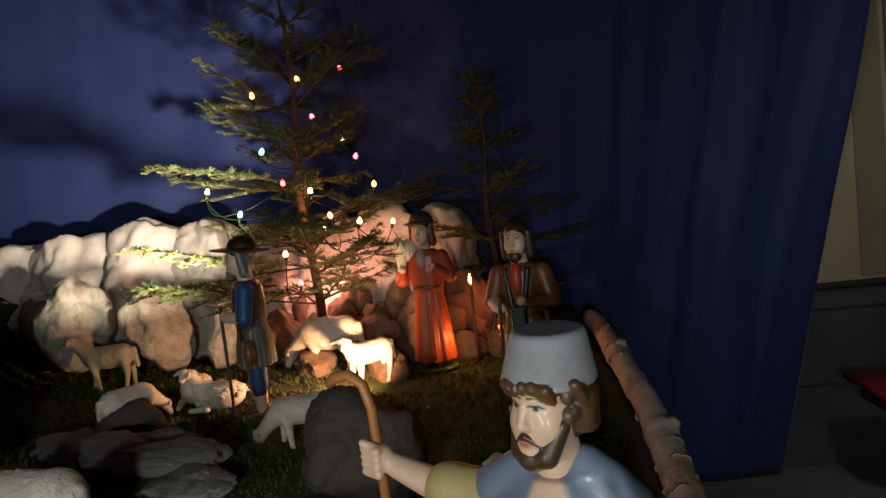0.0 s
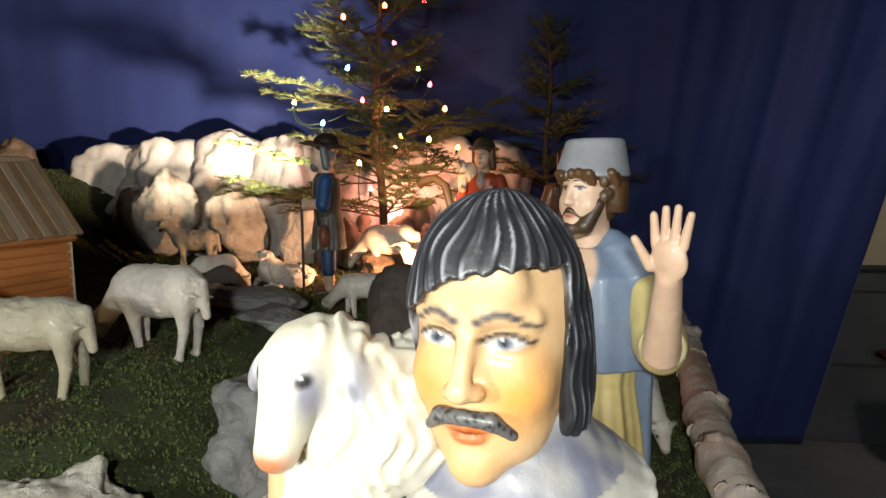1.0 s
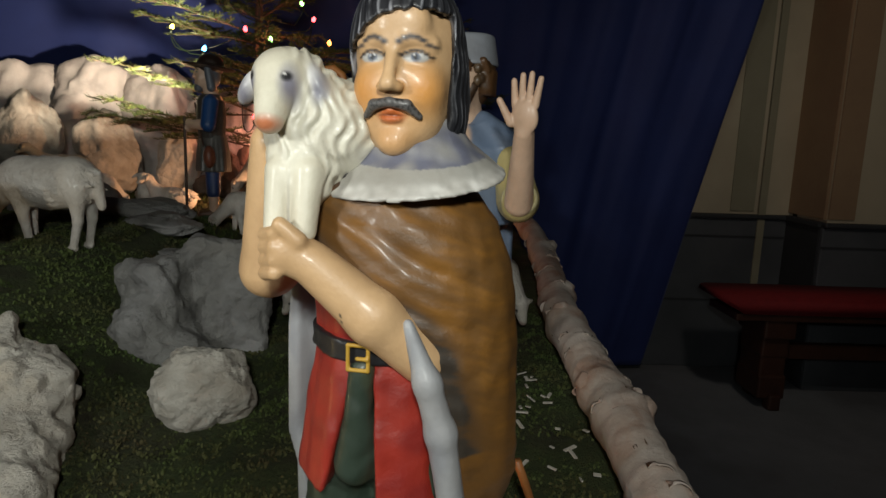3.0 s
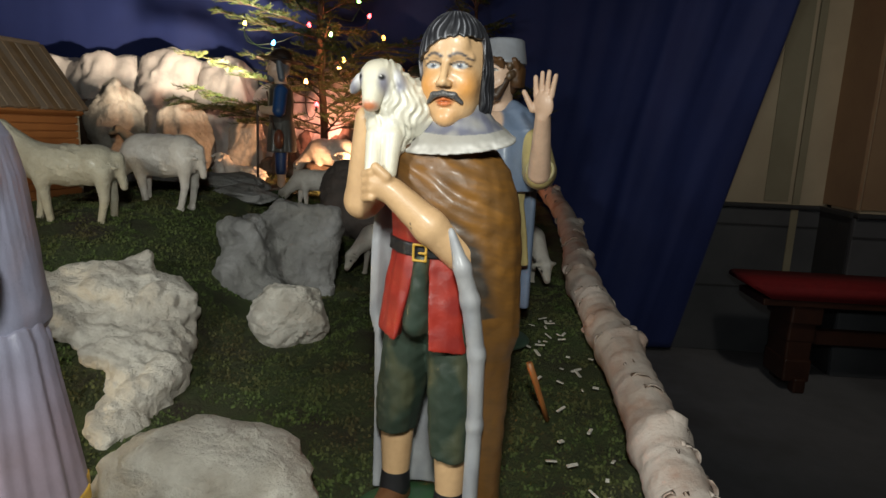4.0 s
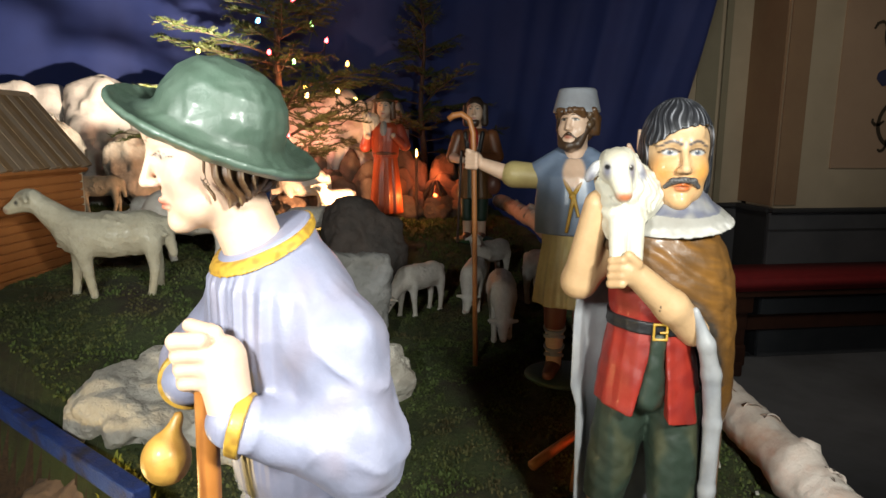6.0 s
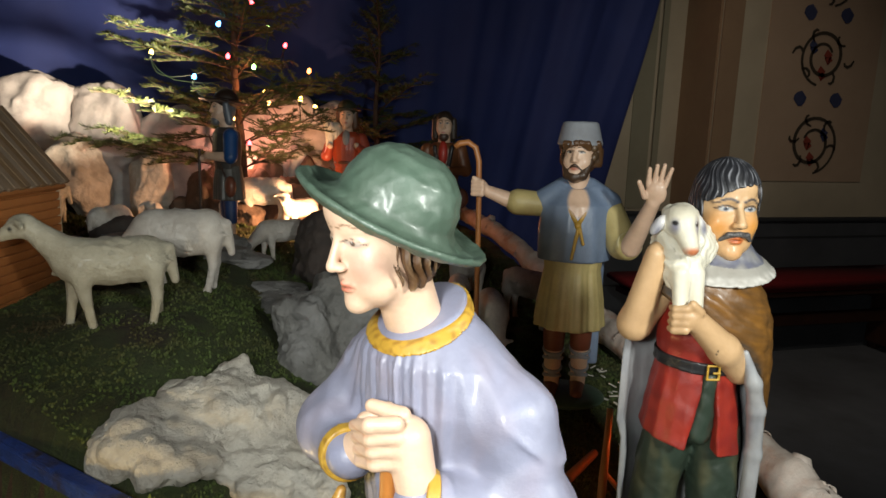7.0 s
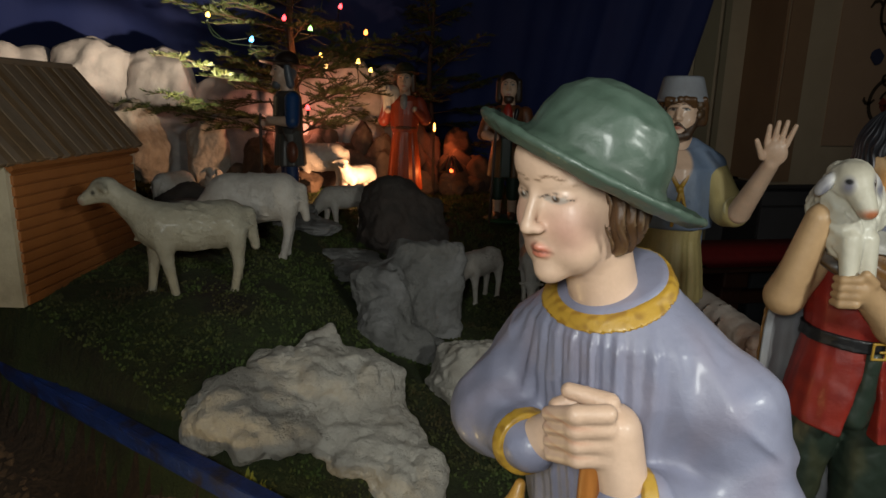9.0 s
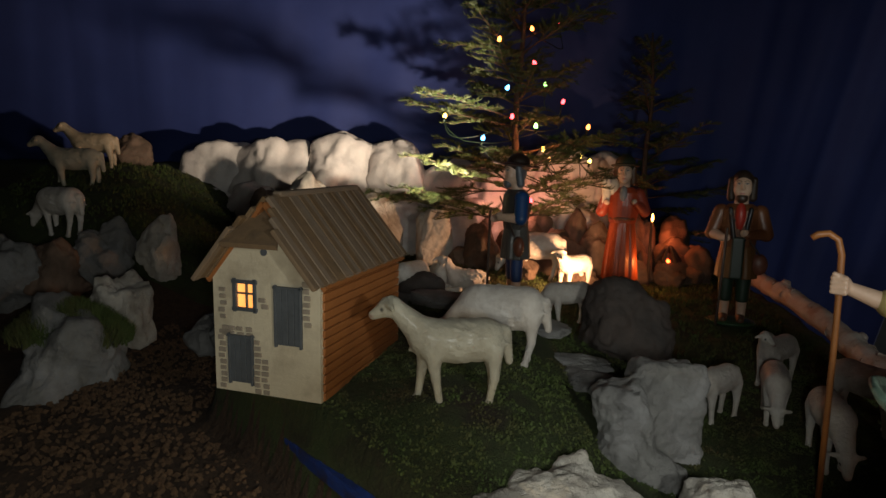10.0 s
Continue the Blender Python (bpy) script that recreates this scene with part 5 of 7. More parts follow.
        for i in range(7):
            u = i / 6
            bow = math.sin(math.pi * u)
            touches.append((P((0.0040 + 0.0128 * u) * q, -0.0240, 0.0086 + 0.0036 * lid * bow - 0.0006 * u), R(0.0015, 0.009, 0.0007 * lash), (0.03, 0.026, 0.026), 0.4))
            touches.append((P((0.0034 + 0.0148 * u) * q, -0.0240, 0.0140 + brow_lift + 0.0030 * math.sin(math.pi * min(1, u * 1.15)) - 0.0016 * u), R(0.0019, 0.010, 0.0011 * brow_thick * (1.15 - 0.6 * u)), brow, 0.45))
        if cheek:
            touches.insert(0, (P(0.0135 * q, -0.0215, -0.0065), R(0.0090, 0.012, 0.0100), cheek, 0.7))
    shapes += [cap(P(-0.0068, -0.0250, -0.0168), P(0, -0.0284, -0.0152), 0.0010 * s, 0.0016 * s, skin, 0.001 * s), cap(P(0.0068, -0.0250, -0.0168), P(0, -0.0284, -0.0152), 0.0010 * s, 0.0016 * s, skin, 0.001 * s),
               ell(P(0, -0.0264, -0.0192), R(0.0052, 0.0030, 0.0019), skin, 0.0010 * s, t)]
    touches += [(P(0, -0.0285, -0.0173), R(0.0066, 0.006, 0.0036), lips, 0.35), (P(0, -0.0290, -0.0172), R(0.0066, 0.006, 0.0005), tuple(v * 0.35 for v in lips), 0.5)]
    return shapes, touches, P, R, t, m, c


def hair_field(m, c, s, lines, amp, bend=0.0):
    """Locks of hair running down from the crown, as a push for worn()."""
    inv = m.transposed()

    def push(x, y, z):
        u = (inv[0][0] * (x - c.x) + inv[0][1] * (y - c.y) + inv[0][2] * (z - c.z)) / s
        v = (inv[1][0] * (x - c.x) + inv[1][1] * (y - c.y) + inv[1][2] * (z - c.z)) / s
        w = (inv[2][0] * (x - c.x) + inv[2][1] * (y - c.y) + inv[2][2] * (z - c.z)) / s
        az = np.arctan2(u, -(v - 0.006))
        q = lines * az + bend * np.sin(w * 260 + 3 * az) + 1.2 * np.sin(w * 120 + 5 * az)
        return amp * (np.sin(q) + 0.5 * np.sin(2.3 * q + w * 200))
    return push


# light streaks ride the raised locks; shade in the grooves is painted in dark
def lock_shade_paint(push, amp, light, dark):
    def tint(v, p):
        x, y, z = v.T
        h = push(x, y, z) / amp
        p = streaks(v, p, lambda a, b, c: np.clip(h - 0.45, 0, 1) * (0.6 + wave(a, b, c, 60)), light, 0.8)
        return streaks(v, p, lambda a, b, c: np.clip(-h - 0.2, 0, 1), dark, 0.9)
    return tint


def woolly(x, y, z):
    q = 900 * x + 500 * y + 2.5 * np.sin(300 * z + 120 * x) + 1.5 * np.sin(210 * y)
    return 0.0008 * np.sin(q) * (0.6 + 0.4 * np.sin(260 * z + 3 * np.sin(180 * x))) + 0.0005 * np.sin(430 * z + 2.4 * np.sin(350 * x) + 2 * np.sin(310 * y))


def lamb_bearer():
    """Moustached shepherd in a brown cloak, a lamb held on his shoulder."""
    CLOAK, LINING, HEM = (0.17, 0.080, 0.020), (0.36, 0.37, 0.39), (0.045, 0.040, 0.034)
    hc, s = (0.0065, -0.001, 0.3555), 0.93
    shapes, touches, P, R, t, m, c = head_shape(hc, s, SKIN, -1, 2, lips=(0.60, 0.15, 0.035), eye=(0.10, 0.13, 0.19), brow=(0.06, 0.06, 0.07), cheek=(0.66, 0.30, 0.07), full=1.1, lid=0.68, socket=0.7, white=(0.46, 0.46, 0.45), broad=1.12, iris=0.9)
    touches.insert(0, (P(0, -0.03, -0.026), R(0.012, 0.012, 0.008), (0.70, 0.40, 0.18), 0.6))
    head = shapes + [cap((0.006, 0.004, 0.298), (0.006, -0.001, 0.338), 0.0195, 0.0170, SKIN, 0.005)]
    # straight dark hair to the jaw, combed from a side parting
    locks = hair_field(m, c, s, 37, 0.00024, 1.6)
    shell = grown([ell(P(0, 0.0010, 0.0140), R(0.0270, 0.0335, 0.0345), IRON, 0.004, t), ell(P(-0.0200, 0.006, -0.006), R(0.0075, 0.0150, 0.0220), IRON, 0.006, t), ell(P(0.0210, 0.006, -0.010), R(0.0080, 0.0155, 0.0260), IRON, 0.006, t),
                   ell(P(0, 0.020, -0.010), R(0.022, 0.012, 0.026), IRON, 0.006, t)], IRON)

    def open_face(x, y, z):
        u, v, w = (x - c.x) / s, (y - c.y) / s, (z - c.z) / s
        line = np.interp(u, [-0.022, -0.016, -0.010, -0.003, 0.006, 0.016, 0.022], [0.0125, 0.0170, 0.0215, 0.0246, 0.0264, 0.0274, 0.0270]) + 0.0005 * np.sin(u * 900)
        return np.maximum(np.maximum(np.abs(u) - 0.0208 - 0.6 * np.maximum(0, -v - 0.006), v + 0.0020 + 0.16 * np.maximum(w, -0.02)), w - line)
    head.append(worn(cut(shell, open_face, 0.0016), locks))
    LIPC = (0.110, 0.105, 0.105)
    for q in (-1, 1):
        head += [cap(P(0.0008 * q, -0.0310, -0.0118), P(0.0076 * q, -0.0285, -0.0130), 0.0022 * s, 0.0025 * s, LIPC, 0.0012), cap(P(0.0076 * q, -0.0285, -0.0130), P(0.0124 * q, -0.0246, -0.0178), 0.0024 * s, 0.0016 * s, LIPC, 0.0012)]
    # broad pale collar, lower in front, with a worn white rim
    base = robe((0.009, 0.003), [(0.310, 0.0425, 0.0375), (0.316, 0.0375, 0.0340), (0.324, 0.0275, 0.0270), (0.334, 0.0205, 0.0205), (0.338, 0.0190, 0.0190)], (0.38, 0.37, 0.34))
    drop = (lambda f: (lambda x, y, z: f(x, y, z - 0.20 * y - 0.06 * (x - 0.009))))(base[0])
    collar = worn((drop, base[1] - 0.012, base[2] + 0.012, base[3], 0.002), lambda x, y, z: 0.0004 * wave(x, y, z, 90) + 0.0010 * np.exp(-((z - 0.20 * y - 0.06 * (x - 0.009) - 0.3115) / 0.0016) ** 2))

    def collar_tint(v, p):
        rim = lambda x, y, z: np.exp(-((z - 0.20 * y - 0.06 * (x - 0.009) - 0.3125) / 0.0030) ** 2)
        p = streaks(v, p, lambda x, y, z: rim(x, y, z) * (0.75 + 0.5 * wave(x, y, z, 120)), (0.72, 0.71, 0.68), 0.9)
        # dark blue shading towards the neck, put into the collar's colour
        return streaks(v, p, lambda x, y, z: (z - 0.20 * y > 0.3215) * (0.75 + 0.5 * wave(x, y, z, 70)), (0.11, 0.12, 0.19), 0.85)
    top = carve_apart(head, 0.00085, touches, (), [(LIPC, 0.0006), (IRON, 0.0006)], {IRON: lock_shade_paint(locks, 0.00024, (0.32, 0.33, 0.37), (0.012, 0.012, 0.015)), LIPC: lambda v, p: streaks(v, p, lambda x, y, z: wave(x, y, z, 420) * 2, (0.006, 0.006, 0.006), 0.9)}, (SKIN,))
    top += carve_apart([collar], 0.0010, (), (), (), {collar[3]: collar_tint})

    # lamb: woolly body over the shoulder, smooth face and legs
    W, F, E = (0.76, 0.74, 0.63), (0.78, 0.75, 0.62), (0.60, 0.60, 0.62)
    wool = worn(grown([cap((-0.037, -0.021, 0.346), (-0.0335, -0.026, 0.310), 0.0165, 0.0135, W, 0.006), ell((-0.026, -0.006, 0.331), (0.0235, 0.0290, 0.0235), W, 0.008), ell((-0.039, -0.024, 0.358), (0.0125, 0.0125, 0.0075), W, 0.004), ell((-0.014, 0.010, 0.337), (0.020, 0.020, 0.019), W, 0.008)], W), woolly)
    lamb = [wool, grown([ell((-0.0400, -0.0300, 0.3525), (0.0122, 0.0128, 0.0122), F, 0.004), cap((-0.0400, -0.0350, 0.3500), (-0.0380, -0.0465, 0.3350), 0.0094, 0.0060, F, 0.004)], F, 0.002),
            cap((-0.0385, -0.0350, 0.314), (-0.0388, -0.0405, 0.289), 0.0070, 0.0052, F, 0.003), cap((-0.0270, -0.0345, 0.314), (-0.0265, -0.0400, 0.290), 0.0070, 0.0052, F, 0.003),
            ell((-0.0560, -0.0270, 0.3490), (0.0040, 0.0050, 0.0088), E, 0.0015, (0, 32, 0)), ell((-0.0250, -0.0285, 0.3510), (0.0036, 0.0050, 0.0092), E, 0.0015, (0, -30, 0))]
    lt = [((-0.0480, -0.0385, 0.3500), (0.0028, 0.006, 0.0052), (0.30, 0.30, 0.38), 0.5), ((-0.0325, -0.0395, 0.3480), (0.0034, 0.006, 0.0078), (0.30, 0.30, 0.38), 0.5),
          # dark eyes, one with a white glint painted in
          ((-0.0484, -0.0395, 0.3525), (0.0018, 0.006, 0.0018), INK, 0.3), ((-0.0330, -0.0400, 0.3520), (0.0020, 0.006, 0.0020), INK, 0.3), ((-0.0335, -0.0405, 0.3530), (0.0006, 0.006, 0.0006), (0.8, 0.8, 0.8), 0.3),
          # among these, a thin grey line painted in the crease between the forelegs
          ((-0.0378, -0.0510, 0.3330), (0.0058, 0.008, 0.0032), (0.62, 0.22, 0.10), 0.5), ((-0.0328, -0.041, 0.289), (0.0006, 0.01, 0.02), (0.45, 0.43, 0.38), 0.6), ((-0.0575, -0.030, 0.345), (0.003, 0.006, 0.006), (0.22, 0.22, 0.27), 0.6), ((-0.0232, -0.031, 0.347), (0.0026, 0.006, 0.006), (0.22, 0.22, 0.27), 0.6)]
    top.append(carve(lamb, 0.00085, lt))

    # legs, shoes, base
    body = [ell((0.0, 0.0, 0.008), (0.064, 0.052, 0.011), MOSSY, 0.004)]
    for fx, fy, lift in ((-0.031, 0.004, 0.0), (0.019, -0.012, -0.006)):
        body += [cap((fx, fy + 0.004, 0.024), (fx - 0.004, fy - 0.026, 0.017), 0.0125, 0.0095, (0.13, 0.055, 0.022), 0.003), cap((fx, fy + 0.002, 0.030), (fx, fy + 0.003, 0.041), 0.0128, 0.0118, INK, 0.001),
                 cap((fx, fy + 0.003, 0.040), (fx, fy + 0.004, 0.092 + lift), 0.0110, 0.0145, SKIN, 0.001)]
    creases = lambda x, y, z: 0.0011 * wave(x, y, z * 0.6, 34, 1.0) + 0.0005 * wave(x, y, z, 80)
    trouser = grown([robe((-0.031, 0.004), [(0.084, 0.0165, 0.0180), (0.10, 0.0180, 0.0195), (0.14, 0.0200, 0.0220), (0.185, 0.0200, 0.0230)], PINE, 0, 0, 0, 0.003, (0.13, -0.02)),
                     robe((0.019, -0.010), [(0.076, 0.0170, 0.0180), (0.10, 0.0185, 0.0195), (0.14, 0.0205, 0.0225), (0.185, 0.0205, 0.0235)], PINE, 0, 0, 0, 0.003, (-0.03, 0.06)),
                     ell((-0.004, 0.0, 0.192), (0.034, 0.027, 0.030), PINE, 0.006), cap((-0.0085, -0.0275, 0.180), (-0.0045, -0.0290, 0.228), 0.0085, 0.0060, PINE, 0.008)], PINE)
    body.append(worn(trouser, creases))
    # red tunic, its skirt open in front over the trousers
    tunic = robe((-0.003, 0.0), [(0.166, 0.0410, 0.0385), (0.20, 0.0365, 0.0350), (0.232, 0.0310, 0.0300), (0.262, 0.0340, 0.0300), (0.285, 0.0300, 0.0260)], RED, 7, 0.0007, 0.5, 0.003)
    slope = (lambda f: (lambda x, y, z: f(x, y, z + 0.15 * x)))(tunic[0])
    tunic = (slope, tunic[1] - 0.008, tunic[2] + 0.008, RED, 0.003)

    def gap(x, y, z):
        left = np.interp(z, [0.160, 0.232], [-0.0225, -0.0065])
        right = np.interp(z, [0.160, 0.232], [0.0050, 0.0005])
        return np.maximum(np.maximum(left - x, x - right), np.maximum(y + 0.012, z - 0.231))
    body += [cut(worn(tunic, lambda x, y, z: 0.0007 * wave(x, y, z, 40, 2.0)), gap, 0.002), band(tunic, (0, 0, 0.2355), (0.06, 0, 1), 0.0048, INK, 0.0022)]
    bx, by, bz = -0.0045, -0.0345, 0.2350
    for a, b in (((-0.0046, 0, -0.0056), (0.0046, 0, -0.0056)), ((-0.0046, 0, 0.0056), (0.0046, 0, 0.0056)), ((-0.0046, 0, -0.0056), (-0.0046, 0, 0.0056)), ((0.0046, 0, -0.0056), (0.0046, 0, 0.0056)), ((0, -0.001, 0), (0.0046, -0.001, 0))):
        body.append(cap((bx + a[0], by + a[1], bz + a[2]), (bx + b[0], by + b[1], bz + b[2]), 0.0010, 0.0010, GILT, 0.0003))
    # cloak: one wrap, brown outside, grey inside, open in front
    rows = [(0.018, 0.0590, 0.0400), (0.10, 0.0590, 0.0405), (0.155, 0.0600, 0.0415), (0.172, 0.0650, 0.0415), (0.235, 0.0640, 0.0415), (0.270, 0.0600, 0.0405), (0.292, 0.0520, 0.0370), (0.306, 0.0420, 0.0320), (0.318, 0.0270, 0.0240)]
    rows_in = [(z, a - 0.0050, b - 0.0050) for z, a, b in rows]
    edge = lambda z: np.interp(z, [0.0, 0.07, 0.165, 0.205, 0.240, 0.254, 0.281, 0.300], [0.0360, 0.0375, 0.0390, 0.0330, 0.0240, 0.0130, -0.0290, -0.0520])

    def front(x, y, z):
        return np.maximum(y - 0.014, (x - edge(z)) * 0.75)

    def drape(x, y, z):
        high = np.clip((z - 0.185) / 0.035, 0, 1) * np.clip((0.312 - z) / 0.02, 0, 1)
        q = (z + 0.42 * x + 3.2 * np.maximum(x - 0.02, 0) ** 2 + 0.004 * np.sin(x * 70)) / 0.0230
        diag = 0.0011 * (1 + np.sin(2 * math.pi * q + 1.5 * np.sin(40 * x))) * (0.6 + 0.4 * np.sin(55 * x + 90 * z)) + 0.0004 * np.sin(4.4 * math.pi * q + 30 * x)
        az = np.arctan2(x, -y)
        return high * diag * np.clip((x + 0.045) / 0.03, 0, 1) * np.clip((0.056 - x) / 0.024, 0, 1) * (y < 0.02) + (1 - high) * 0.0008 * np.sin(9 * az + 0.8 * np.sin(30 * z)) + 0.0004 * wave(x, y, z, 60)
    outer = cut(worn(robe((-0.003, 0.006), rows, CLOAK, k=0.002, hollow=0.0062), drape), lambda x, y, z: np.maximum(y - np.where(x < 0, 0.030, 0.014), (x - edge(z)) * 0.75), 0.0016)
    inner = cut(robe((-0.003, 0.006), rows_in, LINING, 9, 0.0004, 1.0, 0.002, hollow=0.0040), front, 0.0016)
    body += [outer, inner]
    # the lining turned out along the open edge
    strip = [(0.0180, -0.0365, 0.2525), (0.0270, -0.0370, 0.228), (0.0330, -0.0345, 0.205), (0.0385, -0.0290, 0.165), (0.0395, -0.0265, 0.110), (0.0385, -0.0265, 0.024)]
    for a, b, r0, r1 in zip(strip[:-1], strip[1:], (0.0026, 0.0058, 0.0066, 0.0062, 0.0058), (0.0058, 0.0066, 0.0062, 0.0058, 0.0056)):
        body.append(cap(a, b, r0, r1, LINING, 0.004))
    # bare arms
    body += [cap((-0.038, 0.006, 0.292), (-0.0585, -0.004, 0.266), 0.0155, 0.0138, SKIN, 0.006), cap((-0.0600, -0.007, 0.2645), (-0.0505, -0.019, 0.325), 0.0126, 0.0096, SKIN, 0.005),
             cap((0.0220, -0.0210, 0.234), (0.0020, -0.0335, 0.2540), 0.0128, 0.0120, SKIN, 0.004), cap((0.0020, -0.0335, 0.2540), (-0.0230, -0.0400, 0.2765), 0.0122, 0.0094, SKIN, 0.004), ell((-0.0320, -0.0420, 0.2815), (0.0100, 0.0092, 0.0105), SKIN, 0.004)]
    for k in range(4):
        body += [cap((-0.0360, -0.0475, 0.2895 - 0.0055 * k), (-0.0425, -0.0425, 0.2880 - 0.0055 * k), 0.0033, 0.0031, SKIN, 0.0009), cap((-0.0425, -0.0425, 0.2880 - 0.0055 * k), (-0.0420, -0.0340, 0.2870 - 0.0055 * k), 0.0031, 0.0026, SKIN, 0.0009)]
    body += [cap((-0.0260, -0.0470, 0.2870), (-0.0330, -0.0490, 0.2935), 0.0038, 0.0032, SKIN, 0.002), ell((-0.046, -0.018, 0.326), (0.010, 0.009, 0.011), SKIN, 0.003)]
    dots = [((-0.0085, -0.047, 0.2565), (0.0005, 0.01, 0.0010), INK, 0.3), ((-0.0083, -0.047, 0.2535), (0.0006, 0.01, 0.0009), INK, 0.3)]

    def cloak_tint(v, p):
        flow = lambda x, y, z: wave(x * 0.5, y * 0.5, z + 0.34 * x, 60, 1.0) + 0.6 * wave(x * 0.4, y, (z + 0.34 * x) * 3, 90, 2.0)
        p = streaks(v, p, lambda x, y, z: flow(x, y, z) * 1.2 * np.clip((z - 0.15) / 0.08, 0, 1), (0.29, 0.130, 0.022), 0.55)
        p = streaks(v, p, lambda x, y, z: (-flow(x, y, z) - 0.15) * 1.2, (0.095, 0.052, 0.020), 0.5)
        p = streaks(v, p, lambda x, y, z: np.exp(-((x - edge(z) - 0.007) / 0.0065) ** 2) * (y < 0.01) * (z > 0.19) * (0.9 + 0.7 * flow(x, y, z)), HEM, 0.95)
        # shadow under the collar, painted onto the top of the cloak
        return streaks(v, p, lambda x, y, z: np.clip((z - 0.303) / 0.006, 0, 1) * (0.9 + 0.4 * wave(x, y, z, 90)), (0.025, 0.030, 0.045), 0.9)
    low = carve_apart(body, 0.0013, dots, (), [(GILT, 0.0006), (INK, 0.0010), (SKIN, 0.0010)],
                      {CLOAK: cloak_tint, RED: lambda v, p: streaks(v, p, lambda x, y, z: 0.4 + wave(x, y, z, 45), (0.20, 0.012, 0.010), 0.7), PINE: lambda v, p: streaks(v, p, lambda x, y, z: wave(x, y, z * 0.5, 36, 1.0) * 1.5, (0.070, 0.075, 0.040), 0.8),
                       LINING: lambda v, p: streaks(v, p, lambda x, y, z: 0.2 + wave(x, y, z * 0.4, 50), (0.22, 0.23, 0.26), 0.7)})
    place_figure("shepherd_statue", top + low, 0.012, 0.004, -12, "painted shepherd figure in a brown cloak carrying a lamb", z=ground_at(0.012, 0.004) - 0.001)


lamb_bearer()


def praying_boy():
    """Boy in a lilac tunic and green hat, fists folded on a stick."""
    hc, s = (-0.0225, -0.0112, 0.3650), 0.81
    shapes, touches, P, R, t, m, c = head_shape(hc, s, PALE, -3, 13, lips=(0.60, 0.20, 0.13), eye=(0.16, 0.09, 0.05), brow=(0.26, 0.15, 0.09), cheek=(0.76, 0.46, 0.36), lid=0.55, full=1.22, socket=0.0, white=(0.50, 0.42, 0.36), brow_thick=0.40, brow_lift=0.0022, lash=0.45, broad=1.13, iris=0.85, ridge=0.35)
    tip = (-21, 14, -16)
    up = Euler([radians(q) for q in tip]).to_matrix() @ Vector((0, 0, 1))
    crown = Vector((-0.0195, -0.0050, 0.3785))
    above = lambda x, y, z: -0.0025 - (up.x * (x - crown.x) + up.y * (y - crown.y) + up.z * (z - crown.z))
    shapes[0] = cut(shapes[0], above, 0.001)
    head = shapes + [cap((-0.018, 0.016, 0.300), (-0.0200, -0.001, 0.350), 0.0148, 0.0138, PALE, 0.006), ell((-0.0185, 0.017, 0.3140), (0.0195, 0.0195, 0.0080), PALE, 0.006, (16, 0, 0))]
    locks = hair_field(m, c, s, 26, 0.0011, 1.6)
    shell = grown([ell(P(0, 0.007, 0.010), R(0.0270, 0.0280, 0.0300), HAIR, 0.004, t), ell(P(-0.022, 0.005, -0.008), R(0.0085, 0.0160, 0.0175), HAIR, 0.006, t), ell(P(0.022, 0.005, -0.008), R(0.0085, 0.0160, 0.0175), HAIR, 0.006, t), ell(P(0, 0.022, -0.006), R(0.026, 0.015, 0.020), HAIR, 0.006, t)], HAIR)
    inv = m.transposed()

    def open_face(x, y, z):
        u, v, w = ((inv[i][0] * (x - c.x) + inv[i][1] * (y - c.y) + inv[i][2] * (z - c.z)) / s for i in range(3))
        return np.maximum(np.maximum(np.abs(u) - 0.0262, v + 0.0042 + 0.22 * np.maximum(w, -0.02)), w - 0.0300)
    head.append(cut(worn(cut(shell, open_face, 0.0016), locks), above, 0.001))
    # felt hat tipped back and towards one side
    brim = lathe(crown, [(0.0, 0.0290), (0.009, 0.0282), (0.0165, 0.0250), (0.0225, 0.0190), (0.0258, 0.0105), (0.0268, 0.0020), (0.0300, -0.0018), (0.0350, -0.0042), (0.0410, -0.0038), (0.0450, -0.0012)], 0.0016, SAGE, tip, 0.0008, 1.03)
    hat = [worn(brim, lambda x, y, z: 0.0004 * wave(x, y, z, 40) + 0.0003 * wave(x, y, z, 110)), ring(crown + up * 0.002, 0.0278, 0.0006, (0.030, 0.052, 0.036), tip, 0.0006, 1.03)]
    # blouse: raglan shoulders, pleats falling from the neckline
    torso = grown([robe((-0.0185, 0.0300), [(0.196, 0.0365, 0.0300), (0.203, 0.0415, 0.0340), (0.215, 0.0435, 0.0345), (0.250, 0.0450, 0.0345), (0.288, 0.0460, 0.0345), (0.309, 0.0385, 0.0315), (0.318, 0.0295, 0.0270), (0.325, 0.0225, 0.0220), (0.340, 0.0185, 0.0185)], LILAC, k=0.004, lean=(0, -0.10)),
                   cap((-0.001, 0.022, 0.308), (0.030, 0.026, 0.286), 0.0165, 0.0185, LILAC, 0.014), cap((-0.037, 0.020, 0.308), (-0.055, 0.018, 0.288), 0.0180, 0.0190, LILAC, 0.014)], LILAC)
    torso = cut(torso, lambda x, y, z: 0.0036 + 0.42 * (y + 0.0085) - 0.91 * (z - 0.3165), 0.0012)

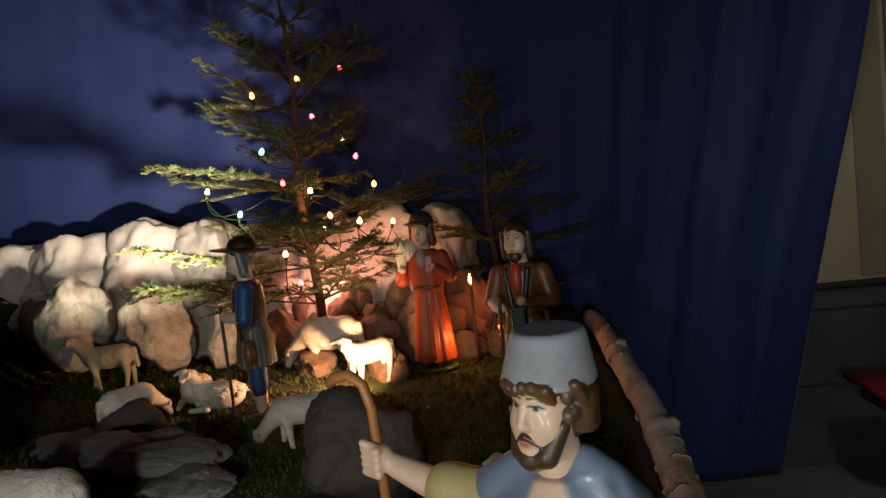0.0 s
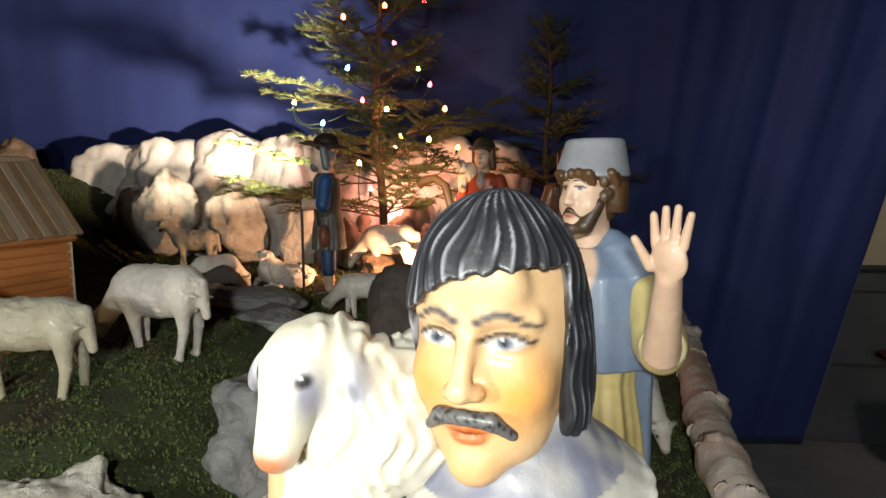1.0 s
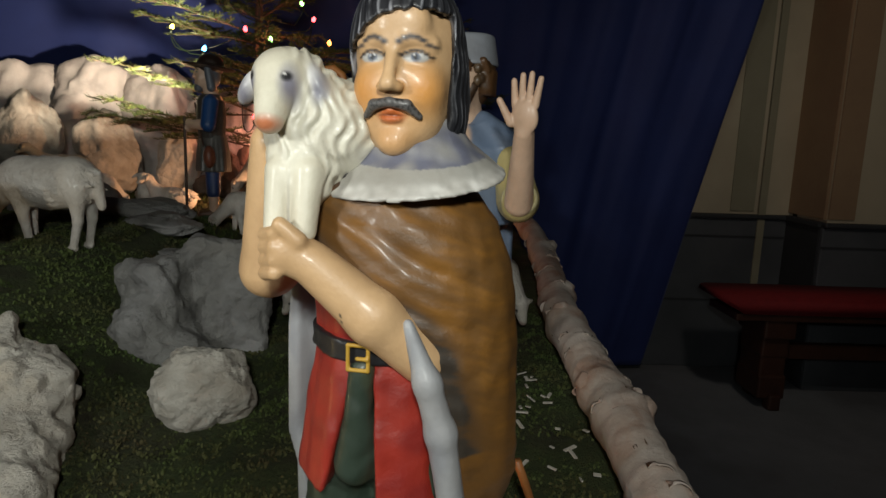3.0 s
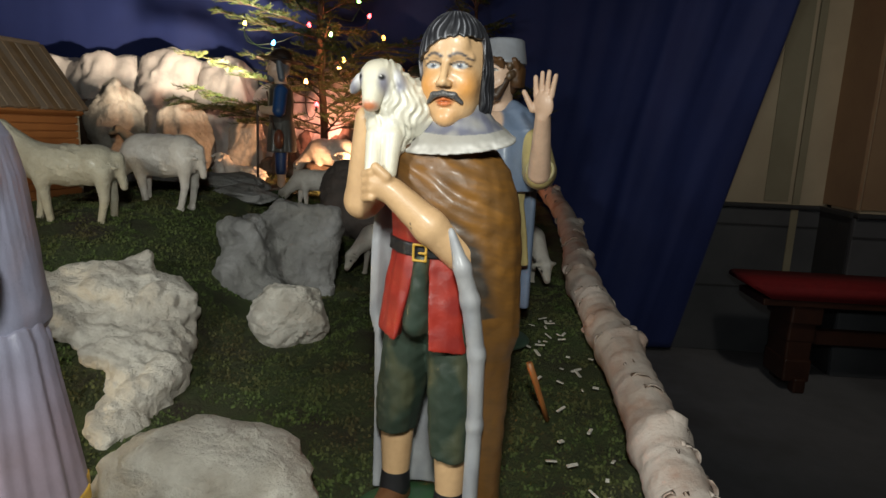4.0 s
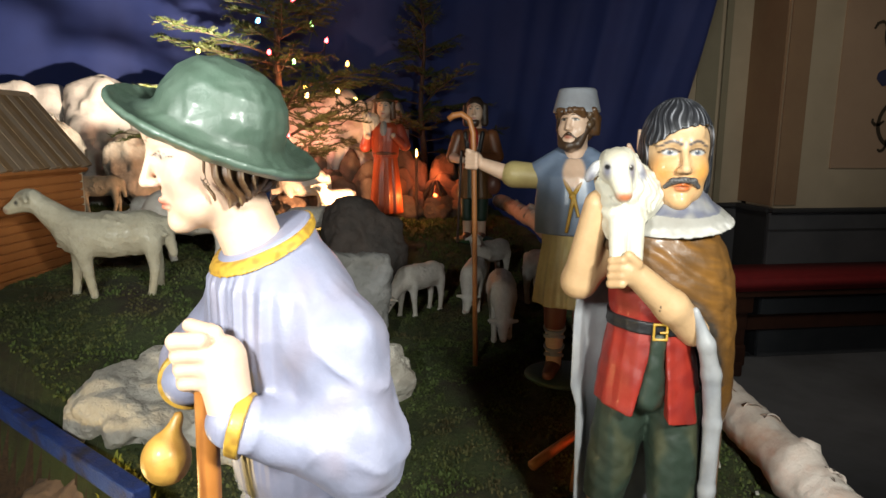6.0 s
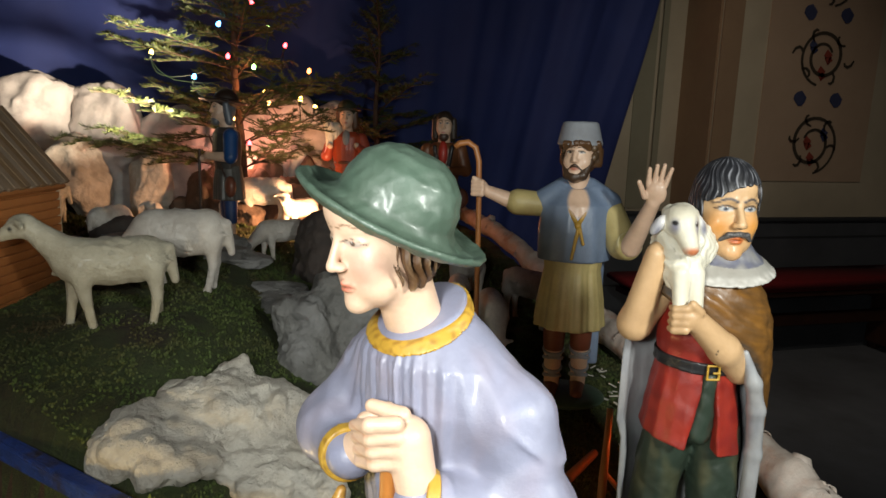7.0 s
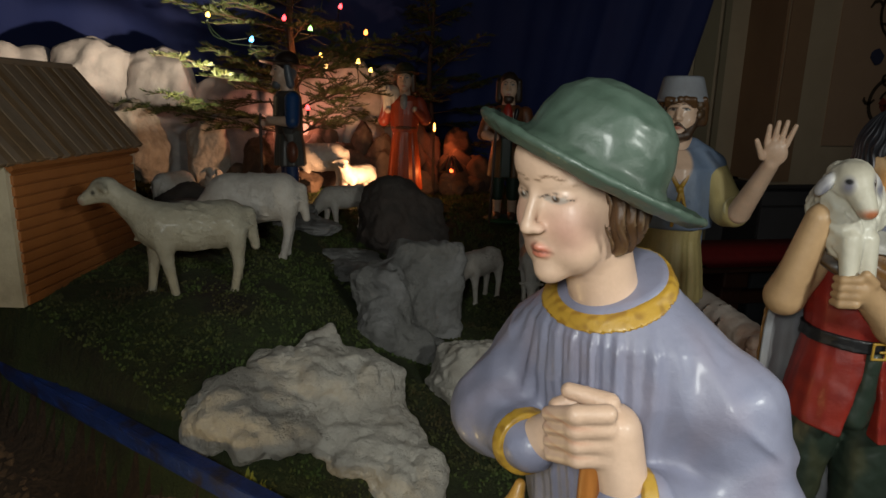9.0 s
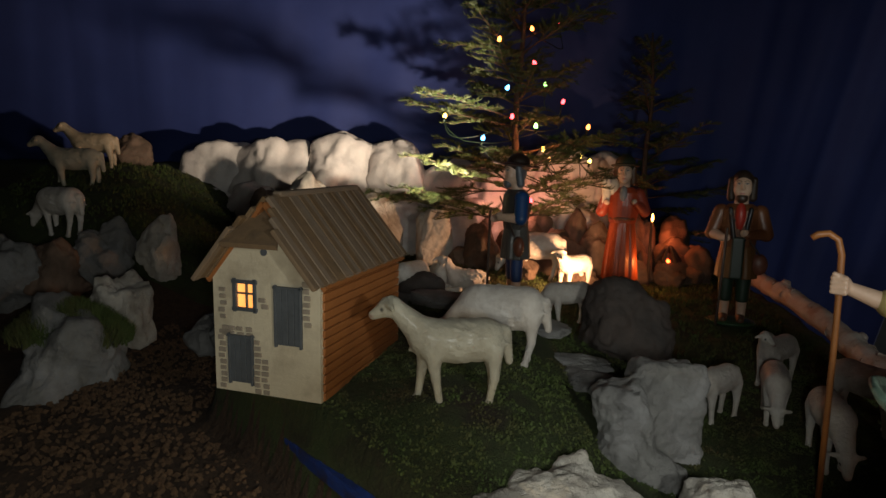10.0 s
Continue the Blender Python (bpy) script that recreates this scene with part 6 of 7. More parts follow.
    def pleats(x, y, z):
        az = np.arctan2(x + 0.0185, -(y - 0.020))
        fall = np.clip((0.318 - z) / 0.012, 0, 1) * np.clip((z - 0.200) / 0.03, 0.25, 1)
        near = np.clip(1.25 - np.abs(az) * 0.55, 0.15, 1)
        fade = 0.45 + 0.55 * np.clip((z - 0.24) / 0.05, 0, 1)
        q = 19 * az + 1.6 * np.sin(3 * az + 20 * z)
        return fall * near * fade * (0.0020 * (1 - np.abs(np.sin(0.5 * q))) ** 1.5 + 0.0008 * np.sin(2.1 * q + 60 * z)) + 0.0010 * wave(x, y, z, 26, 0.7) * np.clip((0.26 - z) / 0.04, 0, 1)
    blouse = worn(torso, pleats)
    tilt = (0, -0.42, 0.91)
    body = [blouse, band(torso, (0.0, -0.0085, 0.3165), tilt, 0.0022, GILT, 0.0014)]
    L = [Vector(p) for p in ((0.031, 0.026, 0.285), (0.0455, 0.026, 0.2420), (0.0165, -0.0160, 0.2545))]
    A = [Vector(p) for p in ((-0.054, 0.016, 0.287), (-0.0640, -0.0080, 0.2570), (-0.0290, -0.0235, 0.2610))]

    def rumple(x, y, z):
        crease = 1 - np.abs(np.sin(105 * (z + 0.75 * x - 0.5 * y) + 2.2 * np.sin(55 * x + 45 * y + 30 * z)))
        return 0.0024 * (crease ** 2 - 0.35) * np.clip(0.55 + wave(x, y, z, 22, 1.1), 0, 1) + 0.0008 * wave(x, y, z, 45, 0.3)
    sleeves = grown([cap(L[0], L[1], 0.0200, 0.0190, LILAC, 0.010), cap(L[1], L[2], 0.0186, 0.0120, LILAC, 0.010)], LILAC, 0.008)
    sleeves_r = grown([cap(A[0], A[1], 0.0205, 0.0190, LILAC, 0.010), cap(A[1], A[2], 0.0186, 0.0118, LILAC, 0.010)], LILAC, 0.008)
    body += [worn(sleeves, rumple), worn(sleeves_r, rumple)]
    for arm, shape in ((L, sleeves), (A, sleeves_r)):
        d = (arm[2] - arm[1]).normalized()
        body += [band(cap(arm[1], arm[2] + d * 0.004, 0.0186, 0.0118, LILAC), arm[2] - d * 0.0010, d, 0.0030, GILT, 0.0016), cap(arm[2] + d * 0.001, arm[2] + d * 0.0030, 0.0118, 0.0108, LILAC, 0.001)]
    wristL, wristA = L[2] + (L[2] - L[1]).normalized() * 0.002 + Vector((0.003, -0.002, 0)), A[2] + (A[2] - A[1]).normalized() * 0.004
    skin = [cap(wristL, (0.0110, -0.0210, 0.2815), 0.0092, 0.0108, PALE, 0.003), cap(wristA, (-0.0050, -0.0220, 0.2760), 0.0092, 0.0102, PALE, 0.003), ell((0.003, -0.023, 0.2785), (0.0110, 0.0140, 0.0125), PALE, 0.004)]
    for k in range(4):
        z = 0.2915 - 0.0062 * k
        skin += [cap((0.0140, -0.0300 + 0.001 * k, z + 0.0010), (0.0060, -0.0378 + 0.001 * k, z), 0.0038, 0.0036, PALE, 0.0014), cap((0.0060, -0.0378 + 0.001 * k, z), (-0.0080, -0.0355 + 0.001 * k, z - 0.0058), 0.0035, 0.0028, PALE, 0.0014),
                 cap((-0.0085, -0.0300, z - 0.0050), (-0.0020, -0.0210, z), 0.0034, 0.0032, PALE, 0.0014)]
    skin.append(cap((0.0100, -0.0230, 0.2930), (-0.0040, -0.0290, 0.2945), 0.0040, 0.0032, PALE, 0.001))
    # thin darker lines painted in the creases between the fingers
    finger_creases = [((0.002, -0.042, 0.2875 - 0.0062 * k), (0.012, 0.008, 0.0007), (0.62, 0.33, 0.22), 0.7) for k in range(3)]
    top = carve_apart(head + hat, 0.00085, touches, ((SAGE, (0.030, 0.052, 0.036)),), (), {HAIR: lock_shade_paint(locks, 0.0011, (0.28, 0.19, 0.11), (0.045, 0.022, 0.010)), SAGE: lambda v, p: streaks(v, p, lambda x, y, z: 0.2 + wave(x, y, z, 50), (0.095, 0.140, 0.110), 0.5)}, (PALE,))
    mid = carve_apart(body, 0.0011, (), (), [(GILT, 0.0008)], {LILAC: lambda v, p: streaks(v, p, lambda x, y, z: 0.1 + wave(x, y, z * 0.6, 38, 0.5), (0.30, 0.27, 0.34), 0.55), GILT: lambda v, p: streaks(v, p, lambda x, y, z: wave(x, y, z, 150) * 1.4, (0.26, 0.13, 0.02), 0.7)})
    mid += carve_apart(skin, 0.0009, finger_creases)
    mid[-1] = (mid[-1][0] + V3((-0.003, 0.002, 0)), *mid[-1][1:])
    # gathered skirt, lilac at the waist turning mauve, with a gilt hem
    MAUVE = (0.29, 0.235, 0.29)
    rows = [(0.096, 0.0490, 0.0480), (0.13, 0.0450, 0.0430), (0.17, 0.0400, 0.0370), (0.196, 0.0370, 0.0335), (0.206, 0.0335, 0.0305)]

    def gathers(x, y, z):
        az = np.arctan2(x + 0.006, -(y - 0.0285))
        return (0.0010 + 0.0004 * np.clip((0.20 - z) / 0.10, 0, 1)) * (np.sin(11 * az + 1.2 * np.sin(2 * az) + 6 * z) + 0.5 * np.sin(25 * az + 1.5 * np.sin(3 * az)))
    low = [worn(robe((-0.006, 0.0285), rows, MAUVE, k=0.002), gathers), worn(robe((-0.006, 0.0285), [(0.0920, 0.0498, 0.0488), (0.0985, 0.0494, 0.0484)], GILT, k=0.0006), gathers), ell((0, 0.01, 0.006), (0.058, 0.048, 0.011), MOSSY, 0.004)]
    for fx in (-0.019, 0.019):
        low += [cap((fx, 0.024, 0.020), (fx, 0.024, 0.105), 0.0115, 0.0140, PALE, 0.003), cap((fx, 0.022, 0.018), (fx * 1.1, -0.012, 0.015), 0.0110, 0.0085, (0.13, 0.06, 0.03), 0.003)]
    GOURD = (0.55, 0.30, 0.06)
    low += [ell((-0.0250, -0.0370, 0.2270), (0.0112, 0.0112, 0.0125), GOURD, 0.003), cap((-0.0250, -0.0360, 0.234), (-0.0260, -0.0300, 0.246), 0.0050, 0.0026, GOURD, 0.004),
            cap((0.004, -0.032, 0.006), (0.005, -0.0250, 0.276), 0.0054, 0.0050, (0.46, 0.17, 0.035), 0.0006)]
    foot = carve_apart(low, 0.0015, (), (), [(GILT, 0.0010)], {MAUVE: lambda v, p: streaks(v, p, lambda x, y, z: np.clip((z - 0.14) / 0.06, 0, 1), LILAC, 0.9), (0.46, 0.17, 0.035): lambda v, p: streaks(v, p, lambda x, y, z: wave(x * 2, y * 2, z * 0.15, 130), (0.22, 0.07, 0.018), 0.8), GOURD: lambda v, p: streaks(v, p, lambda x, y, z: wave(x, y, z, 90), (0.36, 0.16, 0.03), 0.7)})
    place_figure("praying_boy_statue", top + mid + foot, -0.257, -0.155, -60, "painted boy figure in lilac tunic praying over a stick", z=0.595)


praying_boy()


def pointing_shepherd():
    """Bearded man in a grey fez and yellow tunic, one hand raised, the other on a crook."""
    shapes, touches, P, R, t = face((0.0, -0.008, 0.343), 0.80, PALE, HAIR, brow=(0.07, 0.04, 0.02), lips=(0.45, 0.14, 0.09), eye=(0.08, 0.06, 0.05), turn=-22, lid=0.7, calm=0.7)
    BEARD = (0.06, 0.033, 0.018)
    head = shapes + [ell(P(0, 0.012, 0.004), R(0.028, 0.024, 0.034), HAIR, 0.003), cap((0, 0.004, 0.275), (0, -0.002, 0.325), 0.0185, 0.0150, PALE, 0.005),
                     ell(P(0, -0.0215, -0.0310), R(0.0125, 0.0105, 0.0105), BEARD, 0.003)]
    for sx in (-1, 1):
        head += [cap(P(0.0205 * sx, -0.010, -0.006), P(0.012 * sx, -0.020, -0.028), 0.0052, 0.0072, BEARD, 0.003), cap(P(0.001 * sx, -0.0295, -0.0122), P(0.0105 * sx, -0.0245, -0.0190), 0.0026, 0.0020, BEARD, 0.001),
                 cap(P(0.0262 * sx, 0.004, 0.020), P(0.0265 * sx, 0.008, -0.006), 0.0066, 0.0080, HAIR, 0.003)]
    for k in range(26):
        a = math.pi * (-0.10 + 1.2 * k / 25)
        head.append(cap(P(0.031 * math.cos(a), -0.004 - 0.026 * math.cos(a) * 0 + 0.0 - 0.020 * (abs(math.cos(a)) < 0.7), 0.024), P(0.033 * math.cos(a), 0.002 - 0.020 * (abs(math.cos(a)) < 0.7), 0.014), 0.0034, 0.0026, HAIR, 0.001))
    for k in range(16):
        a = math.pi * k / 15
        head.append(cap(P(0.031 * math.cos(a), 0.010 + 0.024 * math.sin(a), 0.012), P(0.031 * math.cos(a), 0.011 + 0.025 * math.sin(a), -0.012), 0.0042, 0.0030, HAIR, 0.0015))
    for k in range(48):
        a = -0.5 + (k % 24) / 23 * (math.pi + 1.0)
        z = 0.016 - 0.0155 * (k // 24)
        q = P(0.0285 * math.cos(a), 0.006 + 0.028 * math.sin(a), z + 0.004 * math.sin(k * 2.1))
        head.append(ell(q, (0.0042, 0.0042, 0.0056), (0.055, 0.032, 0.017) if k % 3 else (0.10, 0.06, 0.03), 0.0007))
    for k in range(9):
        a = math.pi * (1.12 + 0.76 * k / 8)
        head.append(ell(P(0.0250 * math.cos(a), 0.002 + 0.0285 * math.sin(a), 0.0225 + 0.002 * math.sin(k * 1.7)), (0.0036, 0.0034, 0.0046), HAIR, 0.0008))
    HATC = (0.30, 0.32, 0.36)
    head += [robe((0, 0.000), [(0.3590, 0.0300, 0.0315), (0.3615, 0.0300, 0.0315), (0.3880, 0.0238, 0.0248), (0.3900, 0.0218, 0.0228)], HATC, 0, 0, 0, 0.001, (0, 0.25))]
    neck = [robe((0, 0.0), [(0.205, 0.049, 0.040), (0.245, 0.050, 0.038), (0.280, 0.046, 0.033), (0.302, 0.022, 0.021)], SLATE, 5, 0.0012, 0.4, 0.003)]
    neck += [cap((0.016 * q, 0.002, 0.302), (0.044 * q, 0.0, 0.283), 0.0150, 0.0165, SLATE, 0.008) for q in (-1, 1)]
    # open neckline with a gilt band running down to its knot
    for sx in (-1, 1):
        neck += strands([(0.022 * sx, 0.006, 0.303), (0.0205 * sx, -0.014, 0.294), (0.012 * sx, -0.029, 0.277), (0.001 * sx, -0.038, 0.257)], [0.0028] * 4, GILT, 0.0006)
    neck += [ell((0, -0.0405, 0.256), (0.0045, 0.004, 0.0045), GILT, 0.001), cap((0.001, -0.041, 0.254), (-0.006, -0.043, 0.212), 0.0026, 0.0022, GILT, 0.0006), cap((0.002, -0.041, 0.254), (0.008, -0.043, 0.232), 0.0024, 0.002, GILT, 0.0006)]
    touches.append(((0, -0.030, 0.288), (0.0140, 0.018, 0.0240), PALE, 0.15))
    YELLOW = (0.52, 0.43, 0.19)
    S1, S2, S3 = (-0.044, 0.0, 0.278), (-0.078, 0.0, 0.280), (-0.126, 0.0, 0.297)
    arms = [cap(S1, S2, 0.0165, 0.0180, YELLOW, 0.005), cap((-0.076, 0, 0.277), (-0.118, 0, 0.292), 0.0125, 0.0085, PALE, 0.003), ell((-0.130, -0.002, 0.298), (0.0100, 0.0095, 0.0110), PALE, 0.003)]
    for k in range(4):
        z = 0.306 - 0.0056 * k
        arms.append(cap((-0.128, -0.010, z), (-0.141, -0.006, z), 0.0036, 0.0032, PALE, 0.0006))
    arms += [cap((-0.128, -0.006, 0.306), (-0.140, -0.008, 0.311), 0.0036, 0.003, PALE, 0.001)]
    T1, T2, T3 = (0.046, 0.0, 0.276), (0.066, -0.030, 0.214), (0.080, -0.094, 0.294)
    arms += [cap(T1, (0.061, -0.020, 0.234), 0.0170, 0.0205, YELLOW, 0.005), cap((0.062, -0.020, 0.229), (0.066, -0.036, 0.230), 0.0190, 0.0175, YELLOW, 0.005), ring((0.0675, -0.040, 0.2345), 0.0150, 0.0024, (0.60, 0.53, 0.30), (58, 0, 8), 0.001),
             cap((0.068, -0.046, 0.232), T3, 0.0135, 0.0085, PALE, 0.003), ell((0.081, -0.100, 0.307), (0.0125, 0.0055, 0.0145), PALE, 0.003, (10, 0, -20))]
    for k in range(4):
        u = (k - 1.5) * 0.0062
        arms.append(cap((0.081 + u * 0.94, -0.1005 - u * 0.34, 0.316), (0.083 + u * 1.25, -0.106 - u * 0.4, 0.342 - 0.004 * abs(k - 1.6)), 0.0034, 0.0025, PALE, 0.0006))
    arms.append(cap((0.069, -0.098, 0.302), (0.060, -0.103, 0.320), 0.0038, 0.0028, PALE, 0.001))
    TUFTS = (HAIR, (0.055, 0.032, 0.017), (0.10, 0.06, 0.03))
    top = carve_apart(head, 0.0012, touches, (TUFTS,))
    low = [robe((0, 0.0), [(0.110, 0.048, 0.043), (0.15, 0.044, 0.039), (0.19, 0.038, 0.033), (0.23, 0.042, 0.034)], YELLOW, 9, 0.0022, 0.3, 0.003), ell((0, 0.0, 0.006), (0.058, 0.050, 0.010), (0.05, 0.10, 0.07), 0.003),
           slab((0.036, 0.026, 0.150), (0.012, 0.006, 0.105), 0.005, SLATE, 0.004)]
    for fx, fy in ((-0.018, 0.0), (0.020, 0.008)):
        low += [cap((fx, fy, 0.080), (fx, fy, 0.135), 0.0145, 0.0175, (0.17, 0.045, 0.02), 0.003), cap((fx, fy, 0.022), (fx, fy, 0.080), 0.0105, 0.0130, PALE, 0.002), cap((fx, fy + 0.004, 0.020), (fx - 0.005, fy - 0.030, 0.015), 0.0110, 0.0085, (0.20, 0.08, 0.05), 0.003)]
        for k in range(4):
            low.append(ring((fx, fy, 0.034 + 0.013 * k), 0.0122 + 0.0006 * k, 0.0017, (0.30, 0.33, 0.38), (18 if k % 2 else -18, 0, 0), 0.0006))
    body = carve_apart(neck + arms + low, 0.0017, touches[-1:], (), [(GILT, 0.0009), (PALE, 0.0012)])
    place_figure("pointing_shepherd_statue", top + body, 0.062, 0.352, -20, "painted shepherd figure in grey cap and yellow tunic, one hand raised")
    # his crook, a bent stick of its own
    pts = [(-0.056, 0.404, 0.640), (-0.059, 0.400, 0.78), (-0.062, 0.398, 0.92), (-0.064, 0.398, 0.975), (-0.069, 0.399, 0.993), (-0.079, 0.402, 1.000), (-0.090, 0.405, 0.998), (-0.096, 0.407, 0.993)]
    v, f = tube_mesh(pts, [0.0036, 0.0037, 0.0038, 0.0039, 0.0040, 0.0042, 0.0045, 0.0040], 10)
    tagged(mesh_object("shepherd_crook", v, f, STICK), "thin brown bent shepherd's crook standing in the moss", "crook")


pointing_shepherd()


def far_figure(name, x, y, turn, label, height, robe_col, chest_col, sleeve_col, hat=None, hat_wide=0.0, hair=HAIR, beard=None, skirt=True, legs=PINE, stick=False, lamb=False, bag=False, extra=(), z=None, forearm=None):
    shapes, touches, P, R, t = face((0.0, -0.008, 0.332), 0.86, PALE, hair, brow=(0.07, 0.04, 0.02), lips=(0.45, 0.12, 0.08))
    head = shapes + [ell(P(0, 0.012, 0.004), R(0.029, 0.025, 0.036), hair, 0.003), cap((0, 0.004, 0.28), (0, -0.004, 0.315), 0.017, 0.015, PALE, 0.004)]
    for sx in (-1, 1):
        head += [cap(P(0.0275 * sx, 0.004, 0.018), P(0.027 * sx, 0.012, -0.030), 0.008, 0.010, hair, 0.003)]
    if not hat:
        head += [ell(P(0, 0.005, 0.017), R(0.0262, 0.0275, 0.0285), hair, 0.003)]
    if beard:
        head += [ell(P(0, -0.020, -0.030), R(0.0155, 0.0125, 0.0145), beard, 0.004)]
    if hat:
        head += [ell((0, -0.002, 0.353), (hat_wide, hat_wide * 1.02, 0.0045), hat, 0.002, (-6, 0, 0)), ell((0, 0.002, 0.357), (0.029, 0.030, 0.027), hat, 0.003)]
    prims = head + [robe((0, 0), [(0.19, 0.036, 0.030), (0.24, 0.045, 0.034), (0.278, 0.045, 0.031), (0.292, 0.025, 0.021)], chest_col, 6, 0.001, 0.4, 0.003),
                    ell((0, 0, 0.006), (0.055, 0.045, 0.010), MOSSY, 0.003)]
    if skirt:
        prims += [robe((0, 0.002), [(0.024, 0.050, 0.046), (0.10, 0.044, 0.040), (0.20, 0.034, 0.030)], robe_col, 10, 0.0030, 0.6, 0.003), ring((0, 0, 0.203), 0.035, 0.003, (0.16, 0.05, 0.02), k=0.001, squash=0.88)]
    else:
        prims += [robe((0, 0.002), [(0.115, 0.046, 0.038), (0.16, 0.042, 0.036), (0.20, 0.036, 0.030)], robe_col, 8, 0.0018, 0.6, 0.003)]
    for fx in (-0.019, 0.019):
        prims += [cap((fx, 0.0, 0.066), (fx, 0, 0.13), 0.0155, 0.018, legs, 0.002), cap((fx, 0.0, 0.022), (fx, 0, 0.068), 0.0105, 0.0125, PALE, 0.002), cap((fx, 0.004, 0.019), (fx, -0.028, 0.015), 0.011, 0.0085, (0.13, 0.06, 0.03), 0.003)]
    if lamb:
        sh, to = lamb_shapes((-0.048, -0.022, 0.288), 0.9)
        prims += sh
        prims += [cap((-0.042, 0.0, 0.272), (-0.058, -0.012, 0.222), 0.017, 0.017, sleeve_col, 0.004), cap((-0.056, -0.014, 0.222), (-0.046, -0.036, 0.246), 0.0125, 0.0095, sleeve_col, 0.003), ell((-0.044, -0.040, 0.250), (0.009, 0.009, 0.009), PALE, 0.002),
                  cap((0.042, 0.0, 0.272), (0.060, -0.010, 0.226), 0.017, 0.017, sleeve_col, 0.004), cap((0.058, -0.012, 0.226), (0.036, -0.040, 0.250), 0.0135, 0.010, sleeve_col, 0.003), ell((0.032, -0.042, 0.253), (0.009, 0.009, 0.009), PALE, 0.002)]
    else:
        prims += [cap((-0.042, 0.0, 0.272), (-0.058, -0.006, 0.220), 0.018, 0.0165, sleeve_col, 0.004), cap((-0.057, -0.008, 0.220), (-0.034, -0.048, 0.214), 0.0135, 0.0095, PALE, 0.003), ell((-0.028, -0.052, 0.215), (0.0105, 0.0095, 0.0095), PALE, 0.002),
                  cap((0.042, 0.0, 0.272), (0.058, -0.006, 0.222), 0.018, 0.0165, sleeve_col, 0.004), cap((0.057, -0.008, 0.222), (0.018, -0.046, 0.222), 0.0135, 0.0095, forearm or sleeve_col, 0.003), ell((0.012, -0.047, 0.226), (0.0105, 0.0095, 0.0095), PALE, 0.002)]
        to = []
    if stick:
        prims.append(cap((-0.034, -0.062, 0.008), (-0.026, -0.060, 0.236), 0.0036, 0.0038, (0.05, 0.03, 0.02), 0.0006))
    if bag:
        prims += [ell((0.048, -0.006, 0.150), (0.020, 0.013, 0.026), (0.20, 0.07, 0.04), 0.002), cap((0.048, -0.018, 0.175), (-0.024, -0.036, 0.272), 0.0026, 0.0026, (0.06, 0.035, 0.025), 0.0006)]
    prims += list(extra)
    place_figure(name, carve_apart(prims, 0.0019, touches + to), x, y, turn, label, scale=height / 0.385, z=z)


far_figure("old_shepherd_statue", -0.450, 1.085, -72, "painted old shepherd figure in a wide black hat and blue sleeves", 0.355, (0.10, 0.095, 0.085), (0.055, 0.05, 0.045), (0.015, 0.07, 0.22), hat=(0.030, 0.017, 0.012), hat_wide=0.060,
           hair=(0.13, 0.15, 0.18), beard=(0.15, 0.16, 0.18), skirt=False, legs=(0.02, 0.05, 0.15), stick=True, bag=True, z=0.742, forearm=PALE)
far_figure("woman_statue", -0.150, 1.395, -12, "painted woman figure in a red dress holding a lamb", 0.375, (0.48, 0.085, 0.022), (0.42, 0.07, 0.025), (0.36, 0.06, 0.03), hat=(0.035, 0.04, 0.02), hat_wide=0.042, hair=(0.10, 0.045, 0.02), lamb=True, z=0.725,
           extra=[ell((0.0, -0.022, 0.27), (0.013, 0.014, 0.026), (0.35, 0.33, 0.32), 0.002)])
far_figure("coat_shepherd_statue", 0.062, 1.10, -18, "painted bearded shepherd figure in a brown coat over a red waistcoat", 0.372, (0.20, 0.095, 0.03), (0.17, 0.065, 0.025), (0.19, 0.07, 0.028), hair=(0.035, 0.022, 0.015), beard=(0.06, 0.032, 0.02), skirt=False, legs=(0.02, 0.05, 0.03), stick=True, bag=True, z=0.708,
           extra=[ell((0.0, -0.026, 0.262), (0.013, 0.014, 0.034), (0.50, 0.04, 0.025), 0.001), slab((0.0, -0.034, 0.165), (0.014, 0.008, 0.05), 0.004, (0.025, 0.045, 0.03), 0.002), cap((-0.022, -0.026, 0.28), (-0.010, -0.036, 0.21), 0.006, 0.005, INK, 0.001), cap((0.022, -0.026, 0.28), (0.012, -0.036, 0.21), 0.006, 0.005, INK, 0.001)])


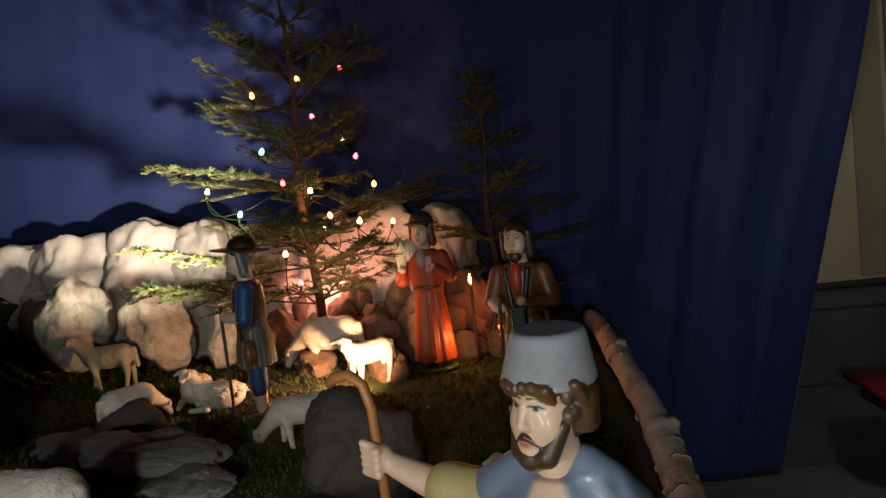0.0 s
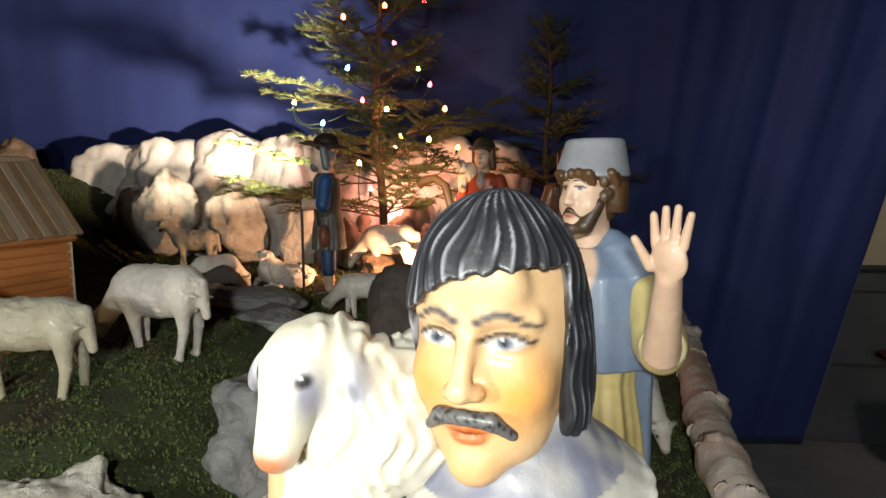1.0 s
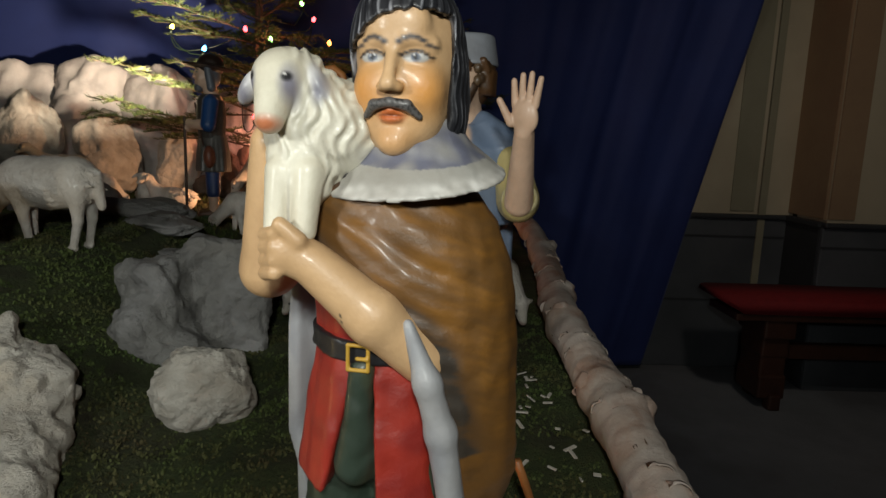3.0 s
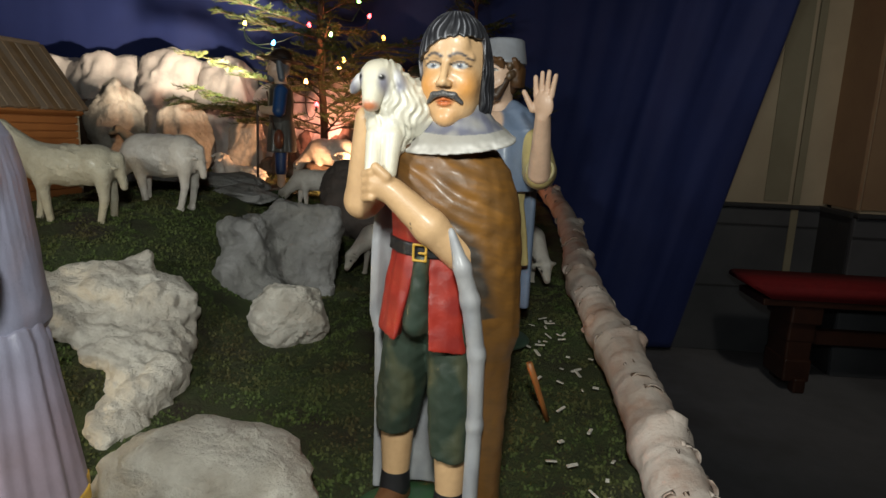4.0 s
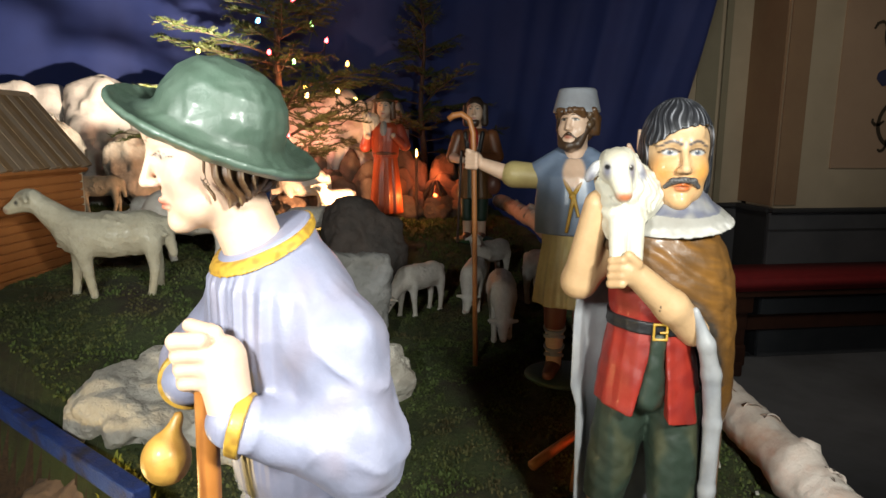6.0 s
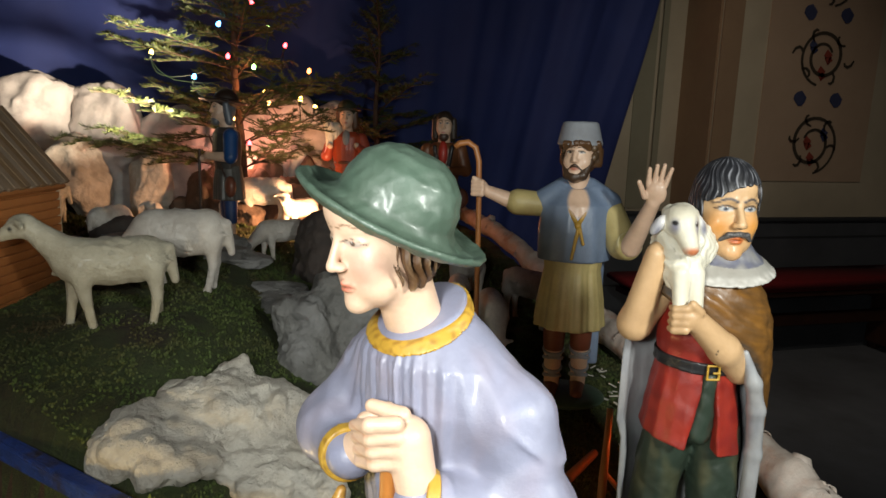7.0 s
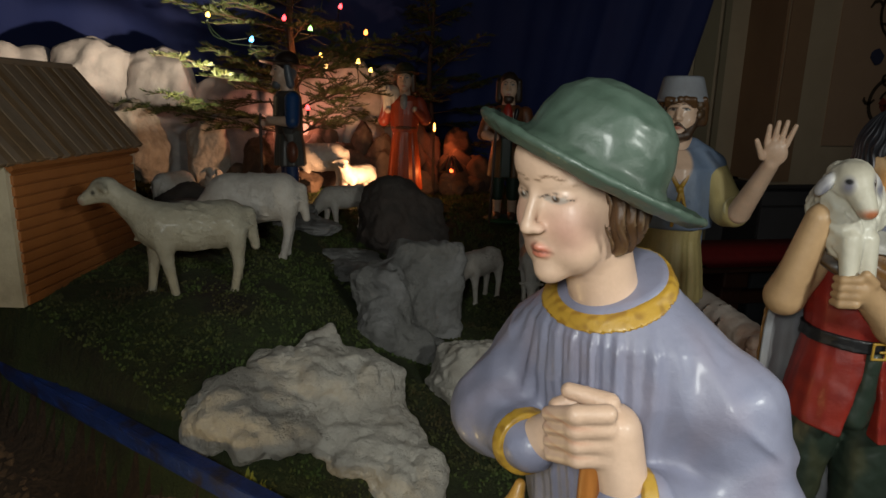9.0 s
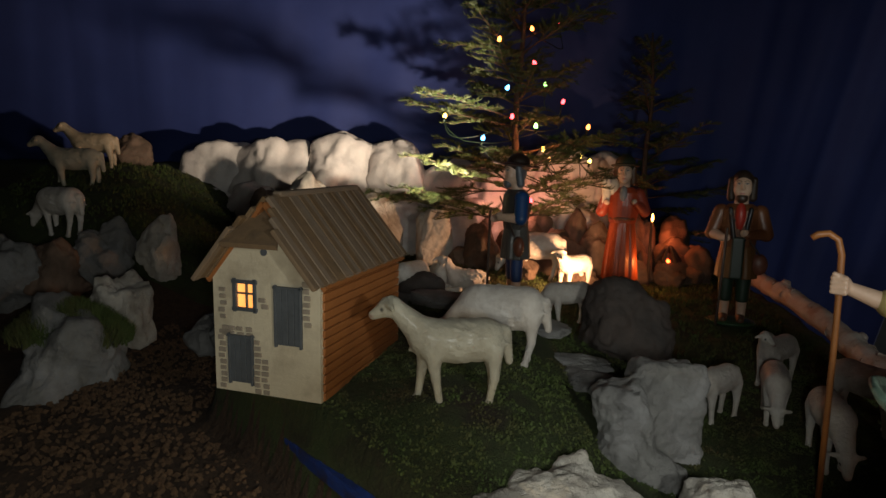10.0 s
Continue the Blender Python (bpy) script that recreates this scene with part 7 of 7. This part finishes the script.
# ---- sheep figures ----
def sheep_mesh(pose_kind, wool, face_col, seed, fat=1.0, step=0.0022):
    """A standing sheep 0.17 long along -x (its head), feet at z = 0."""
    r = random.Random(seed)
    b = [ell((0.0, 0, 0.086), (0.056 * fat ** 0.3, 0.027 * fat, 0.029 * fat), wool, 0.008), ell((-0.034, 0, 0.088), (0.028, 0.024 * fat, 0.027 * fat), wool, 0.008), ell((0.036, 0, 0.088), (0.028, 0.0255 * fat, 0.028 * fat), wool, 0.008)]
    for x, y, dx in ((-0.040, 0.014, r.uniform(-0.012, 0.004)), (-0.034, -0.014, r.uniform(-0.004, 0.014)), (0.042, 0.015, r.uniform(-0.004, 0.010)), (0.046, -0.015, r.uniform(-0.010, 0.008))):
        b += [cap((x, y, 0.078), (x + dx * 0.5 + (0.004 if x > 0 else 0), y, 0.040), 0.0125, 0.0062, wool, 0.006), cap((x + dx * 0.5 + (0.004 if x > 0 else 0), y, 0.040), (x + dx, y, 0.006), 0.0060, 0.0048, face_col, 0.003),
              cap((x + dx, y, 0.005), (x + dx - 0.004, y, 0.0045), 0.0058, 0.0046, face_col, 0.002)]
    b.append(cap((0.062, 0, 0.098), (0.069, 0, 0.058), 0.0090, 0.0055, wool, 0.005))
    to = []
    if pose_kind == "up":
        h = (-0.086, 0, 0.132)
        b += [cap((-0.045, 0, 0.096), (-0.074, 0, 0.124), 0.0205, 0.0130, wool, 0.008)]
        s = (-0.110, 0, 0.120)
    elif pose_kind == "front":
        h = (-0.078, -0.010, 0.128)
        b += [cap((-0.045, 0, 0.096), (-0.070, -0.006, 0.122), 0.0215, 0.0140, wool, 0.008)]
        s = (-0.086, -0.034, 0.116)
    else:
        h = (-0.088, 0, 0.050)
        b += [cap((-0.045, 0, 0.090), (-0.080, 0, 0.058), 0.0220, 0.0130, wool, 0.008)]
        s = (-0.100, 0, 0.022)
    d = (Vector(s) - Vector(h)).normalized()
    side = Vector((-d.y, d.x, 0)).normalized() if abs(d.z) < 0.95 else Vector((0, 1, 0))
    if pose_kind == "down":
        side = Vector((0, 1, 0))
    hv, sv = Vector(h), Vector(s)
    top = side.cross(d)
    if top.z < 0 and pose_kind != "down":
        top = -top
    b += [ell(h, (0.0155, 0.0135, 0.0140), wool, 0.004), cap(hv + d * 0.006, sv - d * 0.002, 0.0118, 0.0065, face_col, 0.004)]
    for q in (1, -1):
        e = hv + side * q * 0.011 + top * 0.006
        b.append(cap(e, e + side * q * 0.013 - d * 0.002 - top * 0.007, 0.0050, 0.0030, face_col, 0.001))
        ey = hv + d * 0.011 + side * q * 0.0098 + top * 0.003
        to.append((ey, (0.0026, 0.0026, 0.0026), INK, 0.3))
    to.append((sv, (0.0045, 0.0060, 0.0035), (0.30, 0.13, 0.10), 0.4))
    for _ in range(90):
        a, c = r.uniform(0, 6.28), r.uniform(-0.062, 0.062)
        rr = 0.028 * fat * math.sqrt(max(0.05, 1 - (c / 0.07) ** 2))
        p = Vector((c, rr * 0.96 * math.cos(a), 0.087 + rr * math.sin(a)))
        b.append(cap(p, p + Vector((0.007, 0, -0.002)), 0.0024, 0.0014, wool, 0.0022))
    return figure_mesh("sheep_statue", [carve(b, step, to)], WOOL)


def lying_sheep_mesh(wool, face_col, seed):
    b = [ell((0, 0, 0.032), (0.055, 0.036, 0.034), wool, 0.008), ell((-0.036, 0, 0.040), (0.030, 0.026, 0.032), wool, 0.008), cap((-0.05, 0, 0.055), (-0.066, 0, 0.082), 0.018, 0.013, wool, 0.008), ell((-0.070, 0, 0.088), (0.015, 0.013, 0.013), wool, 0.004),
         cap((-0.074, 0, 0.087), (-0.094, 0, 0.078), 0.0115, 0.0065, face_col, 0.004), cap((-0.03, 0.03, 0.010), (-0.075, 0.024, 0.008), 0.009, 0.006, face_col, 0.004), cap((-0.03, -0.03, 0.010), (-0.070, -0.026, 0.008), 0.009, 0.006, face_col, 0.004),
         cap((-0.068, 0.012, 0.094), (-0.066, 0.026, 0.086), 0.005, 0.003, face_col, 0.001), cap((-0.068, -0.012, 0.094), (-0.066, -0.026, 0.086), 0.005, 0.003, face_col, 0.001)]
    r = random.Random(seed)
    for _ in range(90):
        a, c = r.uniform(0, 3.14), r.uniform(-0.055, 0.055)
        rr = math.sqrt(max(0.05, 1 - (c / 0.058) ** 2))
        p = Vector((c, 0.036 * rr * math.cos(a), 0.032 + 0.034 * rr * math.sin(a)))
        b.append(cap(p, p + Vector((0.006, 0, -0.002)), 0.0036, 0.0022, wool, 0.0018))
    return figure_mesh("sheep_statue", [carve(b, 0.0022, [])], WOOL)


IVORY, WHITEW, TAWNY = (0.50, 0.47, 0.37), (0.72, 0.68, 0.62), (0.55, 0.44, 0.30)
MESH_UP = sheep_mesh("up", IVORY, (0.52, 0.48, 0.36), 1)
MESH_DOWN_FAT = sheep_mesh("down", WHITEW, WHITEW, 2, 1.18)
MESH_DOWN = sheep_mesh("down", WHITEW, (0.70, 0.66, 0.58), 3)
MESH_FRONT = sheep_mesh("front", WHITEW, (0.70, 0.67, 0.60), 4)
MESH_TAN = sheep_mesh("up", TAWNY, TAWNY, 5)
MESH_LYING = lying_sheep_mesh(WHITEW, WHITEW, 6)


def sheep(mesh, x, y, heading, size, label, z=None, tilt=0.0):
    """heading: the turn of the sheep's head from -x."""
    ob = new("sheep_statue", mesh)
    ob.matrix_basis = pose(x, y, ground_at(x, y) - 0.002 if z is None else z, 0, tilt, heading) @ Matrix.Diagonal((size, size, size, 1))
    return tagged(ob, label, "sheep figure", "flock of sheep figures")


STANDING, GRAZING, LYING, LOOKING = "painted ivory sheep figure standing on the moss", "white sheep figure grazing with its head down", "white sheep figure lying on the moss", "white sheep figure looking up from the flock"
sheep(MESH_UP, -0.525, 0.385, 12, 1.0, STANDING, z=0.762)
sheep(MESH_DOWN_FAT, -0.470, 0.535, -6, 1.02, GRAZING, z=0.770)
sheep(MESH_DOWN, -0.115, 0.635, 38, 0.80, GRAZING)
sheep(MESH_FRONT, 0.045, 0.800, 40, 0.80, LOOKING)
sheep(MESH_DOWN, -0.015, 0.655, 72, 0.80, GRAZING)
sheep(MESH_DOWN, 0.005, 0.515, 80, 0.88, GRAZING)
sheep(MESH_DOWN, 0.120, 0.640, 118, 0.92, GRAZING)
sheep(MESH_DOWN, -0.330, 0.975, 18, 0.86, "ivory sheep figure grazing beside the warm lamp")
sheep(MESH_DOWN_FAT, -0.385, 1.350, -5, 1.12, "white sheep figure brightly lit by the warm lamp")
sheep(MESH_FRONT, -0.285, 1.300, 40, 0.88, "white sheep figure turned aside in the lamp light")
sheep(MESH_LYING, -0.560, 1.150, 5, 0.85, LYING)
sheep(MESH_LYING, -0.640, 1.200, 100, 0.85, LYING)
sheep(MESH_DOWN_FAT, -0.690, 1.040, -120, 0.80, "sheep figure seen from behind among the stones")
sheep(MESH_UP, -0.920, 1.330, 8, 0.95, "ivory sheep figure standing before the boulders")
sheep(MESH_LYING, -0.092, -0.110, 78, 0.90, "white lying sheep figure with a brown cord", z=0.594)
sheep(MESH_LYING, -0.026, -0.116, 102, 0.90, "white lying sheep figure with a brown cord", z=0.594)
sheep(MESH_UP, -1.715, 1.290, 14, 1.10, "grey ivory sheep figure standing on the hill", z=0.962)
sheep(MESH_TAN, -1.760, 1.440, 10, 1.05, "tawny sheep figure standing on the hill", z=1.015)
sheep(MESH_DOWN_FAT, -1.610, 1.085, -14, 1.05, "white sheep figure grazing on the hill")

# ---- small things ----
# brown cord round the lying sheep
pts = [(-0.060 + 0.052 * math.cos(a), -0.108 + 0.022 * math.sin(a), 0.634 + 0.024 * abs(math.cos(a)) ** 1.5) for a in [k * 0.22 for k in range(29)]]
v, f = tube_mesh(pts, [0.0018] * len(pts), 6)
tagged(mesh_object("cord", v, f, TWIG), "thin brown cord laid round the sheep", "cord")

# sticks leaning by the figures
for a, b, r, text in (((-0.012, 0.100, 0.630), (0.020, 0.150, 0.720), 0.0045, "split pale kindling stick leaning behind the shepherd"), ((0.100, 0.150, 0.690), (0.125, 0.165, 0.622), 0.0035, "thin reddish stick stuck in the moss"),
                      ((-0.045, 0.135, 0.640), (0.02, 0.175, 0.655), 0.0055, "small red brown stick lying on the moss")):
    v, f = tube_mesh([Vector(a).lerp(Vector(b), t) for t in (0, 0.3, 0.6, 1)], [r, r * 1.05, r * 0.9, r * 0.8], 6, 0.2, 3)
    tagged(mesh_object("stick", v, f, STICK), text, "stick")

# little fire with red embers among brown stones
root = empty("camp_fire", pose(0.005, 1.49, ground_at(0.0, 1.49) + 0.07), "small glowing red fire of sticks between stones", "fire")
for k in range(6):
    a = k * 1.05
    v, f = tube_mesh([(0.035 * math.cos(a), 0.03 * math.sin(a), 0), (0.006 * math.cos(a), 0.006 * math.sin(a), 0.045)], [0.006, 0.004], 6, 0.2, k)
    mesh_object("log", v, f, BARK, root)
bm = bmesh.new()
bmesh.ops.create_icosphere(bm, subdivisions=3, radius=0.006)
for v in bm.verts:
    v.co *= 1 + 0.4 * noise.noise(v.co * 90)
part("ember", bm, EMBER, root, "glowing red ember", True)
# tiny red flame bulb in the kindling behind the shepherd
root = empty("kindling_fire", pose(0.035, 0.118, ground_at(0.035, 0.118)), "small heap of kindling with a red flame bulb", "fire")
for k, (dx, dy, dz) in enumerate(((-0.03, 0.01, 0.05), (0.028, -0.004, 0.045), (0.004, 0.03, 0.05), (-0.018, -0.02, 0.035))):
    v, f = tube_mesh([(-dx * 0.4, -dy * 0.4, 0.0), (dx, dy, dz)], [0.0042, 0.0030], 5, 0.2, k)
    mesh_object("kindling_stick", v, f, STICK, root)
v, f = tube_mesh([(0, 0, 0.046), (0, 0, 0.051), (0, 0, 0.058), (0.001, 0, 0.067)], [0.0016, 0.0036, 0.0028, 0.0004], 10)
mesh_object("flame", v, f, material("red_flame", (1, 0.2, 0.05), 0.4, emit=(1.0, 0.16, 0.03), power=14), root)
v, f = tube_mesh([(0, 0, 0.0), (0, 0, 0.047)], [0.0030, 0.0026], 8)
mesh_object("candle", v, f, CHIP, root)
# lantern post with a small flame
root = empty("torch_post", pose(-0.055, 1.46, ground_at(-0.05, 1.46) + 0.0), "thin post with a small orange flame bulb", "lantern")
v, f = tube_mesh([(0, 0, 0), (0, 0, 0.2)], [0.005, 0.004], 8)
mesh_object("post", v, f, BARK, root)
v, f = tube_mesh([(0, -0.008, 0.19), (0, -0.008, 0.196), (0, -0.008, 0.206), (0, -0.008, 0.214)], [0.002, 0.0036, 0.003, 0.0006], 10)
mesh_object("bulb", v, f, material("flame_bulb", (1, 0.4, 0.1), 0.4, emit=(1.0, 0.35, 0.06), power=25), root)

# gravel on the path
rnd = random.Random(21)
verts, faces = [], []
for _ in range(11000):
    y = rnd.uniform(-0.25, 0.95)
    x = rnd.uniform(-1.25, -0.45)
    s = max((x + 0.80) * -0.629 + (y - 0.43) * -0.778, -(x + 0.90))
    if s < 0.05 or (x > -0.80 and y < 0.12):
        continue
    c = Vector((x, y, ground_at(x, y) + 0.002))
    r = rnd.uniform(0.003, 0.0075)
    o = len(verts)
    rot = Euler((rnd.uniform(0, 6), rnd.uniform(0, 6), rnd.uniform(0, 6))).to_matrix()
    for d in ((1, 0, 0), (-1, 0, 0), (0, 1, 0), (0, -1, 0), (0, 0, 1), (0, 0, -1)):
        verts.append(c + rot @ (Vector(d) * r * rnd.uniform(0.6, 1.1)))
    faces += [(o + a, o + b, o + cc) for a, b, cc in ((0, 2, 4), (2, 1, 4), (1, 3, 4), (3, 0, 4), (2, 0, 5), (1, 2, 5), (3, 1, 5), (0, 3, 5))]
tagged(mesh_object("gravel", verts, faces, GRAVEL, smooth=False), "loose brown gravel on the path", "gravel", kind="stuff")

# moss tufts over the ground
def tufts(name, count, area, mat, label, size=(0.004, 0.010), seed=1, keep=None):
    r = random.Random(seed)
    verts, faces = [], []
    x0, x1, y0, y1 = area
    for _ in range(count):
        x, y = r.uniform(x0, x1), r.uniform(y0, y1)
        if keep and not keep(x, y):
            continue
        if noise.noise(Vector((x * 16, y * 16, 2.0))) < -0.35:
            continue
        z = ground_at(x, y) + 0.008 * noise.noise(Vector((x, y, 0)) * 14) - 0.001
        for _ in range(3):
            a = r.uniform(0, 6.28)
            h = r.uniform(*size)
            lean = r.uniform(0.2, 1.1) * h
            w = r.uniform(0.0007, 0.0016)
            dx, dy = math.cos(a), math.sin(a)
            bx, by = x + r.uniform(-0.004, 0.004), y + r.uniform(-0.004, 0.004)
            o = len(verts)
            verts += [(bx - dy * w, by + dx * w, z), (bx + dy * w, by - dx * w, z), (bx + dx * lean * 0.5 + dy * w, by + dy * lean * 0.5 - dx * w, z + h * 0.7), (bx + dx * lean * 0.5 - dy * w, by + dy * lean * 0.5 + dx * w, z + h * 0.7), (bx + dx * lean, by + dy * lean, z + h)]
            faces += [(o, o + 1, o + 2, o + 3), (o + 3, o + 2, o + 4)]
    return tagged(mesh_object(name, verts, faces, mat, smooth=False), label, "moss", kind="stuff")


def off_path(x, y):
    return max((x + 0.80) * -0.629 + (y - 0.43) * -0.778, -(x + 0.90)) < 0.0 or y > 1.1


tufts("moss_tufts", 60000, (-0.9, 0.20, -0.35, 0.85), MOSS_BLADE, "short dense green moss tufts on the ground", (0.0014, 0.0042), seed=1, keep=off_path)
tufts("moss_tufts", 14000, (-1.9, 0.20, 0.85, 1.7), MOSS_BLADE, "short dense green moss tufts on the ground", (0.005, 0.012), 2, off_path)
tufts("yellow_moss_tufts", 26000, (-0.84, -0.36, -0.45, 0.14), MOSS_YELLOW_LIT, "yellow green moss lit warmly below the beam", (0.004, 0.011), 3, lambda x, y: not off_path(x, y))

# moss growing on the top of the large boulder
r = random.Random(31)
verts, faces = [], []
for _ in range(5200):
    a, q = r.uniform(0, 6.28), math.sqrt(r.random())
    dx, dy = 0.115 * q * math.cos(a), 0.080 * q * math.sin(a)
    c = Vector((-1.27 + dx, 0.650 + dy, 0.800 - 0.06 * q * q + 0.006 * noise.noise(Vector((dx, dy, 0)) * 40)))
    d = Vector((dx * 3 + r.uniform(-0.5, 0.5), dy * 3 + r.uniform(-0.5, 0.5), 1)).normalized() * r.uniform(0.008, 0.020)
    w = Vector((r.uniform(-1, 1), r.uniform(-1, 1), 0)).normalized() * 0.0016
    o = len(verts)
    verts += [c - w - d * 0.6, c + w - d * 0.6, c + d]
    faces.append((o, o + 1, o + 2))
tagged(mesh_object("moss_tufts", verts, faces, MOSS_BLADE, smooth=False), "green moss growing on top of the boulder", "moss", kind="stuff")

# white wood chips beside the log
rnd = random.Random(8)
for k in range(46):
    y = rnd.uniform(-0.08, 0.42)
    x = 0.150 + rnd.gauss(0.0, 0.022)
    bm = bmesh.new()
    add_box(bm, (0, 0, 0), (rnd.uniform(0.004, 0.014), rnd.uniform(0.0015, 0.004), 0.0012), (rnd.uniform(-15, 15), rnd.uniform(-15, 15), 0))
    ob = part("wood_chip", bm, CHIP)
    ob.matrix_basis = pose(x, y, ground_at(x, y) + 0.008, 0, 0, rnd.uniform(0, 180))
    tagged(ob, "pale splinter of wood lying on the moss", "wood chip", "wood chips by the log")
